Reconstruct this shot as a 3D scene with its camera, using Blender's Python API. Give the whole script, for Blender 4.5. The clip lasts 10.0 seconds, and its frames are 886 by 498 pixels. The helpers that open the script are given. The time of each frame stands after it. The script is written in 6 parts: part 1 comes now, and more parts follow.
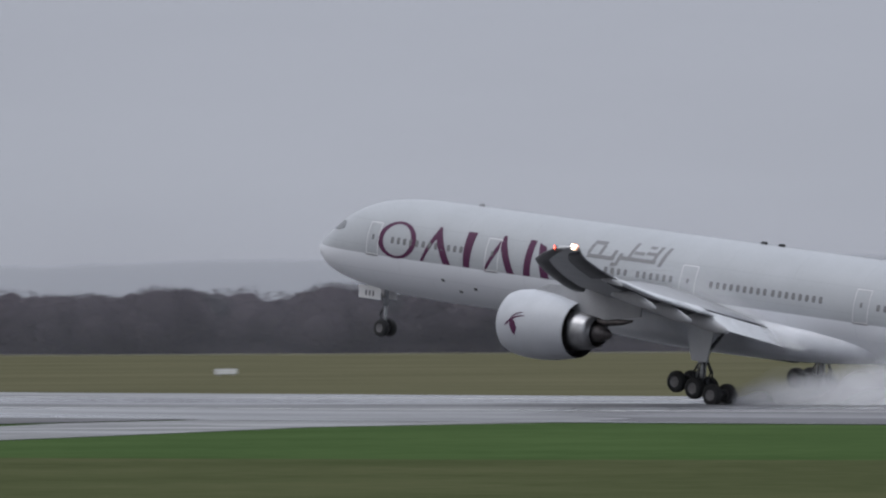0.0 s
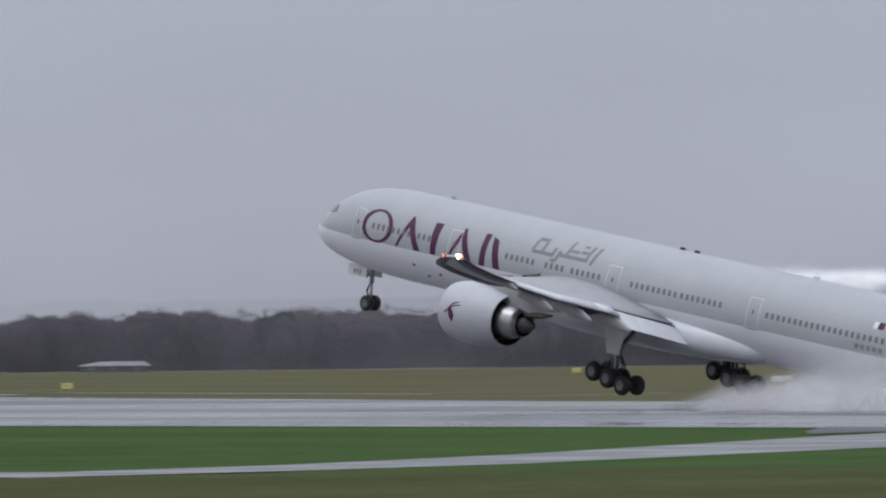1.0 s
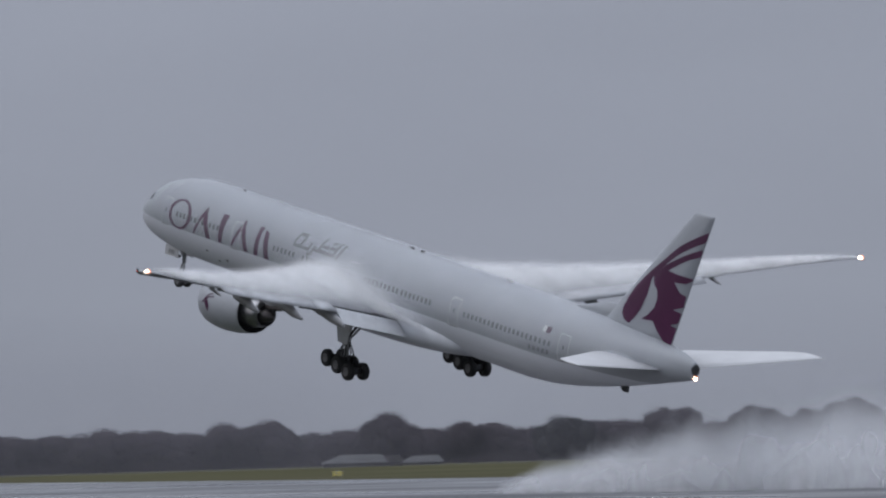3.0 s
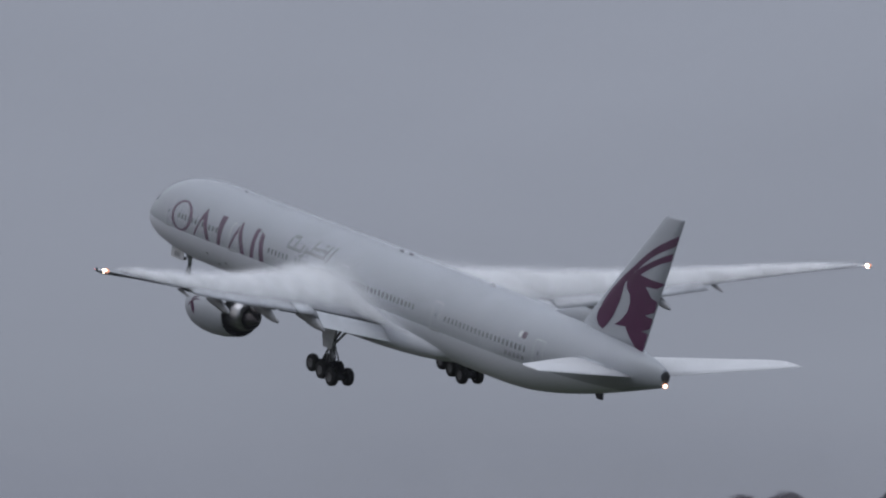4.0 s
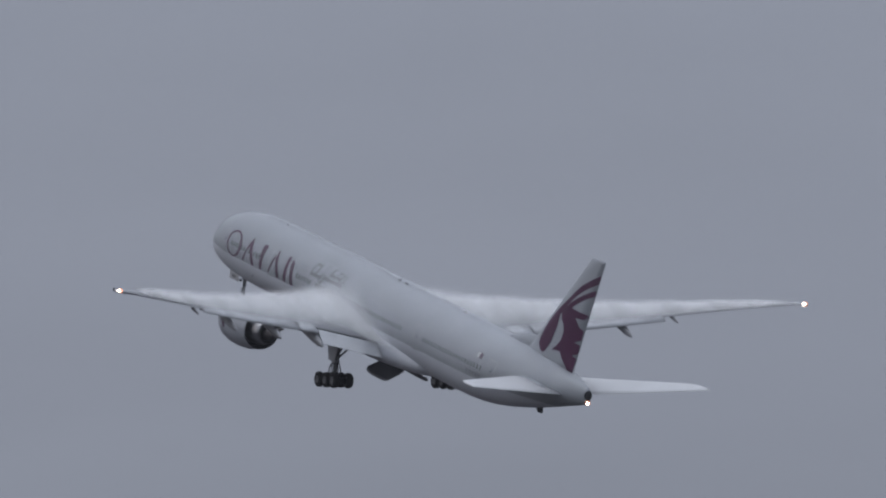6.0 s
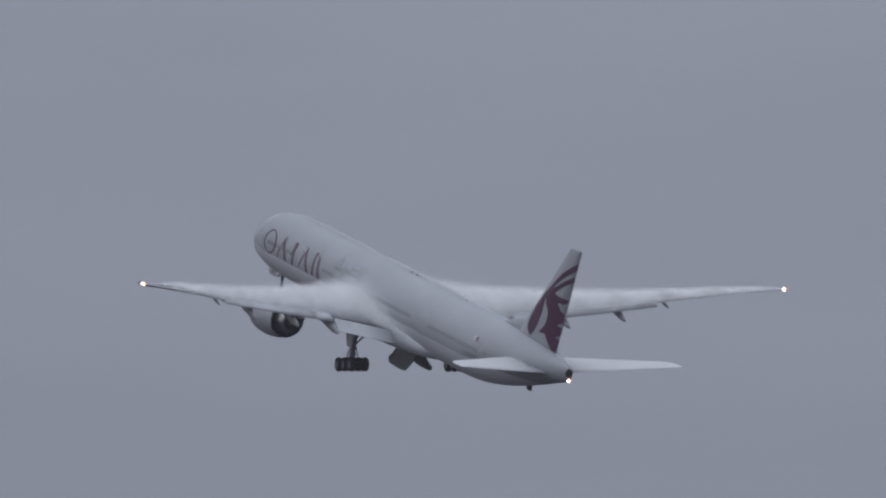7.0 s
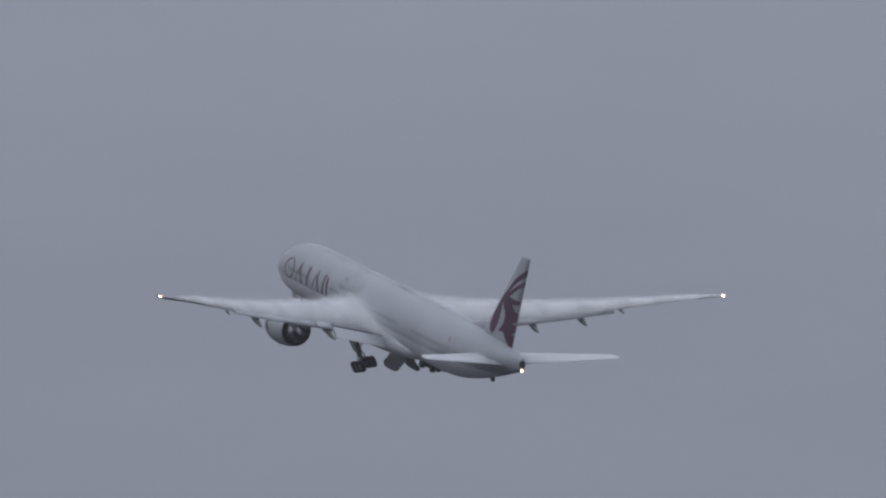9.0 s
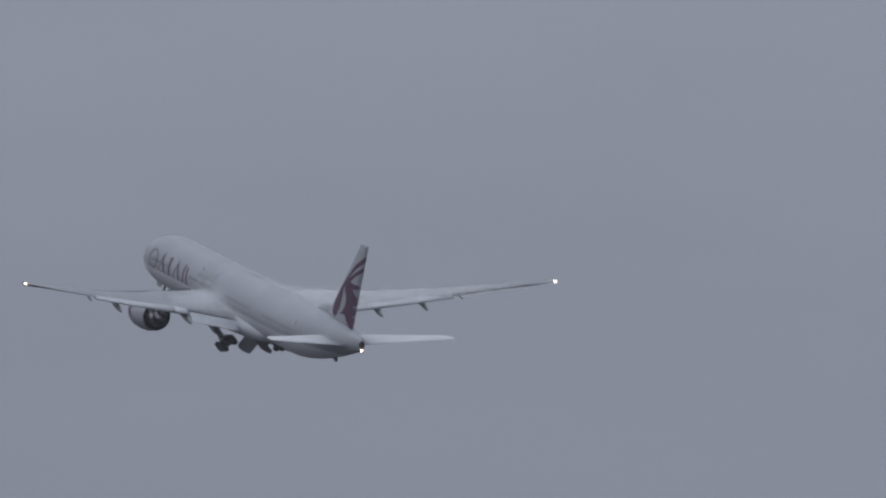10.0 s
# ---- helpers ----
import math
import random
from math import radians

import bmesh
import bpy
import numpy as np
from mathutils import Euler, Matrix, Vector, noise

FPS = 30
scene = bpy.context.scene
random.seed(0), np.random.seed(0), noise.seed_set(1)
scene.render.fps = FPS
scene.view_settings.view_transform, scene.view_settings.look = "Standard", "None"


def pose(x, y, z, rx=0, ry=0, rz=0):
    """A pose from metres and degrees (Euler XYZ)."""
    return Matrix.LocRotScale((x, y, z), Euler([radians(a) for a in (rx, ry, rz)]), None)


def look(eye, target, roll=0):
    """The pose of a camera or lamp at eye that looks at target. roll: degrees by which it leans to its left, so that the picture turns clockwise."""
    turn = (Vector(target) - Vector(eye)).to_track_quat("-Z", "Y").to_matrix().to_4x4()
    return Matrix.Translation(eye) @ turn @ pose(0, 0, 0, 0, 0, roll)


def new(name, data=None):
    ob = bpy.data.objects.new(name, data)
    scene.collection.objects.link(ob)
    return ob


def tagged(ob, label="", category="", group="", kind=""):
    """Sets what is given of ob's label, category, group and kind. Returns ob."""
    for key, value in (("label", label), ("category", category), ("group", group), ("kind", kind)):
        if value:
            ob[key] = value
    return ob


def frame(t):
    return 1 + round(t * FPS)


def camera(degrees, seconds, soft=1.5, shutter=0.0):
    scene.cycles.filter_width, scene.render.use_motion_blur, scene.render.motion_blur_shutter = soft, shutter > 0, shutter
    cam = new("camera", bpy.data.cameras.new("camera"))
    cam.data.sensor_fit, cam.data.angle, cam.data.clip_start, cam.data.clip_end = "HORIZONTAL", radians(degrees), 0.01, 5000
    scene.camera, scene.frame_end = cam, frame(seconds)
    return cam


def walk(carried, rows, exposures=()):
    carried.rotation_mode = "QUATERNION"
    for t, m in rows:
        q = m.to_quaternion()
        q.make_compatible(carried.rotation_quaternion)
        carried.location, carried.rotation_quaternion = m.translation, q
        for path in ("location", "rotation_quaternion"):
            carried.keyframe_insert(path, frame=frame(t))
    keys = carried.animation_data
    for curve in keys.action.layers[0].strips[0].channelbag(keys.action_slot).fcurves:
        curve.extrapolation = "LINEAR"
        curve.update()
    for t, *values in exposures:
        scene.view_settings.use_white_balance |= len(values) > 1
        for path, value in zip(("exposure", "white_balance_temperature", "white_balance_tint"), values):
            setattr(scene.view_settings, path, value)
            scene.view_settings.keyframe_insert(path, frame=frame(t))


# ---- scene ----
EYE = 5.1
cam = camera(5.9221, 10.0, 2.2, 0.16)
CAMERA_ROWS = [
    (0, pose(0, 0, EYE, 90.4801, 0.2500, 42.6602)),
    (0.1, pose(0, 0, EYE, 90.4890, 0.3034, 43.3200)),
    (0.2, pose(0, 0, EYE, 90.4978, 0.3603, 43.9955)),
    (0.3, pose(0, 0, EYE, 90.5066, 0.4154, 44.6631)),
    (0.4, pose(0, 0, EYE, 90.5158, 0.4637, 45.2994)),
    (0.5, pose(0, 0, EYE, 90.5255, 0.5000, 45.8807)),
    (0.6, pose(0, 0, EYE, 90.5358, 0.5287, 46.4011)),
    (0.7, pose(0, 0, EYE, 90.5465, 0.5558, 46.8815)),
    (0.8, pose(0, 0, EYE, 90.5578, 0.5785, 47.3386)),
    (0.9, pose(0, 0, EYE, 90.5696, 0.5942, 47.7892)),
    (1, pose(0, 0, EYE, 90.5822, 0.6000, 48.2500)),
    (1.1, pose(0, 0, EYE, 90.5955, 0.5896, 48.7305)),
    (1.2, pose(0, 0, EYE, 90.6094, 0.5648, 49.2173)),
    (1.3, pose(0, 0, EYE, 90.6243, 0.5352, 49.6996)),
    (1.4, pose(0, 0, EYE, 90.6404, 0.5104, 50.1664)),
    (1.5, pose(0, 0, EYE, 90.6578, 0.5000, 50.6070)),
    (1.6, pose(0, 0, EYE, 90.6767, 0.5161, 51.0212)),
    (1.7, pose(0, 0, EYE, 90.6974, 0.5584, 51.4184)),
    (1.8, pose(0, 0, EYE, 90.7199, 0.6176, 51.7895)),
    (1.9, pose(0, 0, EYE, 90.7444, 0.6845, 52.1481)),
    (2, pose(0, 0, EYE, 90.7712, 0.7499, 52.4797)),
    (2.1, pose(0, 0, EYE, 90.8010, 0.8173, 52.8267)),
    (2.2, pose(0, 0, EYE, 90.8344, 0.8943, 53.1413)),
    (2.3, pose(0, 0, EYE, 90.8710, 0.9776, 53.4449)),
    (2.4, pose(0, 0, EYE, 90.9106, 1.0639, 53.7347)),
    (2.5, pose(0, 0, EYE, 90.9527, 1.1498, 54.0068)),
    (2.6, pose(0, 0, EYE, 90.9979, 1.2379, 54.2593)),
    (2.7, pose(0, 0, EYE, 91.0472, 1.3304, 54.5309)),
    (2.8, pose(0, 0, EYE, 91.1006, 1.4238, 54.7998)),
    (2.9, pose(0, 0, EYE, 91.1586, 1.5147, 55.0888)),
    (3, pose(0, 0, EYE, 91.2213, 1.5996, 55.4319)),
    (3.1, pose(0, 0, EYE, 91.2986, 1.6947, 55.8965)),
    (3.2, pose(0, 0, EYE, 91.3764, 1.7495, 56.3829)),
    (3.3, pose(0, 0, EYE, 91.4390, 1.7407, 56.7590)),
    (3.4, pose(0, 0, EYE, 91.4956, 1.7155, 57.1084)),
    (3.5, pose(0, 0, EYE, 91.5477, 1.6761, 57.4356)),
    (3.6, pose(0, 0, EYE, 91.5965, 1.6243, 57.7452)),
    (3.7, pose(0, 0, EYE, 91.6435, 1.5622, 58.0417)),
    (3.8, pose(0, 0, EYE, 91.6899, 1.4918, 58.3298)),
    (3.9, pose(0, 0, EYE, 91.7373, 1.4150, 58.6140)),
    (4, pose(0, 0, EYE, 91.7869, 1.3339, 58.8989)),
    (4.1, pose(0, 0, EYE, 91.8402, 1.2505, 59.1889)),
    (4.2, pose(0, 0, EYE, 91.8984, 1.1667, 59.4888)),
    (4.3, pose(0, 0, EYE, 91.9629, 1.0845, 59.8031)),
    (4.4, pose(0, 0, EYE, 92.0488, 0.9863, 60.1346)),
    (4.5, pose(0, 0, EYE, 92.1280, 0.8805, 60.4651)),
    (4.6, pose(0, 0, EYE, 92.1794, 0.7881, 60.7924)),
    (4.7, pose(0, 0, EYE, 92.2240, 0.7006, 61.1233)),
    (4.8, pose(0, 0, EYE, 92.2618, 0.6149, 61.4450)),
    (4.9, pose(0, 0, EYE, 92.2929, 0.5277, 61.7446)),
    (5, pose(0, 0, EYE, 92.3173, 0.4358, 62.0093)),
    (5.1, pose(0, 0, EYE, 92.3350, 0.3286, 62.2517)),
    (5.2, pose(0, 0, EYE, 92.3482, 0.2081, 62.4850)),
    (5.3, pose(0, 0, EYE, 92.3598, 0.0899, 62.6972)),
    (5.4, pose(0, 0, EYE, 92.3727, -0.0104, 62.8762)),
    (5.5, pose(0, 0, EYE, 92.3901, -0.0771, 63.0100)),
    (5.6, pose(0, 0, EYE, 92.4163, -0.1197, 63.0888)),
    (5.7, pose(0, 0, EYE, 92.4497, -0.1400, 63.1690)),
    (5.8, pose(0, 0, EYE, 92.4877, -0.1230, 63.3194)),
    (5.9, pose(0, 0, EYE, 92.5308, -0.0761, 63.5409)),
    (6, pose(0, 0, EYE, 92.5781, -0.0052, 63.8185)),
    (6.1, pose(0, 0, EYE, 92.6286, 0.0837, 64.1374)),
    (6.2, pose(0, 0, EYE, 92.6813, 0.1844, 64.4825)),
    (6.3, pose(0, 0, EYE, 92.7352, 0.2910, 64.8388)),
    (6.4, pose(0, 0, EYE, 92.7894, 0.3976, 65.1913)),
    (6.5, pose(0, 0, EYE, 92.8429, 0.4980, 65.5251)),
    (6.6, pose(0, 0, EYE, 92.8946, 0.5862, 65.8253)),
    (6.7, pose(0, 0, EYE, 92.9437, 0.6563, 66.0767)),
    (6.8, pose(0, 0, EYE, 92.9891, 0.7022, 66.2645)),
    (6.9, pose(0, 0, EYE, 93.0307, 0.7256, 66.3843)),
    (7, pose(0, 0, EYE, 93.0697, 0.7488, 66.4986)),
    (7.1, pose(0, 0, EYE, 93.1047, 0.7883, 66.6585)),
    (7.2, pose(0, 0, EYE, 93.1358, 0.8412, 66.8481)),
    (7.3, pose(0, 0, EYE, 93.1674, 0.9037, 67.0524)),
    (7.4, pose(0, 0, EYE, 93.2037, 0.9716, 67.2560)),
    (7.5, pose(0, 0, EYE, 93.2487, 1.0410, 67.4436)),
    (7.6, pose(0, 0, EYE, 93.3139, 1.1230, 67.6161)),
    (7.7, pose(0, 0, EYE, 93.4008, 1.2213, 67.7841)),
    (7.8, pose(0, 0, EYE, 93.4990, 1.3204, 67.9469)),
    (7.9, pose(0, 0, EYE, 93.5979, 1.4047, 68.1039)),
    (8, pose(0, 0, EYE, 93.6871, 1.4589, 68.2547)),
    (8.1, pose(0, 0, EYE, 93.7675, 1.4906, 68.4034)),
    (8.2, pose(0, 0, EYE, 93.8461, 1.5174, 68.5510)),
    (8.3, pose(0, 0, EYE, 93.9221, 1.5391, 68.6918)),
    (8.4, pose(0, 0, EYE, 93.9946, 1.5553, 68.8200)),
    (8.5, pose(0, 0, EYE, 94.0624, 1.5655, 68.9301)),
    (8.6, pose(0, 0, EYE, 94.1306, 1.5714, 69.0342)),
    (8.7, pose(0, 0, EYE, 94.2003, 1.5755, 69.1391)),
    (8.8, pose(0, 0, EYE, 94.2647, 1.5788, 69.2311)),
    (8.9, pose(0, 0, EYE, 94.3171, 1.5823, 69.2964)),
    (9, pose(0, 0, EYE, 94.3509, 1.5871, 69.3212)),
    (9.1, pose(0, 0, EYE, 94.3721, 1.5930, 69.3202)),
    (9.2, pose(0, 0, EYE, 94.3907, 1.5996, 69.3178)),
    (9.3, pose(0, 0, EYE, 94.4055, 1.6076, 69.3148)),
    (9.4, pose(0, 0, EYE, 94.4156, 1.6176, 69.3124)),
    (9.5, pose(0, 0, EYE, 94.4197, 1.6303, 69.3114)),
    (9.6, pose(0, 0, EYE, 94.4204, 1.6536, 69.3192)),
    (9.7, pose(0, 0, EYE, 94.4209, 1.6912, 69.3392)),
    (9.8, pose(0, 0, EYE, 94.4212, 1.7370, 69.3662)),
    (9.9, pose(0, 0, EYE, 94.4215, 1.7847, 69.3949)),
    (10, pose(0, 0, EYE, 94.4219, 1.8284, 69.4201)),
]
JET_ROWS = [
    (0, pose(-335.289, 391.425, 6.589, -0.515, -6.396, 180.000)),
    (0.1, pose(-343.373, 391.221, 6.665, -0.373, -6.753, 180.000)),
    (0.2, pose(-351.619, 390.823, 6.740, -0.222, -7.118, 180.000)),
    (0.3, pose(-359.900, 390.367, 6.818, -0.075, -7.479, 180.000)),
    (0.4, pose(-368.090, 390.000, 6.904, 0.054, -7.825, 180.000)),
    (0.5, pose(-376.067, 389.879, 7.005, 0.151, -8.147, 180.000)),
    (0.6, pose(-383.836, 389.985, 7.120, 0.229, -8.444, 180.000)),
    (0.7, pose(-391.540, 390.172, 7.245, 0.302, -8.726, 180.000)),
    (0.8, pose(-399.261, 390.418, 7.384, 0.364, -8.994, 180.000)),
    (0.9, pose(-407.085, 390.696, 7.536, 0.407, -9.252, 180.000)),
    (1, pose(-415.100, 390.972, 7.702, 0.423, -9.502, 180.000)),
    (1.1, pose(-423.451, 391.272, 7.908, 0.416, -9.743, 180.000)),
    (1.2, pose(-432.084, 391.633, 8.164, 0.396, -9.975, 180.000)),
    (1.3, pose(-440.821, 391.990, 8.446, 0.371, -10.200, 180.000)),
    (1.4, pose(-449.471, 392.284, 8.729, 0.342, -10.418, 180.000)),
    (1.5, pose(-457.838, 392.459, 8.988, 0.317, -10.630, 180.000)),
    (1.6, pose(-465.828, 392.469, 9.231, 0.295, -10.840, 180.000)),
    (1.7, pose(-473.584, 392.347, 9.488, 0.273, -11.049, 180.000)),
    (1.8, pose(-481.176, 392.263, 9.765, 0.251, -11.250, 180.000)),
    (1.9, pose(-488.837, 392.202, 10.070, 0.225, -11.439, 180.000)),
    (2, pose(-496.615, 392.382, 10.409, 0.197, -11.613, 180.000)),
    (2.1, pose(-505.784, 393.034, 10.795, 0.163, -11.770, 180.000)),
    (2.2, pose(-515.992, 394.504, 11.232, 0.122, -11.917, 180.000)),
    (2.3, pose(-525.954, 395.683, 11.715, 0.077, -12.055, 180.000)),
    (2.4, pose(-534.117, 395.676, 12.230, 0.031, -12.187, 180.000)),
    (2.5, pose(-538.843, 393.606, 12.757, -0.015, -12.317, 180.000)),
    (2.6, pose(-539.784, 389.187, 13.319, -0.068, -12.443, 180.000)),
    (2.7, pose(-538.400, 382.846, 13.939, -0.128, -12.569, 180.000)),
    (2.8, pose(-535.237, 375.549, 14.586, -0.187, -12.690, 180.000)),
    (2.9, pose(-531.151, 367.815, 15.232, -0.233, -12.798, 180.000)),
    (3, pose(-527.046, 360.019, 15.852, -0.255, -12.887, 180.000)),
    (3.1, pose(-519.915, 349.757, 16.387, -0.261, -12.960, 180.000)),
    (3.2, pose(-515.996, 341.531, 16.962, -0.264, -13.016, 180.000)),
    (3.3, pose(-518.280, 338.128, 17.624, -0.258, -13.059, 180.000)),
    (3.4, pose(-520.533, 334.928, 18.228, -0.241, -13.095, 180.000)),
    (3.5, pose(-522.778, 331.911, 18.788, -0.216, -13.125, 180.000)),
    (3.6, pose(-525.039, 329.056, 19.320, -0.185, -13.152, 180.000)),
    (3.7, pose(-527.337, 326.344, 19.838, -0.150, -13.177, 180.000)),
    (3.8, pose(-529.694, 323.751, 20.354, -0.114, -13.201, 180.000)),
    (3.9, pose(-532.131, 321.257, 20.885, -0.079, -13.226, 180.000)),
    (4, pose(-534.670, 318.839, 21.445, -0.048, -13.254, 180.000)),
    (4.1, pose(-537.331, 316.475, 22.050, -0.023, -13.286, 180.000)),
    (4.2, pose(-540.133, 314.141, 22.713, -0.006, -13.323, 180.000)),
    (4.3, pose(-543.097, 311.814, 23.452, 0.000, -13.368, 180.000)),
    (4.4, pose(-548.738, 311.089, 24.552, 0.000, -13.435, 180.000)),
    (4.5, pose(-556.124, 311.489, 25.688, 0.000, -13.510, 180.000)),
    (4.6, pose(-562.622, 311.391, 26.516, 0.000, -13.572, 180.000)),
    (4.7, pose(-569.123, 311.292, 27.306, 0.000, -13.630, 180.000)),
    (4.8, pose(-575.648, 311.242, 28.035, 0.000, -13.686, 180.000)),
    (4.9, pose(-582.222, 311.294, 28.677, 0.000, -13.739, 180.000)),
    (5, pose(-588.867, 311.499, 29.204, 0.000, -13.790, 180.000)),
    (5.1, pose(-595.921, 311.569, 29.548, 0.000, -13.838, 180.000)),
    (5.2, pose(-603.427, 311.373, 29.704, 0.000, -13.884, 180.000)),
    (5.3, pose(-610.963, 311.214, 29.740, 0.000, -13.928, 180.000)),
    (5.4, pose(-618.097, 311.417, 29.733, 0.000, -13.973, 180.000)),
    (5.5, pose(-624.382, 312.323, 29.764, 0.000, -14.018, 180.000)),
    (5.6, pose(-629.503, 313.955, 29.713, 0.000, -14.065, 180.000)),
    (5.7, pose(-634.517, 315.612, 29.932, 0.000, -14.108, 180.000)),
    (5.8, pose(-640.340, 316.631, 30.599, 0.000, -14.144, 180.000)),
    (5.9, pose(-646.742, 316.937, 31.349, 0.000, -14.177, 180.000)),
    (6, pose(-653.623, 316.656, 32.170, 0.000, -14.208, 180.000)),
    (6.1, pose(-660.884, 315.923, 33.050, 0.000, -14.237, 180.000)),
    (6.2, pose(-668.422, 314.876, 33.975, 0.000, -14.264, 180.000)),
    (6.3, pose(-676.134, 313.661, 34.933, 0.000, -14.290, 180.000)),
    (6.4, pose(-683.918, 312.430, 35.911, 0.000, -14.316, 180.000)),
    (6.5, pose(-691.671, 311.343, 36.893, 0.000, -14.339, 180.000)),
    (6.6, pose(-699.290, 310.569, 37.865, 0.000, -14.363, 180.000)),
    (6.7, pose(-706.674, 310.283, 38.813, 0.000, -14.386, 180.000)),
    (6.8, pose(-713.717, 310.666, 39.720, 0.000, -14.409, 180.000)),
    (6.9, pose(-720.407, 311.824, 41.024, 0.000, -14.433, 180.000)),
    (7, pose(-727.026, 313.008, 42.441, 0.000, -14.450, 180.000)),
    (7.1, pose(-733.826, 313.623, 43.491, 0.000, -14.458, 180.000)),
    (7.2, pose(-740.761, 313.908, 44.466, 0.000, -14.465, 180.000)),
    (7.3, pose(-747.720, 314.006, 45.408, 0.000, -14.469, 180.000)),
    (7.4, pose(-754.593, 314.064, 46.359, 0.000, -14.469, 180.000)),
    (7.5, pose(-761.267, 314.236, 47.361, 0.000, -14.465, 180.000)),
    (7.6, pose(-767.626, 314.523, 48.551, 0.000, -14.454, 180.000)),
    (7.7, pose(-773.741, 314.827, 49.967, 0.000, -14.444, 180.000)),
    (7.8, pose(-779.785, 315.160, 51.507, 0.000, -14.433, 180.000)),
    (7.9, pose(-785.934, 315.530, 53.065, 0.000, -14.423, 180.000)),
    (8, pose(-792.374, 315.942, 54.537, 0.000, -14.412, 180.000)),
    (8.1, pose(-799.276, 316.431, 55.917, 0.000, -14.402, 180.000)),
    (8.2, pose(-806.523, 317.022, 57.279, 0.000, -14.391, 180.000)),
    (8.3, pose(-813.869, 317.707, 58.635, 0.000, -14.381, 180.000)),
    (8.4, pose(-821.058, 318.477, 59.992, 0.000, -14.370, 180.000)),
    (8.5, pose(-827.829, 319.327, 61.361, 0.000, -14.360, 180.000)),
    (8.6, pose(-834.196, 319.861, 62.784, 0.000, -14.347, 180.000)),
    (8.7, pose(-840.409, 319.922, 64.239, 0.000, -14.334, 180.000)),
    (8.8, pose(-846.548, 319.874, 65.633, 0.000, -14.321, 180.000)),
    (8.9, pose(-852.705, 320.086, 66.869, 0.000, -14.308, 180.000)),
    (9, pose(-858.972, 320.939, 67.849, 0.000, -14.295, 180.000)),
    (9.1, pose(-865.682, 322.059, 68.697, 0.000, -14.282, 180.000)),
    (9.2, pose(-872.900, 322.886, 69.569, 0.000, -14.269, 180.000)),
    (9.3, pose(-880.321, 323.528, 70.422, 0.000, -14.256, 180.000)),
    (9.4, pose(-887.628, 324.098, 71.209, 0.000, -14.243, 180.000)),
    (9.5, pose(-894.494, 324.716, 71.879, 0.000, -14.230, 180.000)),
    (9.6, pose(-900.870, 325.271, 72.524, 0.000, -14.216, 180.000)),
    (9.7, pose(-907.005, 325.625, 73.249, 0.000, -14.202, 180.000)),
    (9.8, pose(-913.016, 325.859, 74.024, 0.000, -14.188, 180.000)),
    (9.9, pose(-919.024, 326.056, 74.818, 0.000, -14.174, 180.000)),
    (10, pose(-925.152, 326.301, 75.601, 0.000, -14.160, 180.000)),
]
EXPOSURES = [(0, 0.14, 6270, 12.5), (0.5, 0.22, 6220, 12.5), (1, 0.22, 6200, 12.5), (1.5, 0.11, 6150, 12.5), (2, 0.0, 6100, 13), (2.5, -0.13, 6060, 13), (3, -0.25, 6030, 13), (4.5, -0.41, 6000, 13), (6, -0.48, 5980, 13), (10, -0.6, 5960, 13)]
walk(cam, CAMERA_ROWS, EXPOSURES)

scene.cycles.transparent_max_bounces = 64

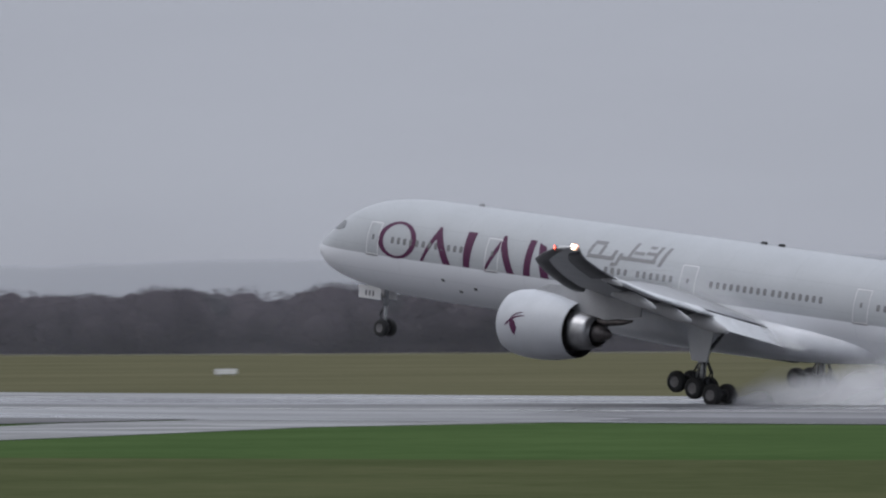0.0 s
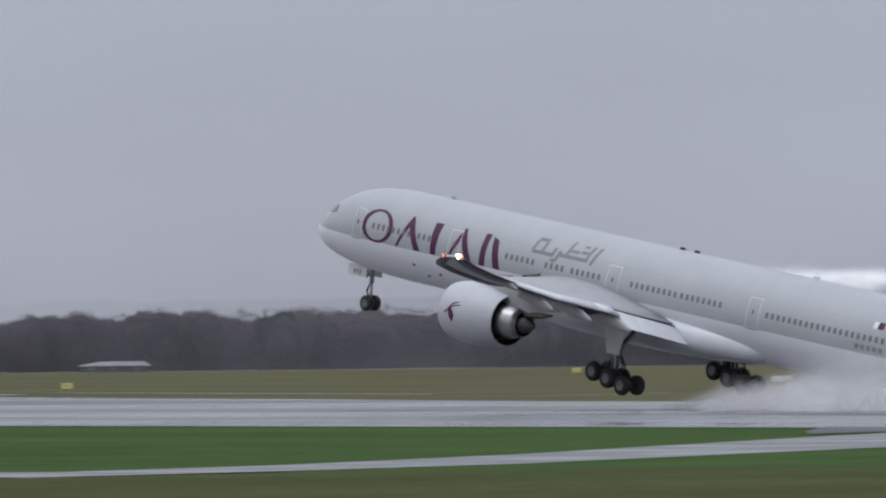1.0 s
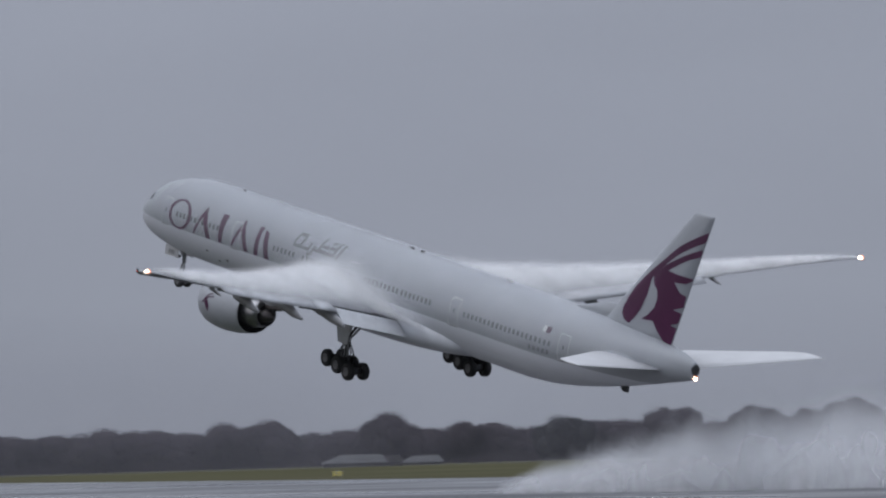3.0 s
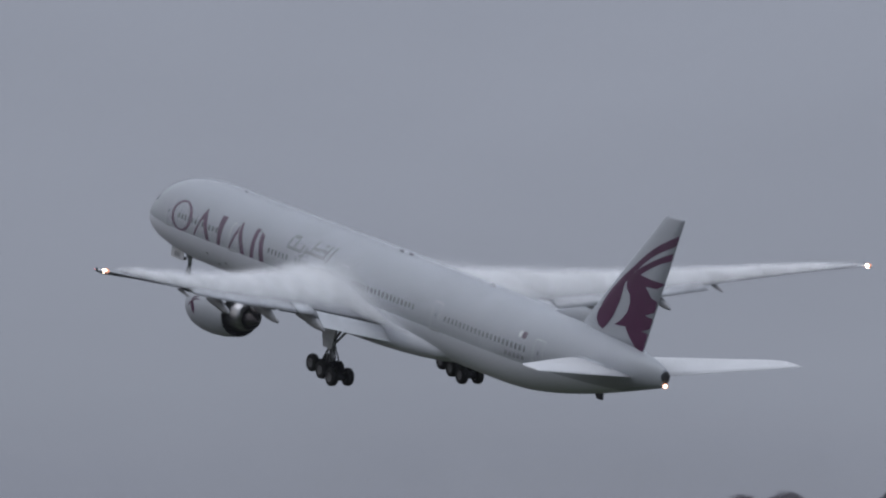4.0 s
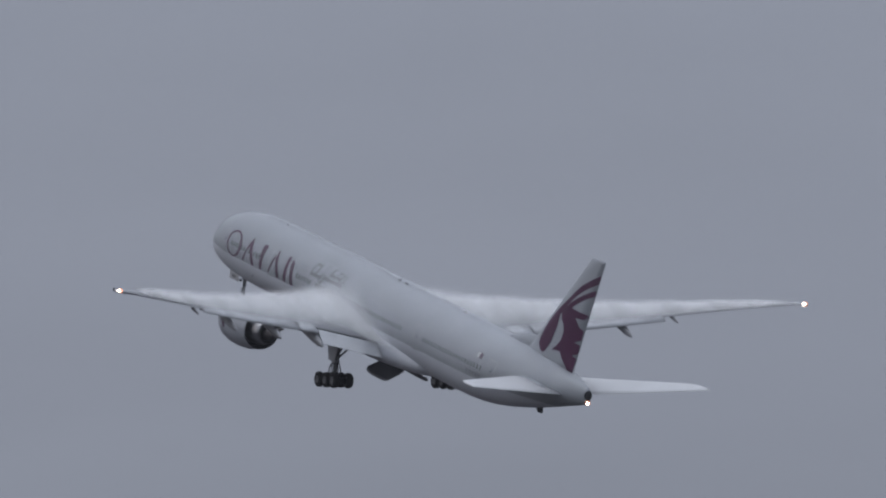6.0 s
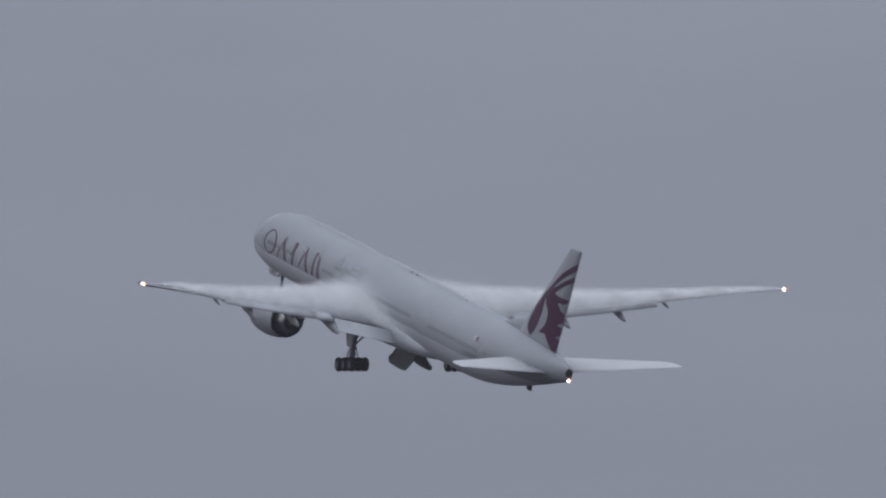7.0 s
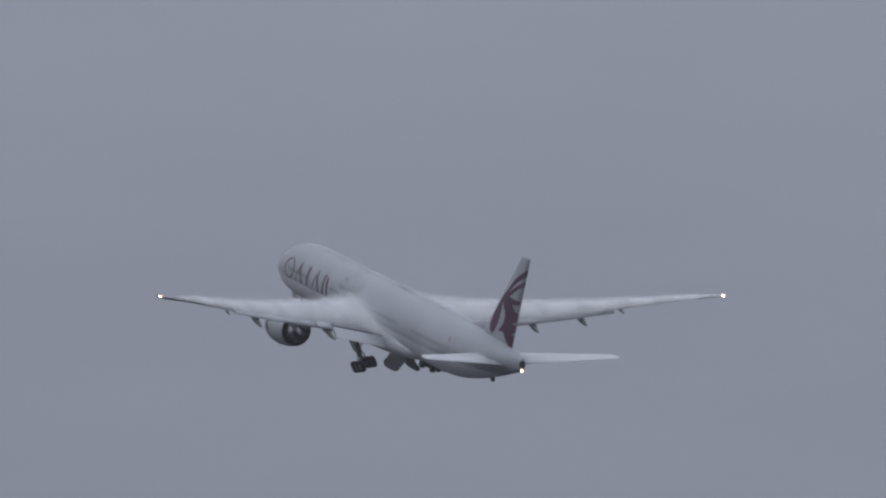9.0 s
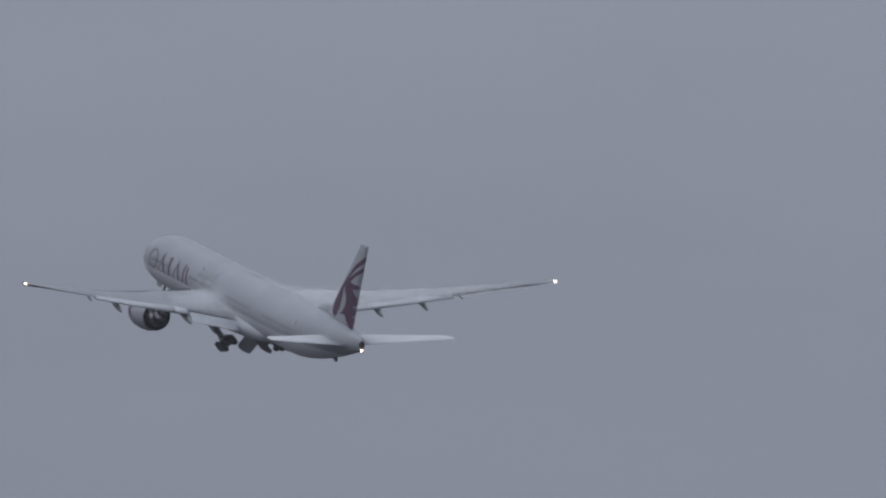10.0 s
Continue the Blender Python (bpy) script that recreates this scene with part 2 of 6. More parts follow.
# ---- world, sun, exposure ----
def make_world():
    w = bpy.data.worlds.new("overcast_sky")
    scene.world = w
    w.use_nodes = True
    nt = w.node_tree
    nt.nodes.clear()
    out = nt.nodes.new("ShaderNodeOutputWorld")
    bg = nt.nodes.new("ShaderNodeBackground")
    bg.inputs["Strength"].default_value = 0.1
    sky = nt.nodes.new("ShaderNodeTexSky")
    sky.sky_type = "NISHITA"
    sky.sun_disc = False
    sky.sun_elevation = radians(24)
    sky.sun_rotation = radians(-140)
    sky.dust_density = 6
    sky.air_density = 1.2
    # the cloud deck: grey, mottled, a little lighter towards the ground haze
    tc = nt.nodes.new("ShaderNodeTexCoord")
    mp = nt.nodes.new("ShaderNodeMapping")
    mp.inputs["Scale"].default_value = (1.2, 1.2, 5.0)
    nz = nt.nodes.new("ShaderNodeTexNoise")
    nz.inputs["Scale"].default_value = 7.0
    nz.inputs["Detail"].default_value = 5.0
    sep = nt.nodes.new("ShaderNodeSeparateXYZ")
    ramp = nt.nodes.new("ShaderNodeValToRGB")
    el = ramp.color_ramp.elements
    el[0].position, el[0].color = 0.0, (*SKY_LOW, 1)
    el[1].position, el[1].color = 1.0, (*SKY_TOP, 1)
    e = el.new(0.035)
    e.color = (*SKY_MID, 1)
    e = el.new(0.075)
    e.color = (*SKY_HIGH, 1)
    mm = nt.nodes.new("ShaderNodeMix")
    mm.data_type, mm.blend_type = "RGBA", "MULTIPLY"
    mm.inputs["Factor"].default_value = 1.0
    mr = nt.nodes.new("ShaderNodeMapRange")
    mr.inputs["To Min"].default_value, mr.inputs["To Max"].default_value = 9.55, 10.45
    mr.inputs["From Min"].default_value, mr.inputs["From Max"].default_value = 0.3, 0.7
    mix = nt.nodes.new("ShaderNodeMix")
    mix.data_type = "RGBA"
    mix.inputs["Factor"].default_value = 0.94
    nt.links.new(tc.outputs["Generated"], mp.inputs["Vector"])
    nt.links.new(mp.outputs["Vector"], nz.inputs["Vector"])
    nt.links.new(tc.outputs["Generated"], sep.inputs["Vector"])
    nt.links.new(sep.outputs["Z"], ramp.inputs["Fac"])
    nt.links.new(nz.outputs["Fac"], mr.inputs["Value"])
    nt.links.new(ramp.outputs["Color"], mm.inputs["A"])
    nt.links.new(mr.outputs["Result"], mm.inputs["B"])
    nt.links.new(sky.outputs["Color"], mix.inputs["A"])
    nt.links.new(mm.outputs["Result"], mix.inputs["B"])
    nt.links.new(mix.outputs["Result"], bg.inputs["Color"])
    nt.links.new(bg.outputs["Background"], out.inputs["Surface"])
    sun = bpy.data.lights.new("sun", "SUN")
    sun.energy, sun.angle, sun.color = SUN, radians(30), (1.0, 0.97, 0.93)
    s = new("sun", sun)
    s.matrix_world = look((0, 0, 100), (0.35, 0.5, 99))


SKY_LOW = (0.362, 0.379, 0.416)
SKY_MID = (0.372, 0.391, 0.433)
SKY_HIGH = (0.400, 0.422, 0.468)
SKY_TOP = (1.2, 1.25, 1.32)
SUN = 0.5
make_world()


# ---- materials ----
def material(name, colour, rough=0.6, metal=0.0, vary=0.12, scale=3.0, fine=40.0, bump=0.0, bump_scale=30.0, coat=0.0, second=None, stretch=(1, 1, 1), detail=6.0, spec=0.5):
    """Principled surface with colour variation at two scales and optional relief, in metres."""
    m = bpy.data.materials.new(name)
    m.use_nodes = True
    nt = m.node_tree
    p = nt.nodes["Principled BSDF"]
    p.inputs["Roughness"].default_value = rough
    p.inputs["Metallic"].default_value = metal
    p.inputs["Coat Weight"].default_value = coat
    p.inputs["Specular IOR Level"].default_value = spec
    tc = nt.nodes.new("ShaderNodeTexCoord")
    mp = nt.nodes.new("ShaderNodeMapping")
    mp.inputs["Scale"].default_value = stretch
    nt.links.new(tc.outputs["Object"], mp.inputs["Vector"])
    a = nt.nodes.new("ShaderNodeTexNoise")
    a.inputs["Scale"].default_value, a.inputs["Detail"].default_value = scale, detail
    b = nt.nodes.new("ShaderNodeTexNoise")
    b.inputs["Scale"].default_value, b.inputs["Detail"].default_value = fine, 4
    nt.links.new(mp.outputs["Vector"], a.inputs["Vector"])
    nt.links.new(mp.outputs["Vector"], b.inputs["Vector"])
    mix = nt.nodes.new("ShaderNodeMix")
    mix.data_type = "RGBA"
    c2 = second if second else tuple(c * (1 - 2 * vary) for c in colour)
    c1 = colour if second else tuple(min(1, c * (1 + vary)) for c in colour)
    mix.inputs["A"].default_value, mix.inputs["B"].default_value = (*c1, 1), (*c2, 1)
    add = nt.nodes.new("ShaderNodeMath")
    add.operation = "MULTIPLY_ADD"
    add.inputs[1].default_value = 0.4
    sub = nt.nodes.new("ShaderNodeMath")
    sub.operation = "MULTIPLY_ADD"
    sub.inputs[1].default_value, sub.inputs[2].default_value = 0.6, 0.0
    nt.links.new(a.outputs["Fac"], sub.inputs[0])
    nt.links.new(b.outputs["Fac"], add.inputs[0])
    nt.links.new(sub.outputs[0], add.inputs[2])
    mr = nt.nodes.new("ShaderNodeMapRange")
    mr.inputs["From Min"].default_value, mr.inputs["From Max"].default_value = 0.36, 0.64
    nt.links.new(add.outputs[0], mr.inputs["Value"])
    nt.links.new(mr.outputs["Result"], mix.inputs["Factor"])
    nt.links.new(mix.outputs["Result"], p.inputs["Base Color"])
    if bump:
        bt = nt.nodes.new("ShaderNodeTexNoise")
        bt.inputs["Scale"].default_value = bump_scale
        bt.inputs["Detail"].default_value = 5
        bn = nt.nodes.new("ShaderNodeBump")
        bn.inputs["Strength"].default_value, bn.inputs["Distance"].default_value = min(1, bump * 10), bump
        nt.links.new(mp.outputs["Vector"], bt.inputs["Vector"])
        nt.links.new(bt.outputs["Fac"], bn.inputs["Height"])
        nt.links.new(bn.outputs["Normal"], p.inputs["Normal"])
    return m


def glow(name, colour, strength):
    m = bpy.data.materials.new(name)
    m.use_nodes = True
    p = m.node_tree.nodes["Principled BSDF"]
    p.inputs["Base Color"].default_value = (*colour, 1)
    p.inputs["Emission Color"].default_value = (*colour, 1)
    p.inputs["Emission Strength"].default_value = strength
    return m


def two_tone_skin():
    """Light grey paint above the door sill line, white below, with faint panel grime."""
    m = material("fuselage_paint", (0.36, 0.375, 0.395), 0.46, 0.0, 0.03, 0.5, 6.0)
    nt = m.node_tree
    p = nt.nodes["Principled BSDF"]
    tc = nt.nodes["Texture Coordinate"]
    sep = nt.nodes.new("ShaderNodeSeparateXYZ")
    nt.links.new(tc.outputs["Object"], sep.inputs["Vector"])
    lt = nt.nodes.new("ShaderNodeMath")
    lt.operation = "LESS_THAN"
    lt.inputs[1].default_value = -0.52
    nt.links.new(sep.outputs["Z"], lt.inputs[0])
    mix = nt.nodes.new("ShaderNodeMix")
    mix.data_type = "RGBA"
    old = p.inputs["Base Color"].links[0].from_socket
    nt.links.new(lt.outputs[0], mix.inputs["Factor"])
    nt.links.new(old, mix.inputs["A"])
    mix.inputs["B"].default_value = (0.67, 0.685, 0.72, 1)
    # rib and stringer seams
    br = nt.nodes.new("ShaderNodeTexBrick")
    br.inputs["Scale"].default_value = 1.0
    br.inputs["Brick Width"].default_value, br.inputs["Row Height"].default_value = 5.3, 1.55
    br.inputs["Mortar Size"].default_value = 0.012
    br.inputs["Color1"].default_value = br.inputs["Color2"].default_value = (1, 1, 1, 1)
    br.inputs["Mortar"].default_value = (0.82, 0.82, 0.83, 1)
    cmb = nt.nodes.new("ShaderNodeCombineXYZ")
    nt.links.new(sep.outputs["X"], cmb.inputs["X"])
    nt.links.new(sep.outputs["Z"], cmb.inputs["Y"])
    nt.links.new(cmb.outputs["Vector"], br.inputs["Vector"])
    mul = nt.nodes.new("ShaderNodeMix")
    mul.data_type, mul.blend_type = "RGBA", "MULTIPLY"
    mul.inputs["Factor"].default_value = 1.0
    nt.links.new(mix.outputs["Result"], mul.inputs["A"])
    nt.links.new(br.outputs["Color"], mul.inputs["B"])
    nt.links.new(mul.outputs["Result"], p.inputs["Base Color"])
    return m


def mist_material(name, colour, alpha, scale, lo=0.35, hi=0.7, edge=None, through_light=0.5, stretch=(1, 1, 1)):
    """Fine water droplets: diffuse white with patchy, see-through density."""
    m = bpy.data.materials.new(name)
    m.use_nodes = True
    nt = m.node_tree
    nt.nodes.clear()
    out = nt.nodes.new("ShaderNodeOutputMaterial")
    dif = nt.nodes.new("ShaderNodeBsdfDiffuse")
    dif.inputs["Color"].default_value = (*colour, 1)
    trl = nt.nodes.new("ShaderNodeBsdfTranslucent")
    trl.inputs["Color"].default_value = (*colour, 1)
    both = nt.nodes.new("ShaderNodeMixShader")
    both.inputs["Fac"].default_value = through_light
    tr = nt.nodes.new("ShaderNodeBsdfTransparent")
    mix = nt.nodes.new("ShaderNodeMixShader")
    tc = nt.nodes.new("ShaderNodeTexCoord")
    nz = nt.nodes.new("ShaderNodeTexNoise")
    nz.inputs["Scale"].default_value = scale
    nz.inputs["Detail"].default_value = 4
    mr = nt.nodes.new("ShaderNodeMapRange")
    mr.inputs["From Min"].default_value, mr.inputs["From Max"].default_value = lo, hi
    mr.inputs["To Max"].default_value = alpha
    mp = nt.nodes.new("ShaderNodeMapping")
    mp.inputs["Scale"].default_value = stretch
    nt.links.new(tc.outputs["Object"], mp.inputs["Vector"])
    nt.links.new(mp.outputs["Vector"], nz.inputs["Vector"])
    nt.links.new(nz.outputs["Fac"], mr.inputs["Value"])
    fac = mr.outputs["Result"]
    if edge:
        at = nt.nodes.new("ShaderNodeAttribute")
        at.attribute_name = edge
        mu = nt.nodes.new("ShaderNodeMath")
        mu.operation = "MULTIPLY"
        nt.links.new(fac, mu.inputs[0])
        nt.links.new(at.outputs["Fac"], mu.inputs[1])
        fac = mu.outputs[0]
    nt.links.new(dif.outputs[0], both.inputs[1])
    nt.links.new(trl.outputs[0], both.inputs[2])
    nt.links.new(fac, mix.inputs["Fac"])
    nt.links.new(tr.outputs[0], mix.inputs[1])
    nt.links.new(both.outputs[0], mix.inputs[2])
    nt.links.new(mix.outputs[0], out.inputs["Surface"])
    return m


SKIN = two_tone_skin()
WHITE = material("white_paint", (0.68, 0.68, 0.685), 0.42, 0, 0.04, 0.8, 12)
WINGGREY = material("wing_grey_paint", (0.32, 0.325, 0.34), 0.42, 0, 0.08, 0.7, 14)
FLAPWHITE = material("flap_paint", (0.60, 0.61, 0.63), 0.4, 0, 0.08, 0.9, 14)
FINPAINT = material("fin_paint", (0.36, 0.375, 0.40), 0.42, 0, 0.03, 0.4, 8)
MAROON = material("maroon_paint", (0.070, 0.012, 0.050), 0.5, 0, 0.08, 1.0, 12, spec=0.3)
LETTERGREY = material("grey_lettering", (0.18, 0.18, 0.19), 0.4, 0, 0.06, 1.0, 12)
GLASSDARK = material("dark_window_pane", (0.15, 0.155, 0.165), 0.25, 0, 0.1, 3, 20)
TYRE = material("tyre_rubber", (0.018, 0.018, 0.019), 0.75, 0, 0.2, 6, 60, bump=0.004)
HUB = material("wheel_hub_metal", (0.15, 0.15, 0.155), 0.4, 0.6, 0.15, 8, 60)
STEEL = material("gear_steel_paint", (0.36, 0.37, 0.38), 0.42, 0.3, 0.15, 4, 40)
DARKSTEEL = material("dark_gear_metal", (0.05, 0.052, 0.056), 0.5, 0.4, 0.2, 6, 50)
BARE = material("bare_exhaust_metal", (0.36, 0.36, 0.37), 0.3, 0.9, 0.12, 3, 30)
EXHAUST = material("burnt_exhaust_metal", (0.11, 0.10, 0.10), 0.45, 0.8, 0.25, 3, 30)
COWLPAINT = material("cowl_paint", (0.44, 0.455, 0.485), 0.4, 0, 0.04, 0.8, 12)
BELLYWHITE = material("belly_white_paint", (0.60, 0.615, 0.65), 0.3, 0, 0.05, 0.6, 9)
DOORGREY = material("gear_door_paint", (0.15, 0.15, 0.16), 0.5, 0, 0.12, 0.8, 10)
FAIRING = material("fairing_paint", (0.36, 0.36, 0.37), 0.42, 0, 0.08, 0.9, 14)
# near-black colour stands in for shade under the slats and aileron
UNDERSHADE = material("painted_underside_shade", (0.06, 0.06, 0.066), 0.5, 0.2, 0.15, 1.0, 14)
# dark fill painted where gaps and openings lie in shade
GAPSHADE = material("painted_gap_shade", (0.05, 0.05, 0.054), 0.8, 0, 0.2, 2, 20)
LAMPWHITE = glow("white_lamp", (1.0, 0.80, 0.58), 14.0)
# glow fringe of the white lamps, modelled as an orange emitter
LAMPHALO = glow("warm_lamp_halo", (1.0, 0.42, 0.24), 1.1)
LAMPSOFT = glow("soft_white_lamp", (1.0, 0.95, 0.85), 1.3)
LAMPRED = glow("red_lamp", (1.0, 0.10, 0.06), 8.0)

GRASS = material("mown_grass", (0.062, 0.098, 0.037), 0.9, 0, 0.3, 0.06, 0.6, second=(0.042, 0.071, 0.026), bump=0.03, bump_scale=6, spec=0.0)
FIELD = material("dull_winter_field", (0.064, 0.060, 0.064), 0.95, 0, 0.2, 0.01, 0.5, second=(0.048, 0.045, 0.048), bump=0.05, bump_scale=3, spec=0.0)
DRYGRASS = material("rough_winter_grass", (0.116, 0.110, 0.068), 0.95, 0, 0.25, 0.03, 0.9, second=(0.084, 0.082, 0.048), bump=0.05, bump_scale=4, spec=0.0)


def twig_material(name, light, dark):
    """Thin twigs: half the light passes on through the tangle."""
    m = material(name, light, 0.95, 0, 0.2, 0.12, 2.5, second=dark, spec=0.0)
    nt = m.node_tree
    p = nt.nodes["Principled BSDF"]
    out = nt.nodes["Material Output"]
    src = p.inputs["Base Color"].links[0].from_socket
    tl = nt.nodes.new("ShaderNodeBsdfTranslucent")
    mix = nt.nodes.new("ShaderNodeMixShader")
    mix.inputs["Fac"].default_value = 0.5
    nt.links.new(src, tl.inputs["Color"])
    nt.links.new(p.outputs[0], mix.inputs[1])
    nt.links.new(tl.outputs[0], mix.inputs[2])
    nt.links.new(mix.outputs[0], out.inputs["Surface"])
    return m


# ---- small mesh helpers ----
def part(name, bm, mat, parent=None, label="", smooth=False):
    me = bpy.data.meshes.new(name)
    bm.normal_update()
    if smooth:
        for f in bm.faces:
            f.smooth = True
    bm.to_mesh(me)
    bm.free()
    me.materials.append(mat)
    ob = new(name, me)
    if parent is not None:
        ob.parent = parent
    if label:
        tagged(ob, label)
    return ob


def shared(name, me, parent, m=None):
    ob = new(name, me)
    ob.parent = parent
    if m is not None:
        ob.matrix_basis = m
    return ob


def loft(bm, rings, close_ends=True, closed=True):
    """Skin a list of rings (equal counts of points)."""
    vs = [[bm.verts.new(p) for p in r] for r in rings]
    n = len(vs[0])
    for a, b in zip(vs, vs[1:]):
        for i in range(n if closed else n - 1):
            j = (i + 1) % n
            try:
                bm.faces.new((a[i], a[j], b[j], b[i]))
            except ValueError:
                pass
    if close_ends and closed:
        bm.faces.new(vs[0][::-1])
        bm.faces.new(vs[-1])
    return bm


def box(bm, size, centre, m=None, bevel=0.0):
    mat = Matrix.Translation(centre) @ (m if m else Matrix()) @ Matrix.Diagonal((*size, 1))
    g = bmesh.ops.create_cube(bm, size=1, matrix=mat)
    if bevel:
        ed = list({e for v in g["verts"] for e in v.link_edges})
        bmesh.ops.bevel(bm, geom=ed, offset=bevel, segments=2, affect="EDGES", profile=0.5)
    return bm


def rod(bm, a, b, r1, r2=None, seg=10):
    a, b = Vector(a), Vector(b)
    d = b - a
    m = Matrix.Translation((a + b) / 2) @ d.to_track_quat("Z", "Y").to_matrix().to_4x4()
    bmesh.ops.create_cone(bm, cap_ends=True, segments=seg, radius1=r1, radius2=r1 if r2 is None else r2, depth=d.length, matrix=m)
    return bm


def lathe(bm, profile, axis_point, seg=32, cap=False):
    """Profile (x, r) turned about the x axis through axis_point."""
    ax = Vector(axis_point)
    rings = [[(ax.x + x, ax.y + r * math.cos(2 * math.pi * k / seg), ax.z + r * math.sin(2 * math.pi * k / seg)) for k in range(seg)] for x, r in profile]
    return loft(bm, rings, close_ends=cap)


def interp(x, xs, ys):
    return float(np.interp(x, xs, ys))


# ---- the airliner: local x forward, y to its port side, z up; nose at x = NOSE ----
NOSE = 36.0
ST = [0.26, 0.37, 0.62, 1.08, 1.70, 2.42, 3.2, 4.2, 5.5, 7.0, 9.0, 11.0, 53.0, 56.0, 59.0, 62.0, 65.0, 68.0, 70.5, 72.2, 73.0]
TOP = [-0.8, -0.45, -0.16, 0.19, 0.62, 1.12, 1.68, 2.2, 2.62, 2.89, 3.05, 3.1, 3.1, 3.1, 3.09, 3.05, 2.95, 2.75, 2.45, 2.15, 1.9]
BOT = [-0.8, -1.13, -1.42, -1.74, -2.05, -2.31, -2.5, -2.68, -2.85, -2.97, -3.06, -3.1, -3.1, -2.98, -2.62, -2.08, -1.42, -0.68, -0.02, 0.42, 0.66]
WID = [0.0, 0.34, 0.68, 1.06, 1.46, 1.83, 2.13, 2.42, 2.70, 2.90, 3.04, 3.1, 3.1, 3.05, 2.9, 2.6, 2.15, 1.55, 0.98, 0.55, 0.30]


def smooth_profile(xs, ys, x):
    """Monotone-ish cubic through the stations."""
    i = min(max(int(np.searchsorted(xs, x)) - 1, 0), len(xs) - 2)
    h = xs[i + 1] - xs[i]
    def slope(k):
        if k <= 0 or k >= len(xs) - 1:
            k2 = min(max(k, 0), len(xs) - 2)
            return (ys[k2 + 1] - ys[k2]) / (xs[k2 + 1] - xs[k2])
        a = (ys[k] - ys[k - 1]) / (xs[k] - xs[k - 1])
        b = (ys[k + 1] - ys[k]) / (xs[k + 1] - xs[k])
        return 0.0 if a * b <= 0 else 2 * a * b / (a + b)
    t = (x - xs[i]) / h
    m0, m1 = slope(i) * h, slope(i + 1) * h
    return (2 * t**3 - 3 * t * t + 1) * ys[i] + (t**3 - 2 * t * t + t) * m0 + (-2 * t**3 + 3 * t * t) * ys[i + 1] + (t**3 - t * t) * m1


def section(aft):
    return smooth_profile(ST, TOP, aft), smooth_profile(ST, BOT, aft), smooth_profile(ST, WID, aft)


def skin_y(aft, z, proud=0.0):
    """Half width of the fuselage at a station and height."""
    t, b, w = section(aft)
    c, h = (t + b) / 2, max((t - b) / 2, 1e-3)
    q = min(1.0, abs(z - c) / h)
    return w * math.sqrt(max(0.0, 1 - q * q)) + proud


def on_skin(aft, z, side=1, proud=0.02):
    return (NOSE - aft, side * skin_y(aft, z, proud), z)


jet = new("airliner")
tagged(jet, "light grey and white twin-engine airliner with maroon fin emblem climbing out", "airplane")


def fuselage():
    bm = bmesh.new()
    xs = sorted(set([0.261, 0.28, 0.32, 0.38, 0.48, 0.62, 0.8, 1.0, 1.3, 1.65, 2.0, 2.4, 2.8, 3.2, 3.7, 4.2, 4.8, 5.5, 6.2, 7, 8, 9, 10, 11] + list(np.arange(13, 53, 2.5)) + list(np.arange(53, 72.9, 0.9)) + [73.0]))
    rings = []
    for a in xs:
        t, b, w = section(a)
        c, h = (t + b) / 2, (t - b) / 2
        rings.append([(NOSE - a, w * math.cos(2 * math.pi * k / 72), c + h * math.sin(2 * math.pi * k / 72)) for k in range(72)])
    loft(bm, rings)
    part("fuselage", bm, SKIN, jet, "grey upper and white lower painted skin", True)
    # outlet in the blunt end of the tail cone, its shade a solid dark plug, lamp under it
    bm = bmesh.new()
    loft(bm, [[(NOSE - x, 0.33 * k2 * math.cos(2 * math.pi * k / 20), 1.38 + 0.42 * k2 * math.sin(2 * math.pi * k / 20)) for k in range(20)] for x, k2 in ((72.6, 1.0), (73.05, 1.0), (73.06, 0.6), (73.07, 0.05))])
    part("tail_outlet", bm, GAPSHADE, jet, "exhaust outlet plugged dark to paint its shade", True)
    bm = bmesh.new()
    bmesh.ops.create_icosphere(bm, subdivisions=3, radius=0.12, matrix=Matrix.Translation((NOSE - 73.14, 0.05, 0.78)))
    lamp = part("tail_lamp", bm, LAMPWHITE, jet, "", True)
    # added orange ball behind the tail lamp paints its glare
    bm = bmesh.new()
    bmesh.ops.create_icosphere(bm, subdivisions=3, radius=0.19, matrix=Matrix.Translation((NOSE - 73.04, -0.02, 0.78)))
    part("lamp_halo", bm, LAMPHALO, lamp, "", True)
    bm = bmesh.new()
    loft(bm, [[(NOSE - 64.2 - 0.45 * k, 0.16 - 0.05 * k, -1.3 - 0.55 * k), (NOSE - 65.1 - 0.1 * k, 0.16 - 0.05 * k, -1.2 - 0.65 * k), (NOSE - 65.1 - 0.1 * k, -0.16 + 0.05 * k, -1.2 - 0.65 * k), (NOSE - 64.2 - 0.45 * k, -0.16 + 0.05 * k, -1.3 - 0.55 * k)] for k in (0, 1)])
    bmesh.ops.recalc_face_normals(bm, faces=bm.faces)
    part("tail_skid", bm, DARKSTEEL, jet, "dark tail skid")


def belly_fairing():
    bm = bmesh.new()
    xs = np.linspace(20.5, 47.5, 28)
    rings = []
    for a in xs:
        u = (a - 20.5) / 27.0
        k = max(0.02, math.sin(math.pi * min(1, max(0, u))) ** 0.55)
        w = 2.0 + 1.5 * k
        zc, h = -2.1, 0.62 + 0.98 * k
        rings.append([(NOSE - a, w * math.copysign(abs(math.cos(th)) ** 0.75, math.cos(th)), zc + h * math.copysign(abs(math.sin(th)) ** 0.85, math.sin(th))) for th in [2 * math.pi * j / 40 for j in range(40)]])
    loft(bm, rings)
    part("belly_fairing", bm, BELLYWHITE, jet, "", True)


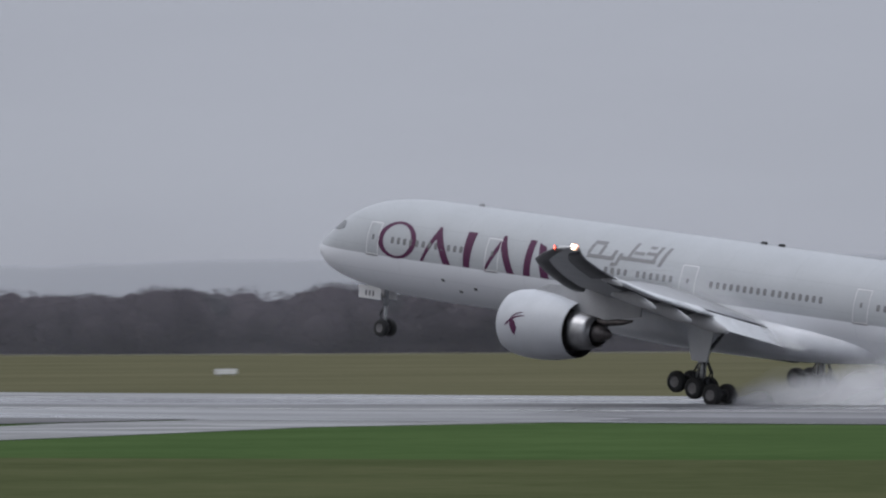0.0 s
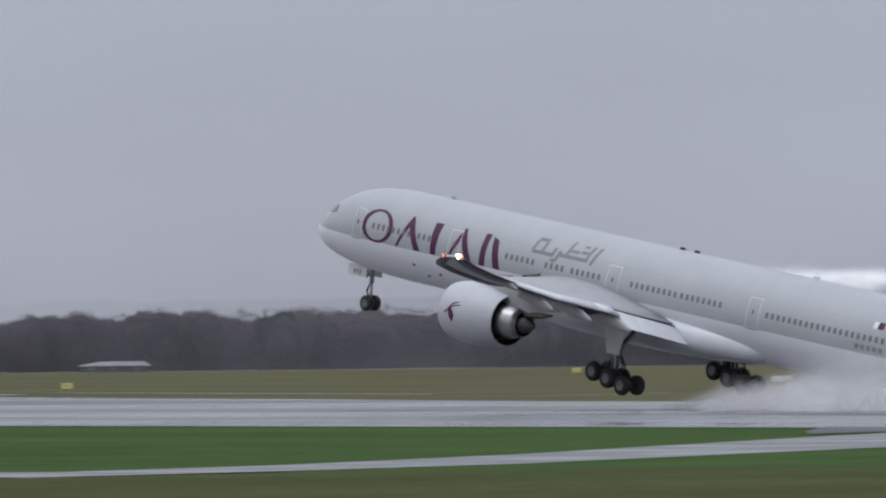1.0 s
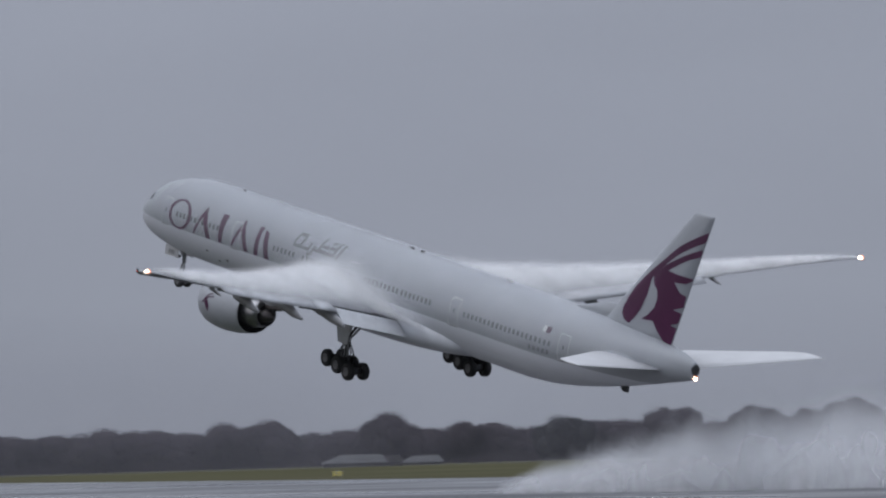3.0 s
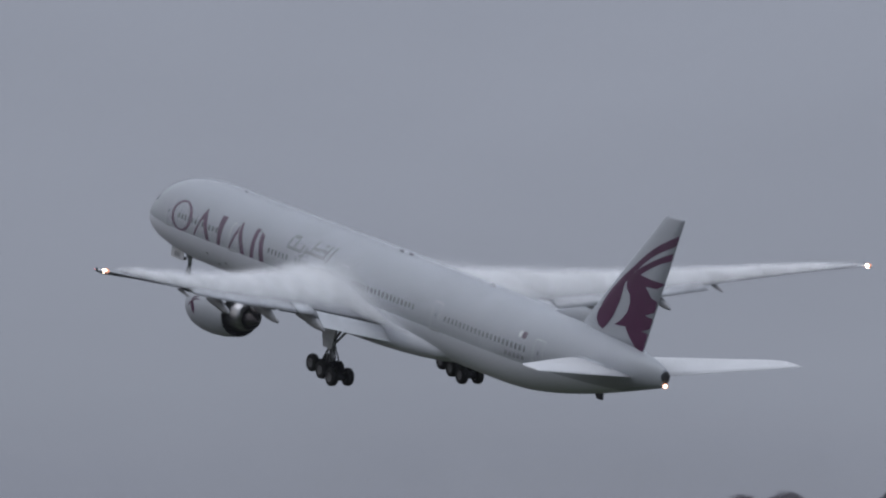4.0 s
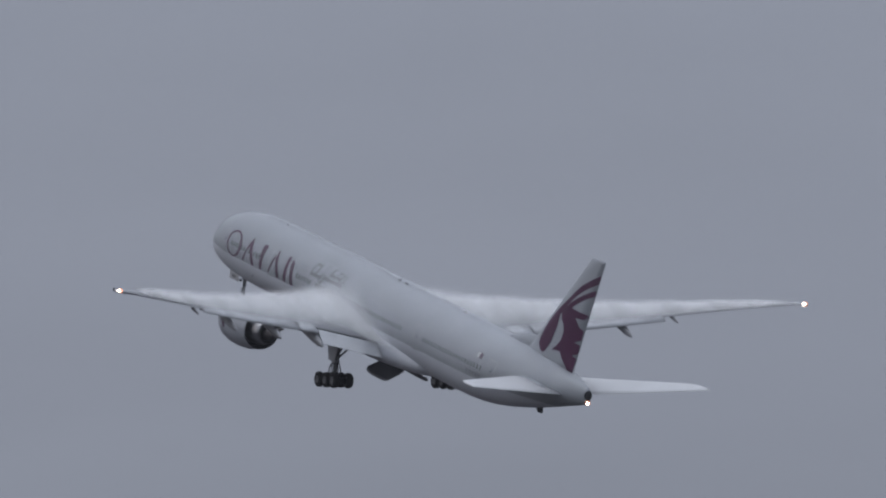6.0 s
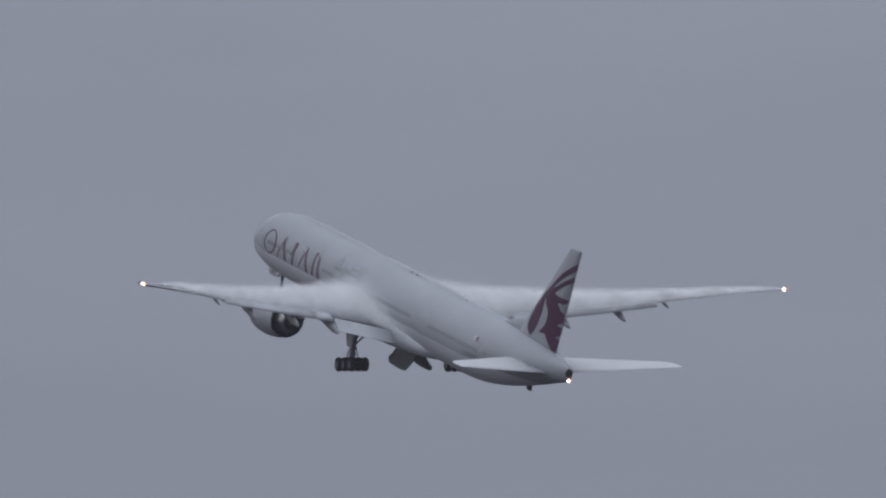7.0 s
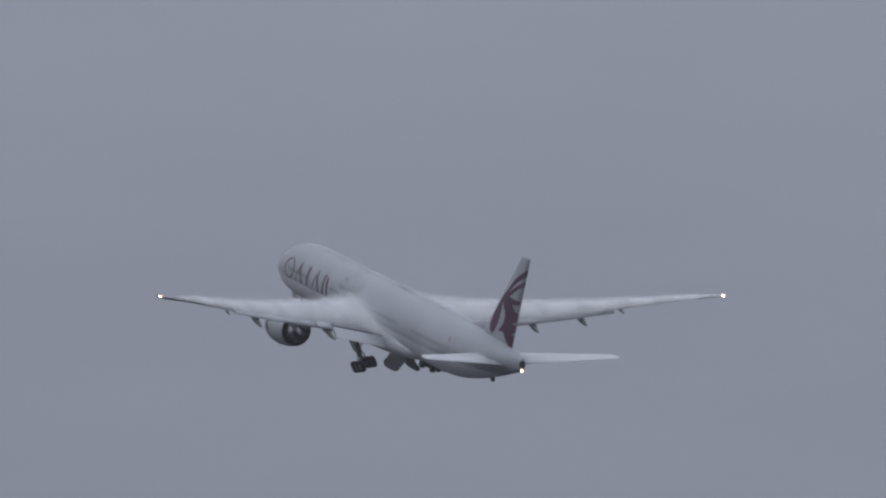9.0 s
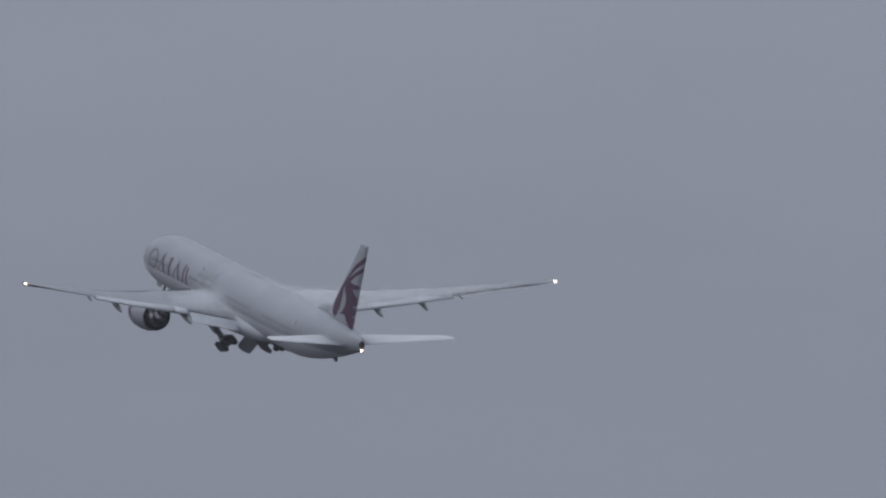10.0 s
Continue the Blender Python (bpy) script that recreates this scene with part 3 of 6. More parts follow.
# wing stations: y, leading edge aft, trailing edge aft, height, thickness ratio
WING = [(2.6, 26.0, 39.6, -1.06, 0.14), (6.5, 28.8, 39.8, -0.52, 0.13), (10.0, 31.2, 40.0, 0.0, 0.12), (15.0, 34.7, 41.5, 0.7, 0.115), (20.0, 38.2, 43.3, 1.6, 0.11), (25.0, 41.7, 45.6, 2.68, 0.11), (28.0, 43.9, 47.2, 3.38, 0.105), (30.0, 46.1, 48.6, 3.9, 0.13), (31.4, 47.9, 49.7, 4.28, 0.11), (31.95, 48.9, 50.1, 4.42, 0.10)]
FOIL_U = [0.0, 0.012, 0.05, 0.12, 0.25, 0.4, 0.55, 0.7, 0.85, 1.0]
FOIL_T = [0.0, 0.22, 0.46, 0.70, 0.93, 1.0, 0.9, 0.66, 0.36, 0.03]


def foil(le, te, y, z, t, twist=0.0):
    c = te - le
    up = [(NOSE - le - c * u, y, z + 0.55 * t * c * k + (0.5 - u) * c * twist) for u, k in zip(FOIL_U, FOIL_T)]
    lo = [(NOSE - le - c * u, y, z - 0.45 * t * c * k + (0.5 - u) * c * twist) for u, k in zip(FOIL_U, FOIL_T)]
    return up + lo[-1:0:-1]


def twist_at(y):
    return interp(y, (2.6, 10, 20, 28, 32.3), (0.062, 0.05, 0.01, -0.07, -0.15))


def wing_at(y):
    cols = list(zip(*WING))
    return tuple(interp(y, cols[0], cols[i]) for i in range(1, 5))


def wing(side):
    name = "wing"
    bm = bmesh.new()
    ys = sorted(set([w[0] for w in WING] + [4.5, 8, 12.5, 17.5, 22.5, 26.5, 29]))
    loft(bm, [foil(*(lambda a: (a[0], a[1], side * y, a[2], a[3]))(wing_at(y)), twist=twist_at(y)) for y in ys])
    bmesh.ops.recalc_face_normals(bm, faces=bm.faces)
    w = part(name, bm, WINGGREY, jet, "light grey swept wing with raked tip", True)
    # flaps, drooped behind the trailing edge
    for nm, y0, y1, chord0, chord1, droop in (("flaperon", 9.1, 10.9, 2.0, 1.9, 0.16), ("outboard_flap", 11.1, 21.5, 1.9, 1.4, 0.16)):
        bm = bmesh.new()
        rings = []
        for y, ch in ((y0, chord0), ((y0 + y1) / 2, (chord0 + chord1) / 2), (y1, chord1)):
            le, te, z, t = wing_at(y)
            x0 = te - ch * 0.5
            zt = z - 0.5 * (te - le) * twist_at(y)
            prof = [(0, 0.0), (0.05, 0.10), (0.3, 0.14), (0.65, 0.09), (1.0, 0.0), (0.65, -0.05), (0.3, -0.07), (0.05, -0.06)]
            rings.append([(NOSE - x0 - u * ch, side * y, zt - u * ch * droop + k * ch) for u, k in prof])
        loft(bm, rings)
        bmesh.ops.recalc_face_normals(bm, faces=bm.faces)
        part(nm, bm, FLAPWHITE, w, "lowered pale flap", True)
    # the inboard flap hangs lowest, with a dark strip along its front painting the slot's shade
    bm = bmesh.new()
    rings = []
    for k in range(5):
        y = 3.3 + 5.65 * k / 4
        zs = -1.52 + 1.12 * k / 4
        prof = [(39.3, -0.12), (40.0, 0.01), (40.4, -0.17), (40.95, -0.60), (41.5, -1.0), (41.45, -1.03), (40.9, -0.76), (40.3, -0.5), (39.6, -0.38)]
        rings.append([(NOSE - a, side * y, zs + dz) for a, dz in prof])
    loft(bm, rings)
    bmesh.ops.recalc_face_normals(bm, faces=bm.faces)
    fl = part("inboard_flap", bm, FLAPWHITE, w, "lowered pale flap")
    bm = bmesh.new()
    rings = []
    for k in range(2):
        y, zs = 3.3 + 5.7 * k, -1.52 + 1.12 * k
        rings.append([(NOSE - 39.9, side * y, zs + 0.06), (NOSE - 40.1, side * y, zs + 0.05), (NOSE - 40.1, side * y, zs - 0.03), (NOSE - 39.9, side * y, zs - 0.03)])
    loft(bm, rings)
    bmesh.ops.recalc_face_normals(bm, faces=bm.faces)
    part("flap_gap_shade", bm, GAPSHADE, fl)
    # solid dark strip painting the shade ahead of the outboard flap, deepest round the flaperon
    for y0, y1, back, deep in ((11.3, 21.4, 0.62, 0.08), (8.7, 11.2, 1.3, 0.42)):
        bm = bmesh.new()
        rings = []
        for k in range(7):
            y = y0 + (y1 - y0) * k / 6
            le, te, z, t = wing_at(y)
            c = te - le
            zt = z - 0.5 * c * twist_at(y)
            a0, a1 = te - back - 0.25, te - 0.03
            rings.append([(NOSE - a0, side * y, zt - 0.10 - 0.012 * c), (NOSE - a1, side * y, zt - 0.03), (NOSE - a1, side * y, zt - 0.05 - 0.4 * deep), (NOSE - a0, side * y, zt - 0.10 - deep - 0.02 * c)])
        loft(bm, rings)
        bmesh.ops.recalc_face_normals(bm, faces=bm.faces)
        part("flap_gap_shade", bm, GAPSHADE, w)
    # aileron let into the underside near the tip, shade painted into its dark colour
    bm = bmesh.new()
    rings = []
    for k in range(9):
        y = 21.9 + 8.6 * k / 8
        le, te, z, t = wing_at(y)
        c = te - le
        def low(u, d):
            return (NOSE - le - c * u, side * y, z - 0.45 * t * c * interp(u, FOIL_U, FOIL_T) + (0.5 - u) * c * twist_at(y) - d)
        rings.append([low(0.60, 0.014), low(0.78, 0.014), low(0.96, 0.010), low(0.96, 0.0), low(0.78, 0.0), low(0.60, 0.0)])
    loft(bm, rings)
    bmesh.ops.recalc_face_normals(bm, faces=bm.faces)
    part("aileron", bm, UNDERSHADE, w, "aileron underside with shade painted dark", True)
    # slat: drooped leading edge, its underside shade painted as a dark colour
    for y0, y1 in ((4.6, 8.2), (11.4, 15.9), (15.92, 20.7), (20.72, 25.1), (25.12, 28.0), (28.02, 30.0), (30.02, 31.5)):
        bm = bmesh.new()
        rings = []
        for y in (y0, (y0 + y1) / 2, y1):
            le, te, z, t = wing_at(y)
            c = te - le
            h = 0.5 * t * c
            tw = twist_at(y) * 0.5 * c
            d = interp(y, (11.0, 11.4, 27, 30, 31.5), (0.3, 1.0, 1.0, 0.7, 0.2)) if y0 > 11 else 0.3
            pts = [(0.5, 0.72 * h), (0.1, 0.5 * h), (-0.22 - 0.22 * d, 0.14 * h - 0.04 * d), (-0.34 - 0.28 * d, -0.2 * h - 0.1 * d), (-0.28 - 0.27 * d, -0.5 * h - 0.16 * d), (-0.05 - 0.2 * d, -0.74 * h - 0.18 * d), (0.35, -0.8 * h - 0.08 * d), (0.5, -0.2 * h)]
            rings.append([(NOSE - le - px, side * y, z + tw + pz) for px, pz in pts])
        loft(bm, rings, close_ends=False)
        bmesh.ops.recalc_face_normals(bm, faces=bm.faces)
        part("slat", bm, UNDERSHADE, w, "leading-edge slat with its shade painted dark", True)
    # flap track fairings
    for y, ln, r in ((9.3, 4.6, 0.46), (13.6, 3.9, 0.40), (18.5, 3.5, 0.36), (22.4, 1.7, 0.16)):
        bm = bmesh.new()
        le, te, z, t = wing_at(y)
        rings = []
        for u in np.linspace(0, 1, 12):
            rr = r * max(0.04, math.sin(math.pi * min(1.0, u * 0.92 + 0.04)) ** 0.7)
            x = te - ln * 0.52 + u * ln
            zz = z - 0.5 * (te - le) * max(0.0, twist_at(y)) - (0.55 if y < 20 else 0.2) - 0.42 * max(0, u - 0.4) * ln * 0.5
            rings.append([(NOSE - x, side * (y + 0.62 * rr * math.cos(2 * math.pi * k / 14)), zz + rr * math.sin(2 * math.pi * k / 14)) for k in range(14)])
        loft(bm, rings)
        bmesh.ops.recalc_face_normals(bm, faces=bm.faces)
        part("flap_fairing", bm, FAIRING, w, "canoe-shaped fairing under the flap", True)
    # pale trim along the end of the tip
    bm = bmesh.new()
    rings = []
    for a, y, z in ((48.3, 31.58, 4.32), (48.9, 31.86, 4.40), (49.5, 31.98, 4.44), (50.1, 32.02, 4.46)):
        rings.append([(NOSE - a, side * (y + 0.05 * math.cos(2 * math.pi * k / 8)), z + 0.05 * math.sin(2 * math.pi * k / 8)) for k in range(8)])
    loft(bm, rings)
    bmesh.ops.recalc_face_normals(bm, faces=bm.faces)
    part("tip_trim", bm, WHITE, w, "", True)
    # tip lamps, each with a larger orange glowing ball added as its halo
    for nm, a, y, z, r, mt in (("strobe_lamp", 49.62, 31.85, 4.46, 0.165, LAMPWHITE), ("lamp_halo", 49.58, 31.85 - side * 0.17, 4.46, 0.21, LAMPHALO),):
        bm = bmesh.new()
        bmesh.ops.create_icosphere(bm, subdivisions=3, radius=r, matrix=Matrix.Translation((NOSE - a, side * y, z)) @ Matrix.Diagonal((1.3, 0.8, 0.8, 1)))
        part(nm, bm, mt, w, "", True)
    if side > 0:
        # the red lamp looks out and forward from its housing in the tip
        m = Matrix.Translation((NOSE - 48.0, 31.55, 4.27)) @ Vector((0.6, 0.8, 0)).to_track_quat("Z", "Y").to_matrix().to_4x4()
        bm = bmesh.new()
        bmesh.ops.create_cone(bm, cap_ends=True, segments=16, radius1=0.12, radius2=0.12, depth=0.01, matrix=m @ Matrix.Translation((0, 0, 0.07)))
        part("navigation_lamp", bm, LAMPRED, w, "", True)
        bm = bmesh.new()
        bmesh.ops.create_cone(bm, cap_ends=True, segments=16, radius1=0.08, radius2=0.17, depth=0.12, matrix=m)
        part("lamp_housing", bm, DARKSTEEL, w, "", True)


def engine(side):
    ax = (NOSE - 25.6, side * 9.64, -2.6)
    bm = bmesh.new()
    # cowl: outside, lip, inside
    prof = [(-5.25, 1.66), (-4.6, 1.80), (-3.6, 1.98), (-2.4, 2.08), (-1.2, 2.05), (-0.5, 1.95), (-0.12, 1.83), (0.0, 1.72), (-0.1, 1.62), (-0.5, 1.58), (-1.4, 1.62)]
    lathe(bm, prof, ax, 48)
    cowl = part("engine_cowl", bm, COWLPAINT, jet, "white painted engine cowl", True)
    bm = bmesh.new()
    lathe(bm, [(-5.24, 1.65), (-5.0, 1.60), (-4.2, 1.62)], ax, 48)
    part("nozzle_rim", bm, DARKSTEEL, cowl, "", True)
    bm = bmesh.new()
    lathe(bm, [(-0.07, 1.80), (0.012, 1.72), (-0.1, 1.612), (-0.3, 1.585)], ax, 48)
    part("inlet_lip", bm, BARE, cowl, "polished metal inlet lip", True)
    bm = bmesh.new()
    lathe(bm, [(-1.3, 1.62), (-1.32, 0.5), (-1.0, 0.35), (-0.7, 0.02)], ax, 32)
    part("fan", bm, DARKSTEEL, cowl, "", True)
    # dark ring paints the shade deep inside the duct
    bm = bmesh.new()
    lathe(bm, [(-4.3, 1.62), (-4.31, 1.15)], ax, 40)
    part("bypass_duct", bm, GAPSHADE, cowl)
    bm = bmesh.new()
    lathe(bm, [(-4.2, 1.32), (-5.3, 1.22), (-6.2, 1.02), (-6.75, 0.86), (-6.7, 0.80), (-6.2, 0.80)], ax, 40)
    part("core_cowl", bm, BARE, cowl, "shiny bare metal core cowl", True)
    bm = bmesh.new()
    lathe(bm, [(-6.2, 0.72), (-6.9, 0.55), (-7.5, 0.28), (-7.85, 0.05), (-7.9, 0.005)], ax, 28)
    part("exhaust_cone", bm, EXHAUST, cowl, "dark burnt exhaust cone", True)
    # pylon
    bm = bmesh.new()
    rings = []
    for a, zt, zb, w in ((26.9, -0.62, -0.9, 0.06), (28.4, -0.1, -1.2, 0.24), (30.6, 0.1, -1.4, 0.30), (33.0, -0.3, -1.75, 0.26), (35.6, -0.5, -1.3, 0.06)):
        rings.append([(NOSE - a, side * 9.64 + w, zt), (NOSE - a, side * 9.64 + w, zb), (NOSE - a, side * 9.64 - w, zb), (NOSE - a, side * 9.64 - w, zt)])
    loft(bm, rings)
    bmesh.ops.recalc_face_normals(bm, faces=bm.faces)
    part("pylon", bm, WINGGREY, cowl)
    bm = bmesh.new()
    loft(bm, [[(NOSE - a, side * 9.64 + w * math.cos(2 * math.pi * k / 10), z + h * math.sin(2 * math.pi * k / 10)) for k in range(10)] for a, z, w, h in ((30.3, -1.80, 0.14, 0.20), (31.5, -1.92, 0.24, 0.28), (33.0, -1.90, 0.22, 0.24), (34.2, -1.76, 0.16, 0.18), (35.0, -1.60, 0.04, 0.06))])
    bmesh.ops.recalc_face_normals(bm, faces=bm.faces)
    part("heat_shield", bm, EXHAUST, cowl, "dark heat shield under the pylon", True)
    return cowl


def fin_chord(z):
    return interp(z, (2.2, 12.5), (60.9, 71.2)), interp(z, (2.2, 12.5), (69.75, 73.5))


def fin():
    def ring(z, le, te, t):
        c = te - le
        pts = [(0, 0), (0.03, 0.35), (0.15, 0.8), (0.4, 1.0), (0.7, 0.62), (1.0, 0.04)]
        a = [(NOSE - le - c * u, 0.5 * t * c * k, z) for u, k in pts]
        b = [(NOSE - le - c * u, -0.5 * t * c * k, z) for u, k in pts]
        return a + b[-1:0:-1]
    bm = bmesh.new()
    loft(bm, [ring(z, *fin_chord(z), 0.10) for z in np.linspace(2.2, 12.3, 12)] + [ring(12.5, 71.4, 73.5, 0.05)])
    bmesh.ops.recalc_face_normals(bm, faces=bm.faces)
    f = part("tail_fin", bm, FINPAINT, jet, "grey fin with maroon emblem", True)
    bm = bmesh.new()
    loft(bm, [ring(2.6, 56.0, 63.6, 0.05), ring(3.3, 58.6, 63.4, 0.06), ring(4.1, 61.6, 63.8, 0.09)])
    bmesh.ops.recalc_face_normals(bm, faces=bm.faces)
    part("dorsal_fillet", bm, FINPAINT, jet, "", True)
    return f


def tailplane(side):
    bm = bmesh.new()
    rings = []
    for y, le, te, z in ((0.9, 62.3, 70.2, 0.72), (4.0, 65.0, 71.3, 1.14), (7.5, 68.1, 72.5, 1.62), (10.15, 70.5, 73.4, 2.0), (10.6, 71.3, 73.6, 2.08), (10.78, 72.2, 73.7, 2.1)):
        rings.append(foil(le, te, side * y, z, 0.09, -0.03))
    loft(bm, rings)
    bmesh.ops.recalc_face_normals(bm, faces=bm.faces)
    tp = part("tailplane", bm, WHITE, jet, "white horizontal tailplane", True)
    bm = bmesh.new()
    loft(bm, [[(NOSE - a, side * (1.9 + w * math.cos(2 * math.pi * k / 10)), z + h * math.sin(2 * math.pi * k / 10)) for k in range(10)] for a, z, w, h in ((63.5, 0.85, 0.05, 0.05), (64.1, 1.0, 0.25, 0.32), (65.5, 1.05, 0.35, 0.30), (67.5, 1.1, 0.3, 0.2), (69.0, 1.1, 0.05, 0.05))])
    bmesh.ops.recalc_face_normals(bm, faces=bm.faces)
    part("root_fairing", bm, FINPAINT, tp, "", True)


def wheel_mesh(r, w):
    bm = bmesh.new()
    rings = []
    for dy, rr in ((-0.5, 0.52), (-0.5, 0.78), (-0.42, 0.92), (-0.25, 0.99), (0.0, 1.0), (0.25, 0.99), (0.42, 0.92), (0.5, 0.78), (0.5, 0.52)):
        rings.append([(rr * r * math.cos(2 * math.pi * k / 28), dy * w, rr * r * math.sin(2 * math.pi * k / 28)) for k in range(28)])
    loft(bm, rings, close_ends=False)
    bmesh.ops.recalc_face_normals(bm, faces=bm.faces)
    return bm


def hub_mesh(r, w):
    bm = bmesh.new()
    rings = []
    for dy, rr in ((-0.47, 0.12), (-0.5, 0.16), (-0.4, 0.34), (-0.46, 0.5), (-0.5, 0.53), (0.5, 0.53), (0.46, 0.5), (0.4, 0.34), (0.5, 0.16), (0.47, 0.12)):
        rings.append([(rr * r * math.cos(2 * math.pi * k / 20), dy * w, rr * r * math.sin(2 * math.pi * k / 20)) for k in range(20)])
    loft(bm, rings)
    bmesh.ops.recalc_face_normals(bm, faces=bm.faces)
    return bm


LEG_TOP = (NOSE - 37.2, 5.5, -1.7)


def main_gear(side):
    """Leg pivoting at the wing, and the tilting six-wheel truck at its foot."""
    bm = bmesh.new()
    rod(bm, (0, 0, 0.2), (0, 0, -2.0), 0.30, 0.27, 16)
    rod(bm, (0, 0, -1.9), (0, 0, -3.75), 0.18, 0.18, 14)
    rod(bm, (0, 0, -2.05), (0, 0, -2.3), 0.33, 0.33, 16)
    rod(bm, (0.2, 0.12, -1.4), (0.34, 0.2, -3.3), 0.05)
    rod(bm, (0.2, -0.12, -1.4), (0.34, -0.2, -3.3), 0.05)
    leg = part("main_gear_leg", bm, STEEL, jet, "grey main landing gear leg", True)
    leg.matrix_basis = pose(LEG_TOP[0], side * LEG_TOP[1], LEG_TOP[2])
    bm = bmesh.new()
    rod(bm, (0, -side * 0.1, -1.9), (-0.1, -side * 2.2, 0.2), 0.09)
    part("side_brace", bm, STEEL, leg, "", True)
    bm = bmesh.new()
    rod(bm, (0, 0, -1.75), (-1.75, 0, 0.1), 0.09)
    part("drag_brace", bm, DARKSTEEL, leg, "", True)
    bm = bmesh.new()
    rod(bm, (-0.2, 0, -2.0), (-0.62, 0, -2.75), 0.07, 0.05)
    rod(bm, (-0.62, 0, -2.75), (-0.15, 0, -3.5), 0.05, 0.07)
    part("torque_link", bm, DARKSTEEL, leg, "", True)
    bm = bmesh.new()
    for dx, dy in ((0.3, 0.26), (0.34, -0.22), (-0.26, 0.3), (-0.3, -0.26)):
        rod(bm, (0.5 * dx, 0.6 * dy, -2.0), (1.6 * dx, 1.2 * dy, -2.8), 0.045, 0.055, 8)
        rod(bm, (1.6 * dx, 1.2 * dy, -2.8), (1.3 * dx, 1.5 * dy, -3.6), 0.055, 0.045, 8)
    box(bm, (0.62, 0.7, 0.34), (0, 0, -3.28), bevel=0.06)
    part("hydraulic_lines", bm, DARKSTEEL, leg, "dark hydraulic lines and fork", True)
    bm = bmesh.new()
    rings = [((1.15, 0.3), (-1.0, 0.3)), ((1.05, -0.7), (-0.9, -0.7)), ((0.62, -2.1), (-0.55, -2.1))]
    ring4 = [[(a[0], side * 0.36, a[1]), (b[0], side * 0.36, b[1]), (b[0], side * 0.43, b[1]), (a[0], side * 0.43, a[1])] for a, b in rings]
    loft(bm, ring4)
    bmesh.ops.recalc_face_normals(bm, faces=bm.faces)
    part("leg_door", bm, FLAPWHITE, leg, "pale leg door panel")
    bm = bmesh.new()
    rod(bm, (1.62, 0, 0), (-1.62, 0, 0), 0.16, 0.16, 12)
    for x in (1.45, 0, -1.45):
        rod(bm, (x, -0.62, 0), (x, 0.62, 0), 0.10, 0.10, 10)
        rod(bm, (x, -0.36, 0), (x, 0.36, 0), 0.27, 0.27, 14)
    rod(bm, (0.5, 0, 0.15), (0.15, 0, 0.75), 0.08)
    rod(bm, (-0.5, 0, 0.15), (-0.15, 0, 0.75), 0.08)
    truck = part("wheel_truck", bm, DARKSTEEL, jet, "six-wheel tilting truck", True)
    truck.matrix_basis = pose(LEG_TOP[0], side * LEG_TOP[1], LEG_TOP[2]) @ pose(0, 0, -3.72, 0, -9.7, 0)
    tm, hm = None, None
    for x in (1.45, 0, -1.45):
        for y in (-0.66, 0.66):
            if tm is None:
                o = part("tyre", wheel_mesh(0.66, 0.50), TYRE, truck, "", True)
                h = part("rim", hub_mesh(0.66, 0.50), HUB, truck, "", True)
                tm, hm = o.data, h.data
                o.matrix_basis = h.matrix_basis = Matrix.Translation((x, y, 0))
            else:
                shared("tyre", tm, truck, Matrix.Translation((x, y, 0)))
                shared("rim", hm, truck, Matrix.Translation((x, y, 0)))
    # big body door, hinged near the keel
    bm = bmesh.new()
    ring = []
    for x in (0.0, 0.25, 0.7, 1.6, 3.0, 3.9, 4.35, 4.6):
        row = []
        reach = 0.72 + 0.28 * math.sqrt(max(0.0, 1 - abs((x - 2.3) / 2.3) ** 5))
        for k in range(7):
            u = k / 6
            row.append((2.2 - x, side * (0.05 + 2.0 * u * reach), -0.05 + 0.55 * u * u))
        ring.append(row + [(p[0], p[1], p[2] + 0.09) for p in row[::-1]])
    loft(bm, ring)
    bmesh.ops.recalc_face_normals(bm, faces=bm.faces)
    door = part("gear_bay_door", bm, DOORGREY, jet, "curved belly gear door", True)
    door.matrix_basis = pose(DOOR_HINGE[0], side * DOOR_HINGE[1], DOOR_HINGE[2])
    return leg, truck, door


DOOR_HINGE = (NOSE - 37.9, 0.35, -3.62)


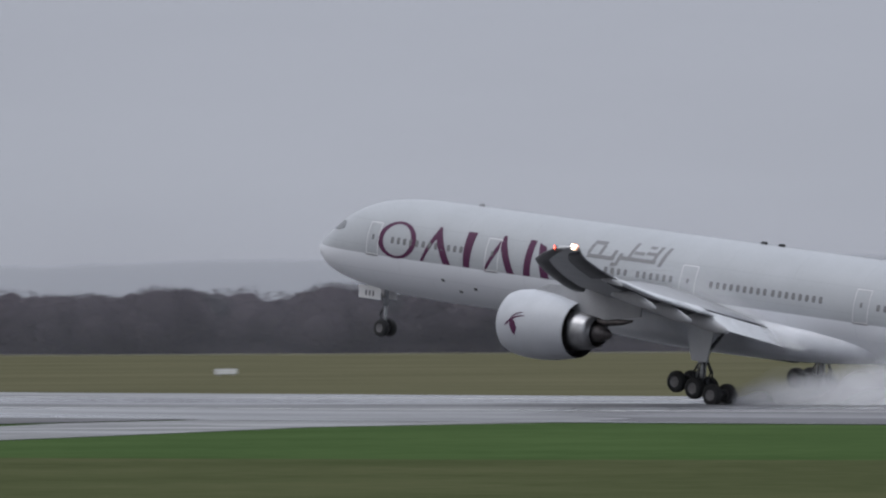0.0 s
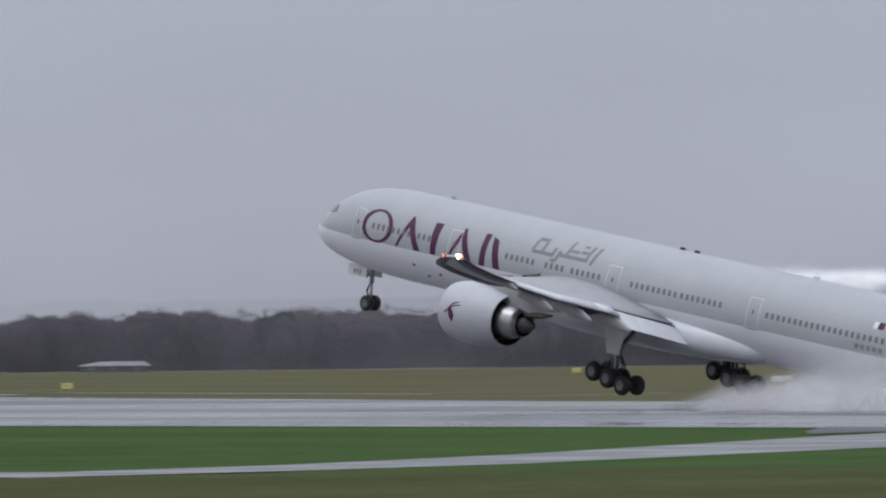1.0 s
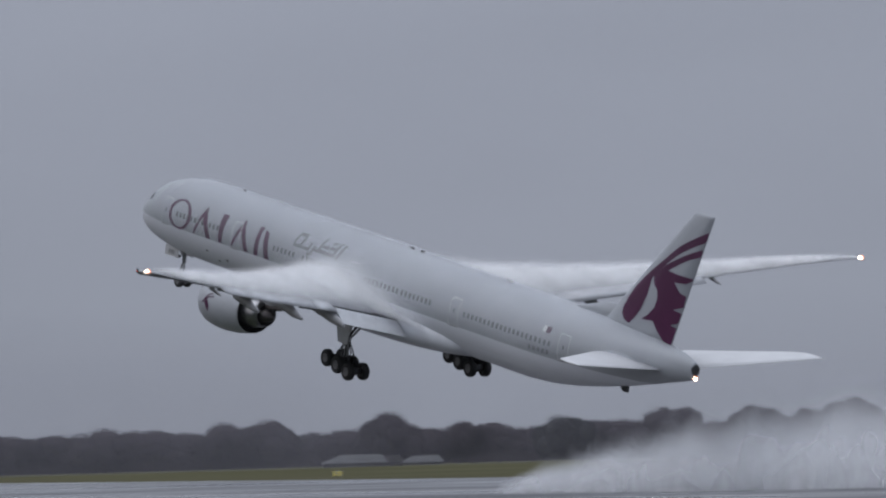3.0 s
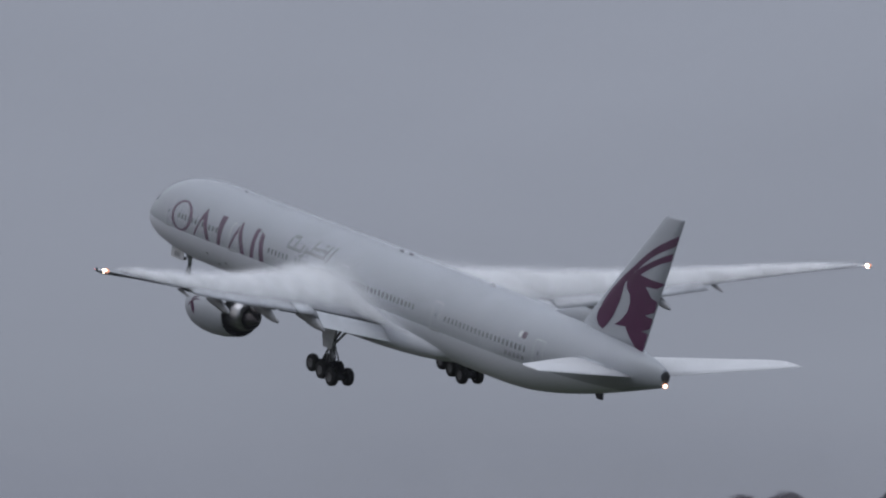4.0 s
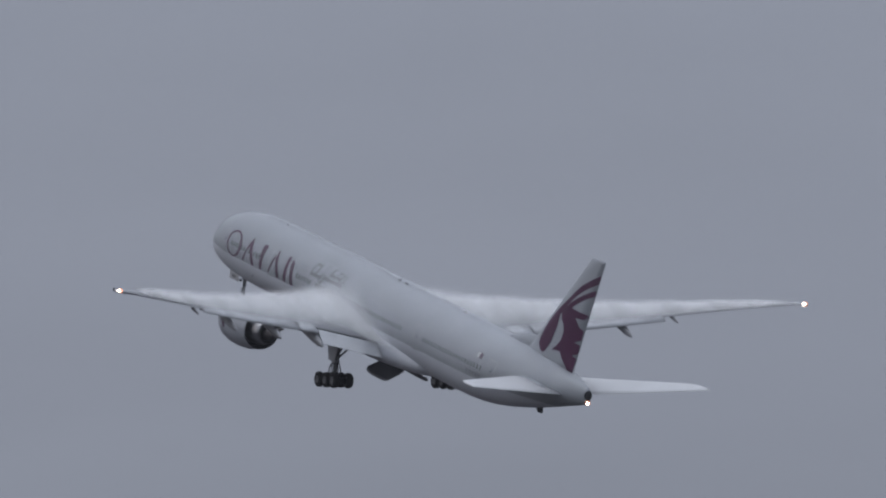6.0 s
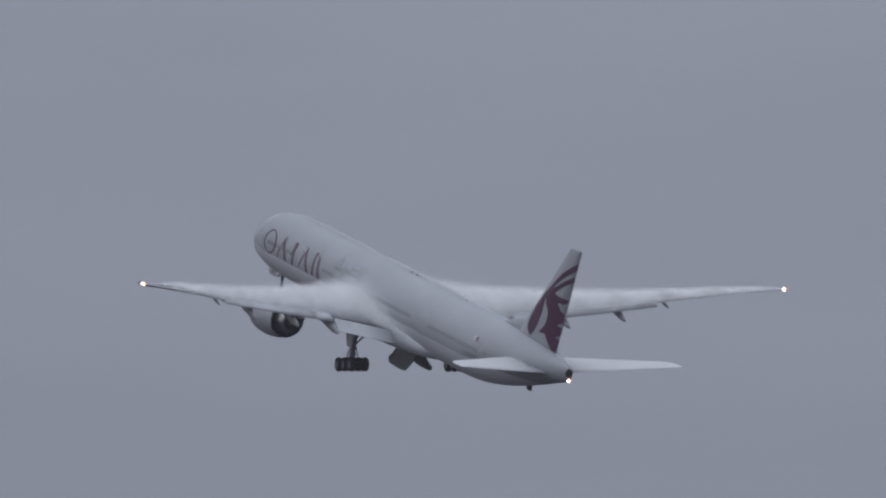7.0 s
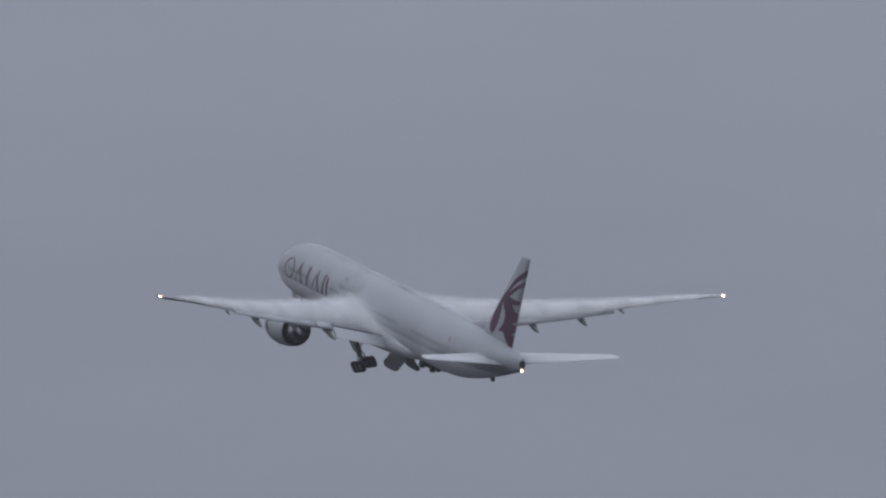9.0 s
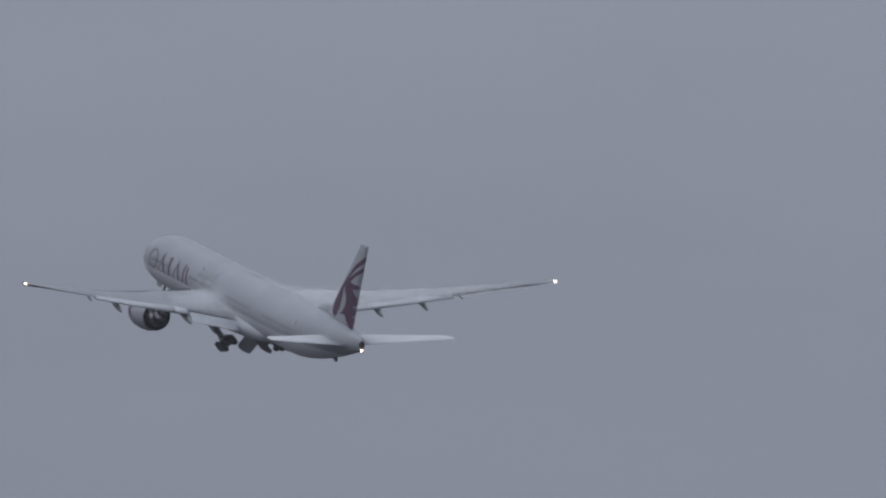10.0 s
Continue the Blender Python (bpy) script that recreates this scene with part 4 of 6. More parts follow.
def nose_gear():
    bm = bmesh.new()
    rod(bm, (0, 0, 0.2), (0, 0, -1.6), 0.17, 0.16, 14)
    rod(bm, (0, 0, -1.5), (-0.1, 0, -2.95), 0.11, 0.11, 12)
    rod(bm, (-0.08, -0.55, -2.98), (-0.08, 0.55, -2.98), 0.08)
    leg = part("nose_gear_leg", bm, STEEL, jet, "grey nose landing gear leg", True)
    leg.matrix_basis = Matrix.Translation((NOSE - 5.95, 0, -2.3))
    bm = bmesh.new()
    rod(bm, (0, 0, -1.3), (1.4, 0, -0.2), 0.07)
    part("drag_brace", bm, STEEL, leg, "", True)
    bm = bmesh.new()
    rod(bm, (0.12, 0, -1.6), (0.42, 0, -2.2), 0.06)
    rod(bm, (0.42, 0, -2.2), (0.0, 0, -2.8), 0.06)
    part("torque_link", bm, DARKSTEEL, leg, "", True)
    lamp = None
    for y in (-0.25, 0.25):
        if lamp is None:
            bm = bmesh.new()
            rod(bm, (-0.08, 0, 0), (0.1, 0, 0), 0.07, 0.15, 14)
            o = part("taxi_lamp", bm, HUB, leg, "", True)
            lamp = o.data
            o.matrix_basis = Matrix.Translation((0.25, y, -1.15))
        else:
            shared("taxi_lamp", lamp, leg, Matrix.Translation((0.25, y, -1.15)))
    tm = None
    for y in (-0.36, 0.36):
        if tm is None:
            o = part("tyre", wheel_mesh(0.55, 0.42), TYRE, leg, "", True)
            h = part("rim", hub_mesh(0.55, 0.42), HUB, leg, "", True)
            tm, hm = o.data, h.data
            o.matrix_basis = h.matrix_basis = Matrix.Translation((-0.1, y, -2.98))
        else:
            shared("tyre", tm, leg, Matrix.Translation((-0.1, y, -2.98)))
            shared("rim", hm, leg, Matrix.Translation((-0.1, y, -2.98)))
    for s in (-1, 1):
        bm = bmesh.new()
        box(bm, (1.9, 0.05, 0.8), (NOSE - 5.2, s * 0.72, -3.12), bevel=0.02)
        d = part("nose_gear_door", bm, WHITE, jet, "open white gear door")
        if s > 0:
            # the code on the door, as plain bars
            for k in range(3):
                bm = bmesh.new()
                box(bm, (0.16, 0.012, 0.34), (NOSE - 4.9 - 0.3 * k, 0.752, -3.17))
                part("code_bar", bm, LETTERGREY, d)
    return leg


fuselage()
belly_fairing()
for sd in (1, -1):
    wing(sd)
    cowl_left = engine(sd) if sd > 0 else (engine(sd), cowl_left)[1]
    tailplane(sd)
fin_ob = fin()
gear_l, truck_l, door_l = main_gear(1)
gear_r, truck_r, door_r = main_gear(-1)
gear_n = nose_gear()


# ---- paint marks on the airliner ----
def patch(polys, place, fine=0.3):
    """Flat outlines (aft, z), cut fine and laid on a curved surface by place(aft, z)."""
    bm = bmesh.new()
    for poly in polys:
        bm.faces.new([bm.verts.new((x, 0, z)) for x, z in poly])
    bmesh.ops.remove_doubles(bm, verts=bm.verts, dist=0.0005)
    bmesh.ops.triangulate(bm, faces=bm.faces)
    for _ in range(5):
        long = [e for e in bm.edges if e.calc_length() > fine]
        if not long:
            break
        bmesh.ops.subdivide_edges(bm, edges=long, cuts=1)
        bmesh.ops.triangulate(bm, faces=[f for f in bm.faces if len(f.verts) > 3])
    for v in bm.verts:
        v.co = place(v.co.x, v.co.z)
    return bm


def port(aft, z):
    return Vector(on_skin(aft, z, 1, 0.012))


def port_over(aft, z):
    return Vector(on_skin(aft, z, 1, 0.022))


def starboard_over(aft, z):
    return Vector(on_skin(aft, z, -1, 0.022))


def stroke(pts, widths, n=14):
    """A tapering curved band through control points, as a run of quads."""
    k = len(pts) - 1
    ts = np.linspace(0, k, n)
    px = [smooth_profile(list(range(k + 1)), [p[0] for p in pts], t) for t in ts]
    pz = [smooth_profile(list(range(k + 1)), [p[1] for p in pts], t) for t in ts]
    w = np.interp(ts, np.linspace(0, k, len(widths)), widths)
    a, b = [], []
    for i in range(n):
        j0, j1 = max(0, i - 1), min(n - 1, i + 1)
        d = Vector((px[j1] - px[j0], pz[j1] - pz[j0])).normalized()
        a.append((px[i] - d.y * w[i] / 2, pz[i] + d.x * w[i] / 2))
        b.append((px[i] + d.y * w[i] / 2, pz[i] - d.x * w[i] / 2))
    return [[a[i], a[i + 1], b[i + 1], b[i]] for i in range(n - 1)]


def oval(cx, cz, rx, rz, tx, tz, n=28, a0=0.0, a1=360.0):
    """An oval band, thick at its sides and thin above and below."""
    quads = []
    for i in range(n):
        p = []
        for k, inner in ((i, 0), (i + 1, 0), (i + 1, 1), (i, 1)):
            th = radians(a0 + (a1 - a0) * k / n)
            p.append((cx + (rx - inner * tx) * math.cos(th), cz + (rz - inner * tz) * math.sin(th)))
        quads.append(p)
    return quads


def wedge(x0, xa, x1, thin, thick):
    """Two bands that lean together, the rear one heavier."""
    zt, zb = 1.72, -0.5
    front = [(x0, zb), (x0 + thin, zb), (xa + 0.06, zt - 0.55), (xa - 0.05, zt)]
    rear = [(xa - 0.12, zt), (xa + 0.12, zt), (x1, zb), (x1 - thick, zb), (xa - 0.12, zt - 0.62)]
    return [[front], [rear]]


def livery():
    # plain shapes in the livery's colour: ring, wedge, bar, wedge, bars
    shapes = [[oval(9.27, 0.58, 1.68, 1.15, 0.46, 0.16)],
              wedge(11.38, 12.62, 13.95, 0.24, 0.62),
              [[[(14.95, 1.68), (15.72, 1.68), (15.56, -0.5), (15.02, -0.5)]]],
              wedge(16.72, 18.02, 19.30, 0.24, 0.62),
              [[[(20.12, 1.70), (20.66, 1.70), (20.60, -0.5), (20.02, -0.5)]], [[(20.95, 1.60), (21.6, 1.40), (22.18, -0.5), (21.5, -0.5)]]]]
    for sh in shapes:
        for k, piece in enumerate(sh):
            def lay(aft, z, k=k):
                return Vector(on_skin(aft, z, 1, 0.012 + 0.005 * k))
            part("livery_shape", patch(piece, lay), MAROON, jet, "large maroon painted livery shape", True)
    # the grey line of writing, as plain bars
    bars = [(24.75, 25.85, 2.0, 2.24), (24.55, 24.85, 1.32, 1.98), (25.55, 25.85, 1.36, 1.98), (24.55, 26.95, 1.08, 1.34), (26.7, 27.0, 1.34, 1.78), (27.2, 27.5, 0.78, 1.62), (26.75, 27.2, 0.72, 0.96), (27.5, 30.55, 1.20, 1.46), (28.15, 28.45, 1.46, 2.40), (28.45, 29.35, 1.66, 1.88), (29.5, 30.25, 1.72, 1.94), (29.55, 30.1, 2.14, 2.32), (30.3, 30.6, 1.46, 2.36), (30.95, 31.28, 1.06, 2.36)]
    for a0, a1, z0, z1 in bars:
        a0, a1 = 28.1 + 0.92 * (a0 - 28.0), 28.1 + 0.92 * (a1 - 28.0)
        z0, z1 = 1.62 + 0.9 * (z0 - 1.6), 1.62 + 0.9 * (z1 - 1.6)
        sl = 0.14 * (z1 - z0)
        part("writing_bar", patch([[(a0 - sl, z0), (a1 - sl, z0), (a1 + sl, z1), (a0 + sl, z1)]], port), LETTERGREY, jet, "", True)
    # code near the tail, plain bars
    for k in range(5):
        a = 56.6 + 0.52 * k
        part("code_bar", patch([[(a, -0.28), (a + 0.34, -0.28), (a + 0.36, 0.04), (a + 0.02, 0.04)]], port), LETTERGREY, jet, "", True)
    f1 = part("flag_white", patch([[(57.85, 1.22), (58.25, 1.22), (58.25, 1.66), (57.85, 1.66)]], port), WHITE, jet, "", True)
    part("flag_maroon", patch([[(58.25, 1.22), (58.8, 1.22), (58.8, 1.66), (58.25, 1.66)]], port), MAROON, jet, "", True)


def fin_y(aft, z):
    le, te = fin_chord(z)
    u = min(1.0, max(0.0, (aft - le) / (te - le)))
    return 0.05 * (te - le) * interp(u, (0, 0.03, 0.15, 0.4, 0.7, 1.0), (0, 0.35, 0.8, 1.0, 0.62, 0.04))


def emblem():
    """Plain sweeping shapes in maroon on both faces of the fin."""
    upper = stroke([(64.4, 4.7), (65.3, 5.7), (66.5, 6.75), (68.2, 8.15), (70.2, 9.6), (73.1, 11.05)], [0.3, 0.55, 0.6, 0.42, 0.5, 0.62], 20)
    lower = stroke([(68.4, 7.75), (69.6, 8.45), (71.0, 9.15), (72.55, 9.75)], [0.5, 0.42, 0.42, 0.5], 12)
    lobe = [(64.15, 4.5), (64.0, 3.8), (64.35, 3.4), (65.0, 3.2), (65.5, 3.6), (66.2, 4.4), (66.8, 5.6), (67.15, 7.1), (66.6, 6.7), (65.4, 5.7)]
    head = [(67.3, 7.25), (67.9, 7.9), (69.0, 7.8), (70.3, 7.7), (71.9, 7.7), (71.0, 7.2), (69.7, 7.1), (70.4, 6.45), (71.1, 6.3), (70.9, 5.5), (69.8, 5.1), (70.8, 5.0), (70.6, 4.3), (69.6, 3.95), (70.45, 3.85), (69.85, 2.45), (69.2, 2.5), (68.2, 3.3), (67.7, 3.9), (66.4, 3.8), (67.1, 4.25), (67.75, 4.9), (68.0, 5.6), (67.9, 6.2), (67.45, 6.6)]
    for s in (1, -1):
        for k, sh in enumerate((upper, lower, [lobe], [head])):
            def lay(aft, z, s=s, k=k):
                aft = min(aft, fin_chord(z)[1] - 0.04)
                return Vector((NOSE - aft, s * (fin_y(aft, z) + 0.016 + 0.006 * k), z))
            part("emblem_shape", patch(sh, lay, 0.35), MAROON, fin_ob, "maroon painted fin shape", True)


COWL_X = [0.12, 0.5, 1.2, 2.4, 3.6, 4.6]
COWL_R = [1.83, 1.95, 2.05, 2.08, 1.98, 1.80]


def cowl_marks(cowl):
    def lay(aft, z):
        r = interp(aft - 25.6, COWL_X, COWL_R) + 0.012
        return Vector((NOSE - aft, 9.64 + math.sqrt(max(0.01, r * r - (z + 2.6) ** 2)), z))
    horns = stroke([(27.0, -2.35), (27.3, -2.0), (27.9, -1.8)], [0.14, 0.12, 0.06], 8) + stroke([(27.1, -2.35), (27.5, -2.1), (28.1, -2.0)], [0.12, 0.1, 0.05], 8)
    head = [(26.9, -2.3), (27.35, -2.35), (27.6, -2.75), (27.4, -3.25), (27.15, -3.0), (27.0, -2.7)]
    cheek = [(26.5, -2.75), (26.75, -2.45), (26.95, -2.35), (26.85, -2.6)]
    for sh in (horns[:7], horns[7:], [head], [cheek]):
        part("cowl_mark", patch(sh, lay, 0.2), MAROON, cowl, "", True)


def cabin_window(side):
    bm = bmesh.new()
    pts = [(0.135 * math.copysign(abs(math.cos(t)) ** 0.5, math.cos(t)), 0.2 * math.copysign(abs(math.sin(t)) ** 0.5, math.sin(t))) for t in [2 * math.pi * k / 12 for k in range(12)]]
    top = [bm.verts.new((x, 0.0, z)) for x, z in pts]
    low = [bm.verts.new((x * 1.08, -0.03, z * 1.08)) for x, z in pts]
    bm.faces.new(top)
    for k in range(12):
        bm.faces.new((low[k], low[(k + 1) % 12], top[(k + 1) % 12], top[k]))
    bmesh.ops.recalc_face_normals(bm, faces=bm.faces)
    return bm


def windows():
    runs = [(8.9, 14.9), (22.7, 25.3), (26.7, 28.4), (29.3, 32.2), (35.2, 39.3), (40.1, 43.9), (48.3, 58.9)]
    me = None
    for s in (1, -1):
        for a0, a1 in runs:
            n = int(round((a1 - a0) / 0.533)) + 1
            for k in range(n):
                a = a0 + k * 0.533
                m = Matrix.Translation(on_skin(a, 0.54, s, 0.012)) @ pose(0, 0, 0, 10, 0, 0 if s > 0 else 180)
                if me is None:
                    o = part("cabin_window", cabin_window(1), GLASSDARK, jet)
                    o.matrix_basis = m
                    me = o.data
                else:
                    shared("cabin_window", me, jet, m)


def frame_quads(a0, a1, z0, z1, w):
    return [[(a0, z0), (a1, z0), (a1, z0 + w), (a0, z0 + w)], [(a0, z1 - w), (a1, z1 - w), (a1, z1), (a0, z1)], [(a0, z0 + w), (a0 + w, z0 + w), (a0 + w, z1 - w), (a0, z1 - w)], [(a1 - w, z0 + w), (a1, z0 + w), (a1, z1 - w), (a1 - w, z1 - w)]]


def cabin_doors():
    for s, lay in ((1, port_over), (-1, starboard_over)):
        for a0, a1, z0, z1 in ((6.60, 7.68, -0.5, 1.5), (16.80, 17.92, -0.5, 1.5), (32.70, 33.95, -0.45, 1.5), (46.40, 47.58, -0.5, 1.5), (60.0, 61.2, -0.42, 1.5)):
            d = part("cabin_door", patch(frame_quads(a0, a1, z0, z1, 0.05), lay), WHITE, jet, "white outlined cabin door", True)
            am = (a0 + a1) / 2
            part("door_window", patch([[(am - 0.1, 0.42), (am + 0.1, 0.42), (am + 0.1, 0.72), (am - 0.1, 0.72)]], lay), GLASSDARK, d)
            part("door_sill", patch([[(a0, z0 - 0.09), (a1, z0 - 0.09), (a1, z0 - 0.01), (a0, z0 - 0.01)]], lay), LETTERGREY, d)


def cockpit():
    panes = [[(1.95, 0.55), (2.8, 0.62), (2.95, 1.22), (2.45, 1.02)], [(2.88, 0.62), (3.45, 0.66), (3.53, 1.25), (3.04, 1.24)], [(3.53, 0.68), (3.95, 0.78), (3.87, 1.2), (3.61, 1.24)]]
    for s, lay in ((1, port_over), (-1, starboard_over)):
        for p in panes:
            part("windscreen_pane", patch([p], lay, 0.2), GLASSDARK, jet, "dark windscreen pane", True)


def blades():
    """Aerials along the spine and belly."""
    for a, z, ln, h, mt in ((13.2, 3.06, 0.5, 0.2, WINGGREY), (36.2, 3.0, 0.6, 0.26, DARKSTEEL), (37.6, 3.0, 0.6, 0.26, DARKSTEEL), (49.0, 3.06, 0.8, 0.26, WHITE)):
        bm = bmesh.new()
        loft(bm, [[(NOSE - a, 0.05, z), (NOSE - a - ln, 0.03, z), (NOSE - a - ln, -0.03, z), (NOSE - a, -0.05, z)], [(NOSE - a - 0.3 * ln, 0.03, z + h), (NOSE - a - ln, 0.02, z + h), (NOSE - a - ln, -0.02, z + h), (NOSE - a - 0.3 * ln, -0.03, z + h)]])
        bmesh.ops.recalc_face_normals(bm, faces=bm.faces)
        part("aerial_blade", bm, mt, jet)
    for a, z in ((13.0, -1.6), (14.2, -2.2), (15.6, -1.9), (43.2, -1.75), (44.0, -1.85)):
        part("service_port", patch([[(a, z), (a + 0.28, z), (a + 0.28, z + 0.16), (a, z + 0.16)]], port_over), DARKSTEEL, jet)


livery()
emblem()
cowl_marks(cowl_left)
windows()
cabin_doors()
cockpit()
blades()


# ---- vapour that forms over the wings ----
VAPOUR = mist_material("condensed_vapour", (1.0, 1.0, 1.0), 0.47, 0.22, -1.0, 0.8, edge="veil", through_light=0.12)


def veil_height(y):
    return interp(y, (2.5, 4.5, 8, 13, 20, 26, 29), (3.0, 2.6, 1.85, 1.5, 1.15, 0.7, 0.4))


def vapour_piece(yc, half, layers, side):
    """Stacked thin veils over one stretch of the wing's upper side, thinning upwards and towards their rims."""
    verts, faces, dens = [], [], []
    ny, nu = 15, 22
    for k in range(layers):
        q = (k + 0.5) / layers
        base = len(verts)
        for i in range(ny):
            y = yc - half + 2 * half * i / (ny - 1)
            le, te, z, t = wing_at(y)
            c = te - le
            hy = veil_height(y)
            for j in range(nu):
                u = -0.04 + (1.32 if yc < 6 else 1.12) * j / (nu - 1)
                th = 0.55 * t * c * interp(min(1, max(0, u)), FOIL_U, FOIL_T)
                wob = noise.noise(Vector((y * 0.45, u * 2.2, k * 0.9))) * 0.2 * hy
                dome = math.sin(math.pi * min(1, max(0, (u + 0.04) / 1.32))) ** 0.7
                verts.append((NOSE - le - c * u, side * y, z + (0.5 - u) * c * twist_at(y) + th + 0.04 + (q * hy + wob * q) * dome))
                eu = min(1, max(0, (u + 0.04) / 0.30)) * min(1, max(0, (interp(y, (3, 4.6, 5.6, 9, 20), (1.30, 1.2, 1.0, 1.02, 1.08)) - u) / 0.30))
                ey = min(1.0, max(0.0, (half - abs(y - yc)) / (0.45 * half)))
                if y < 4.5:
                    ey = 1.0
                tip = min(1.0, max(0.0, ((29.0 if side > 0 else 31.8) - y) / 2.5))
                dens.append(eu * ey * tip * (1 - q) ** 2.3)
        for i in range(ny - 1):
            for j in range(nu - 1):
                a = base + i * nu + j
                faces.append((a, a + 1, a + nu + 1, a + nu))
    me = bpy.data.meshes.new("wing_vapour")
    me.from_pydata(verts, [], faces)
    at = me.attributes.new("veil", "FLOAT", "POINT")
    at.data.foreach_set("value", dens)
    for p in me.polygons:
        p.use_smooth = True
    me.materials.append(VAPOUR)
    ob = new("wing_vapour", me)
    ob.parent = jet
    return tagged(ob, "white condensation veil over the wing", kind="stuff")


veils = []
for sd in (1, -1):
    for yc, hf, start, end in ((5.1, 2.9, 0.98, 1.25), (9.0, 2.9, 1.0, 1.28), (12.9, 2.9, 1.02, 1.32), (16.8, 2.9, 1.05, 1.38), (20.7, 2.9, 1.08, 1.46), (24.6, 2.9, 1.12, 1.6), (27.4, 2.2, 1.2, 1.75)):
        veils.append((vapour_piece(yc, hf, 16, sd), yc, sd, start, end))
veils.append((vapour_piece(29.8, 2.2, 12, -1), 29.8, -1, 1.3, 2.0))


def body_veil(side, first=0.05, step=0.05, mat=None):
    """Thin haze that clings to one flank and the crown of the fuselage."""
    verts, faces, dens = [], [], []
    nx, na, layers = 44, 14, 4
    for k in range(layers):
        base = len(verts)
        off = first + step * k
        for i in range(nx):
            a = 2.5 + 68.0 * i / (nx - 1)
            t, b, w = section(a)
            c, h = (t + b) / 2, (t - b) / 2
            for j in range(na):
                th = radians(-8.5 + 98.5 * j / (na - 1))
                wob = 1 + 0.3 * noise.noise(Vector((a * 0.4, j * 0.5, k * 3.0)))
                verts.append((NOSE - a, side * (w + off * wob) * math.cos(th), c + (h + off * wob) * math.sin(th)))
                ends = min(1, (a - 2.5) / 4) * min(1, (70.5 - a) / 10)
                rim = min(1.0, 0.25 + 0.75 * j)
                dens.append(ends * rim * interp(j, (0, 4, 9), (0.3, 0.7, 1.0)) * (1 - k / layers) * interp(a, (2, 22, 34, 50, 70), (0.7, 0.6, 1.0, 1.0, 0.7)))
        for i in range(nx - 1):
            for j in range(na - 1):
                q = base + i * na + j
                faces.append((q, q + 1, q + na + 1, q + na))
    me = bpy.data.meshes.new("body_vapour")
    me.from_pydata(verts, [], faces)
    at = me.attributes.new("veil", "FLOAT", "POINT")
    at.data.foreach_set("value", dens)
    for p in me.polygons:
        p.use_smooth = True
    me.materials.append(mat or HAZE)
    ob = new("body_vapour", me)
    ob.parent = jet
    return tagged(ob, "faint condensation haze on the fuselage", kind="stuff")


HAZE = mist_material("faint_vapour", (0.92, 0.93, 0.95), 0.29, 0.2, -0.3, 0.9, edge="veil")
body_veils = [(body_veil(sd), sd) for sd in (1, -1)]
THICK = mist_material("thick_vapour", (0.90, 0.91, 0.94), 0.21, 0.18, -0.1, 0.75, edge="veil")
late_veils = [(body_veil(sd, 0.08, 0.1, THICK), sd) for sd in (1, -1)]


# ---- ground ----
def sheet(name, pts, z, mat, parent=None):
    bm = bmesh.new()
    bm.faces.new([bm.verts.new((x, y, z)) for x, y in pts])
    bmesh.ops.triangulate(bm, faces=bm.faces)
    for f in bm.faces:
        f.normal_update()
        if f.normal.z < 0:
            f.normal_flip()
    return part(name, bm, mat, parent)


def ribbon(name, left, right, z, mat):
    """A paved strip between two edges with equal counts of points."""
    bm = bmesh.new()
    a = [bm.verts.new((x, y, z)) for x, y in left]
    b = [bm.verts.new((x, y, z)) for x, y in right]
    for i in range(len(a) - 1):
        bm.faces.new((a[i], b[i], b[i + 1], a[i + 1]))
    for f in bm.faces:
        f.normal_update()
        if f.normal.z < 0:
            f.normal_flip()
    return part(name, bm, mat)


def wet_paving(name, light, dark, stretch, lo, hi):
    """Rain-wet concrete: standing water in streaks, drier bands between."""
    m = material(name, light, 0.3, 0, 0.2, 0.5, 2.0, second=dark, stretch=stretch, spec=0.5, detail=2.5)
    nt = m.node_tree
    p = nt.nodes["Principled BSDF"]
    mp = nt.nodes["Mapping"]
    nz = nt.nodes.new("ShaderNodeTexNoise")
    nz.inputs["Scale"].default_value, nz.inputs["Detail"].default_value = 0.6, 2.5
    mr = nt.nodes.new("ShaderNodeMapRange")
    mr.inputs["From Min"].default_value, mr.inputs["From Max"].default_value = 0.38, 0.62
    mr.inputs["To Min"].default_value, mr.inputs["To Max"].default_value = lo, hi
    nt.links.new(mp.outputs["Vector"], nz.inputs["Vector"])
    nt.links.new(nz.outputs["Fac"], mr.inputs["Value"])
    nt.links.new(mr.outputs["Result"], p.inputs["Roughness"])
    return m


RUNWAY = wet_paving("wet_runway_concrete", (0.145, 0.145, 0.152), (0.05, 0.05, 0.055), (0.02, 0.055, 1), 0.08, 0.6)
TAXI = wet_paving("wet_taxiway_asphalt", (0.155, 0.145, 0.15), (0.10, 0.094, 0.098), (0.05, 0.12, 1), 0.5, 0.95)
FILLET = wet_paving("wet_pale_concrete", (0.19, 0.188, 0.195), (0.13, 0.128, 0.134), (0.1, 0.1, 1), 0.2, 0.6)
PATHM = wet_paving("wet_path_asphalt", (0.17, 0.17, 0.172), (0.11, 0.11, 0.112), (0.2, 0.2, 1), 0.4, 0.75)
DARKWET = wet_paving("dark_wet_asphalt", (0.06, 0.058, 0.062), (0.04, 0.038, 0.041), (0.1, 0.1, 1), 0.5, 0.8)
DRAINED = wet_paving("drained_runway_concrete", (0.105, 0.103, 0.112), (0.06, 0.058, 0.064), (0.02, 0.07, 1), 0.34, 0.8)
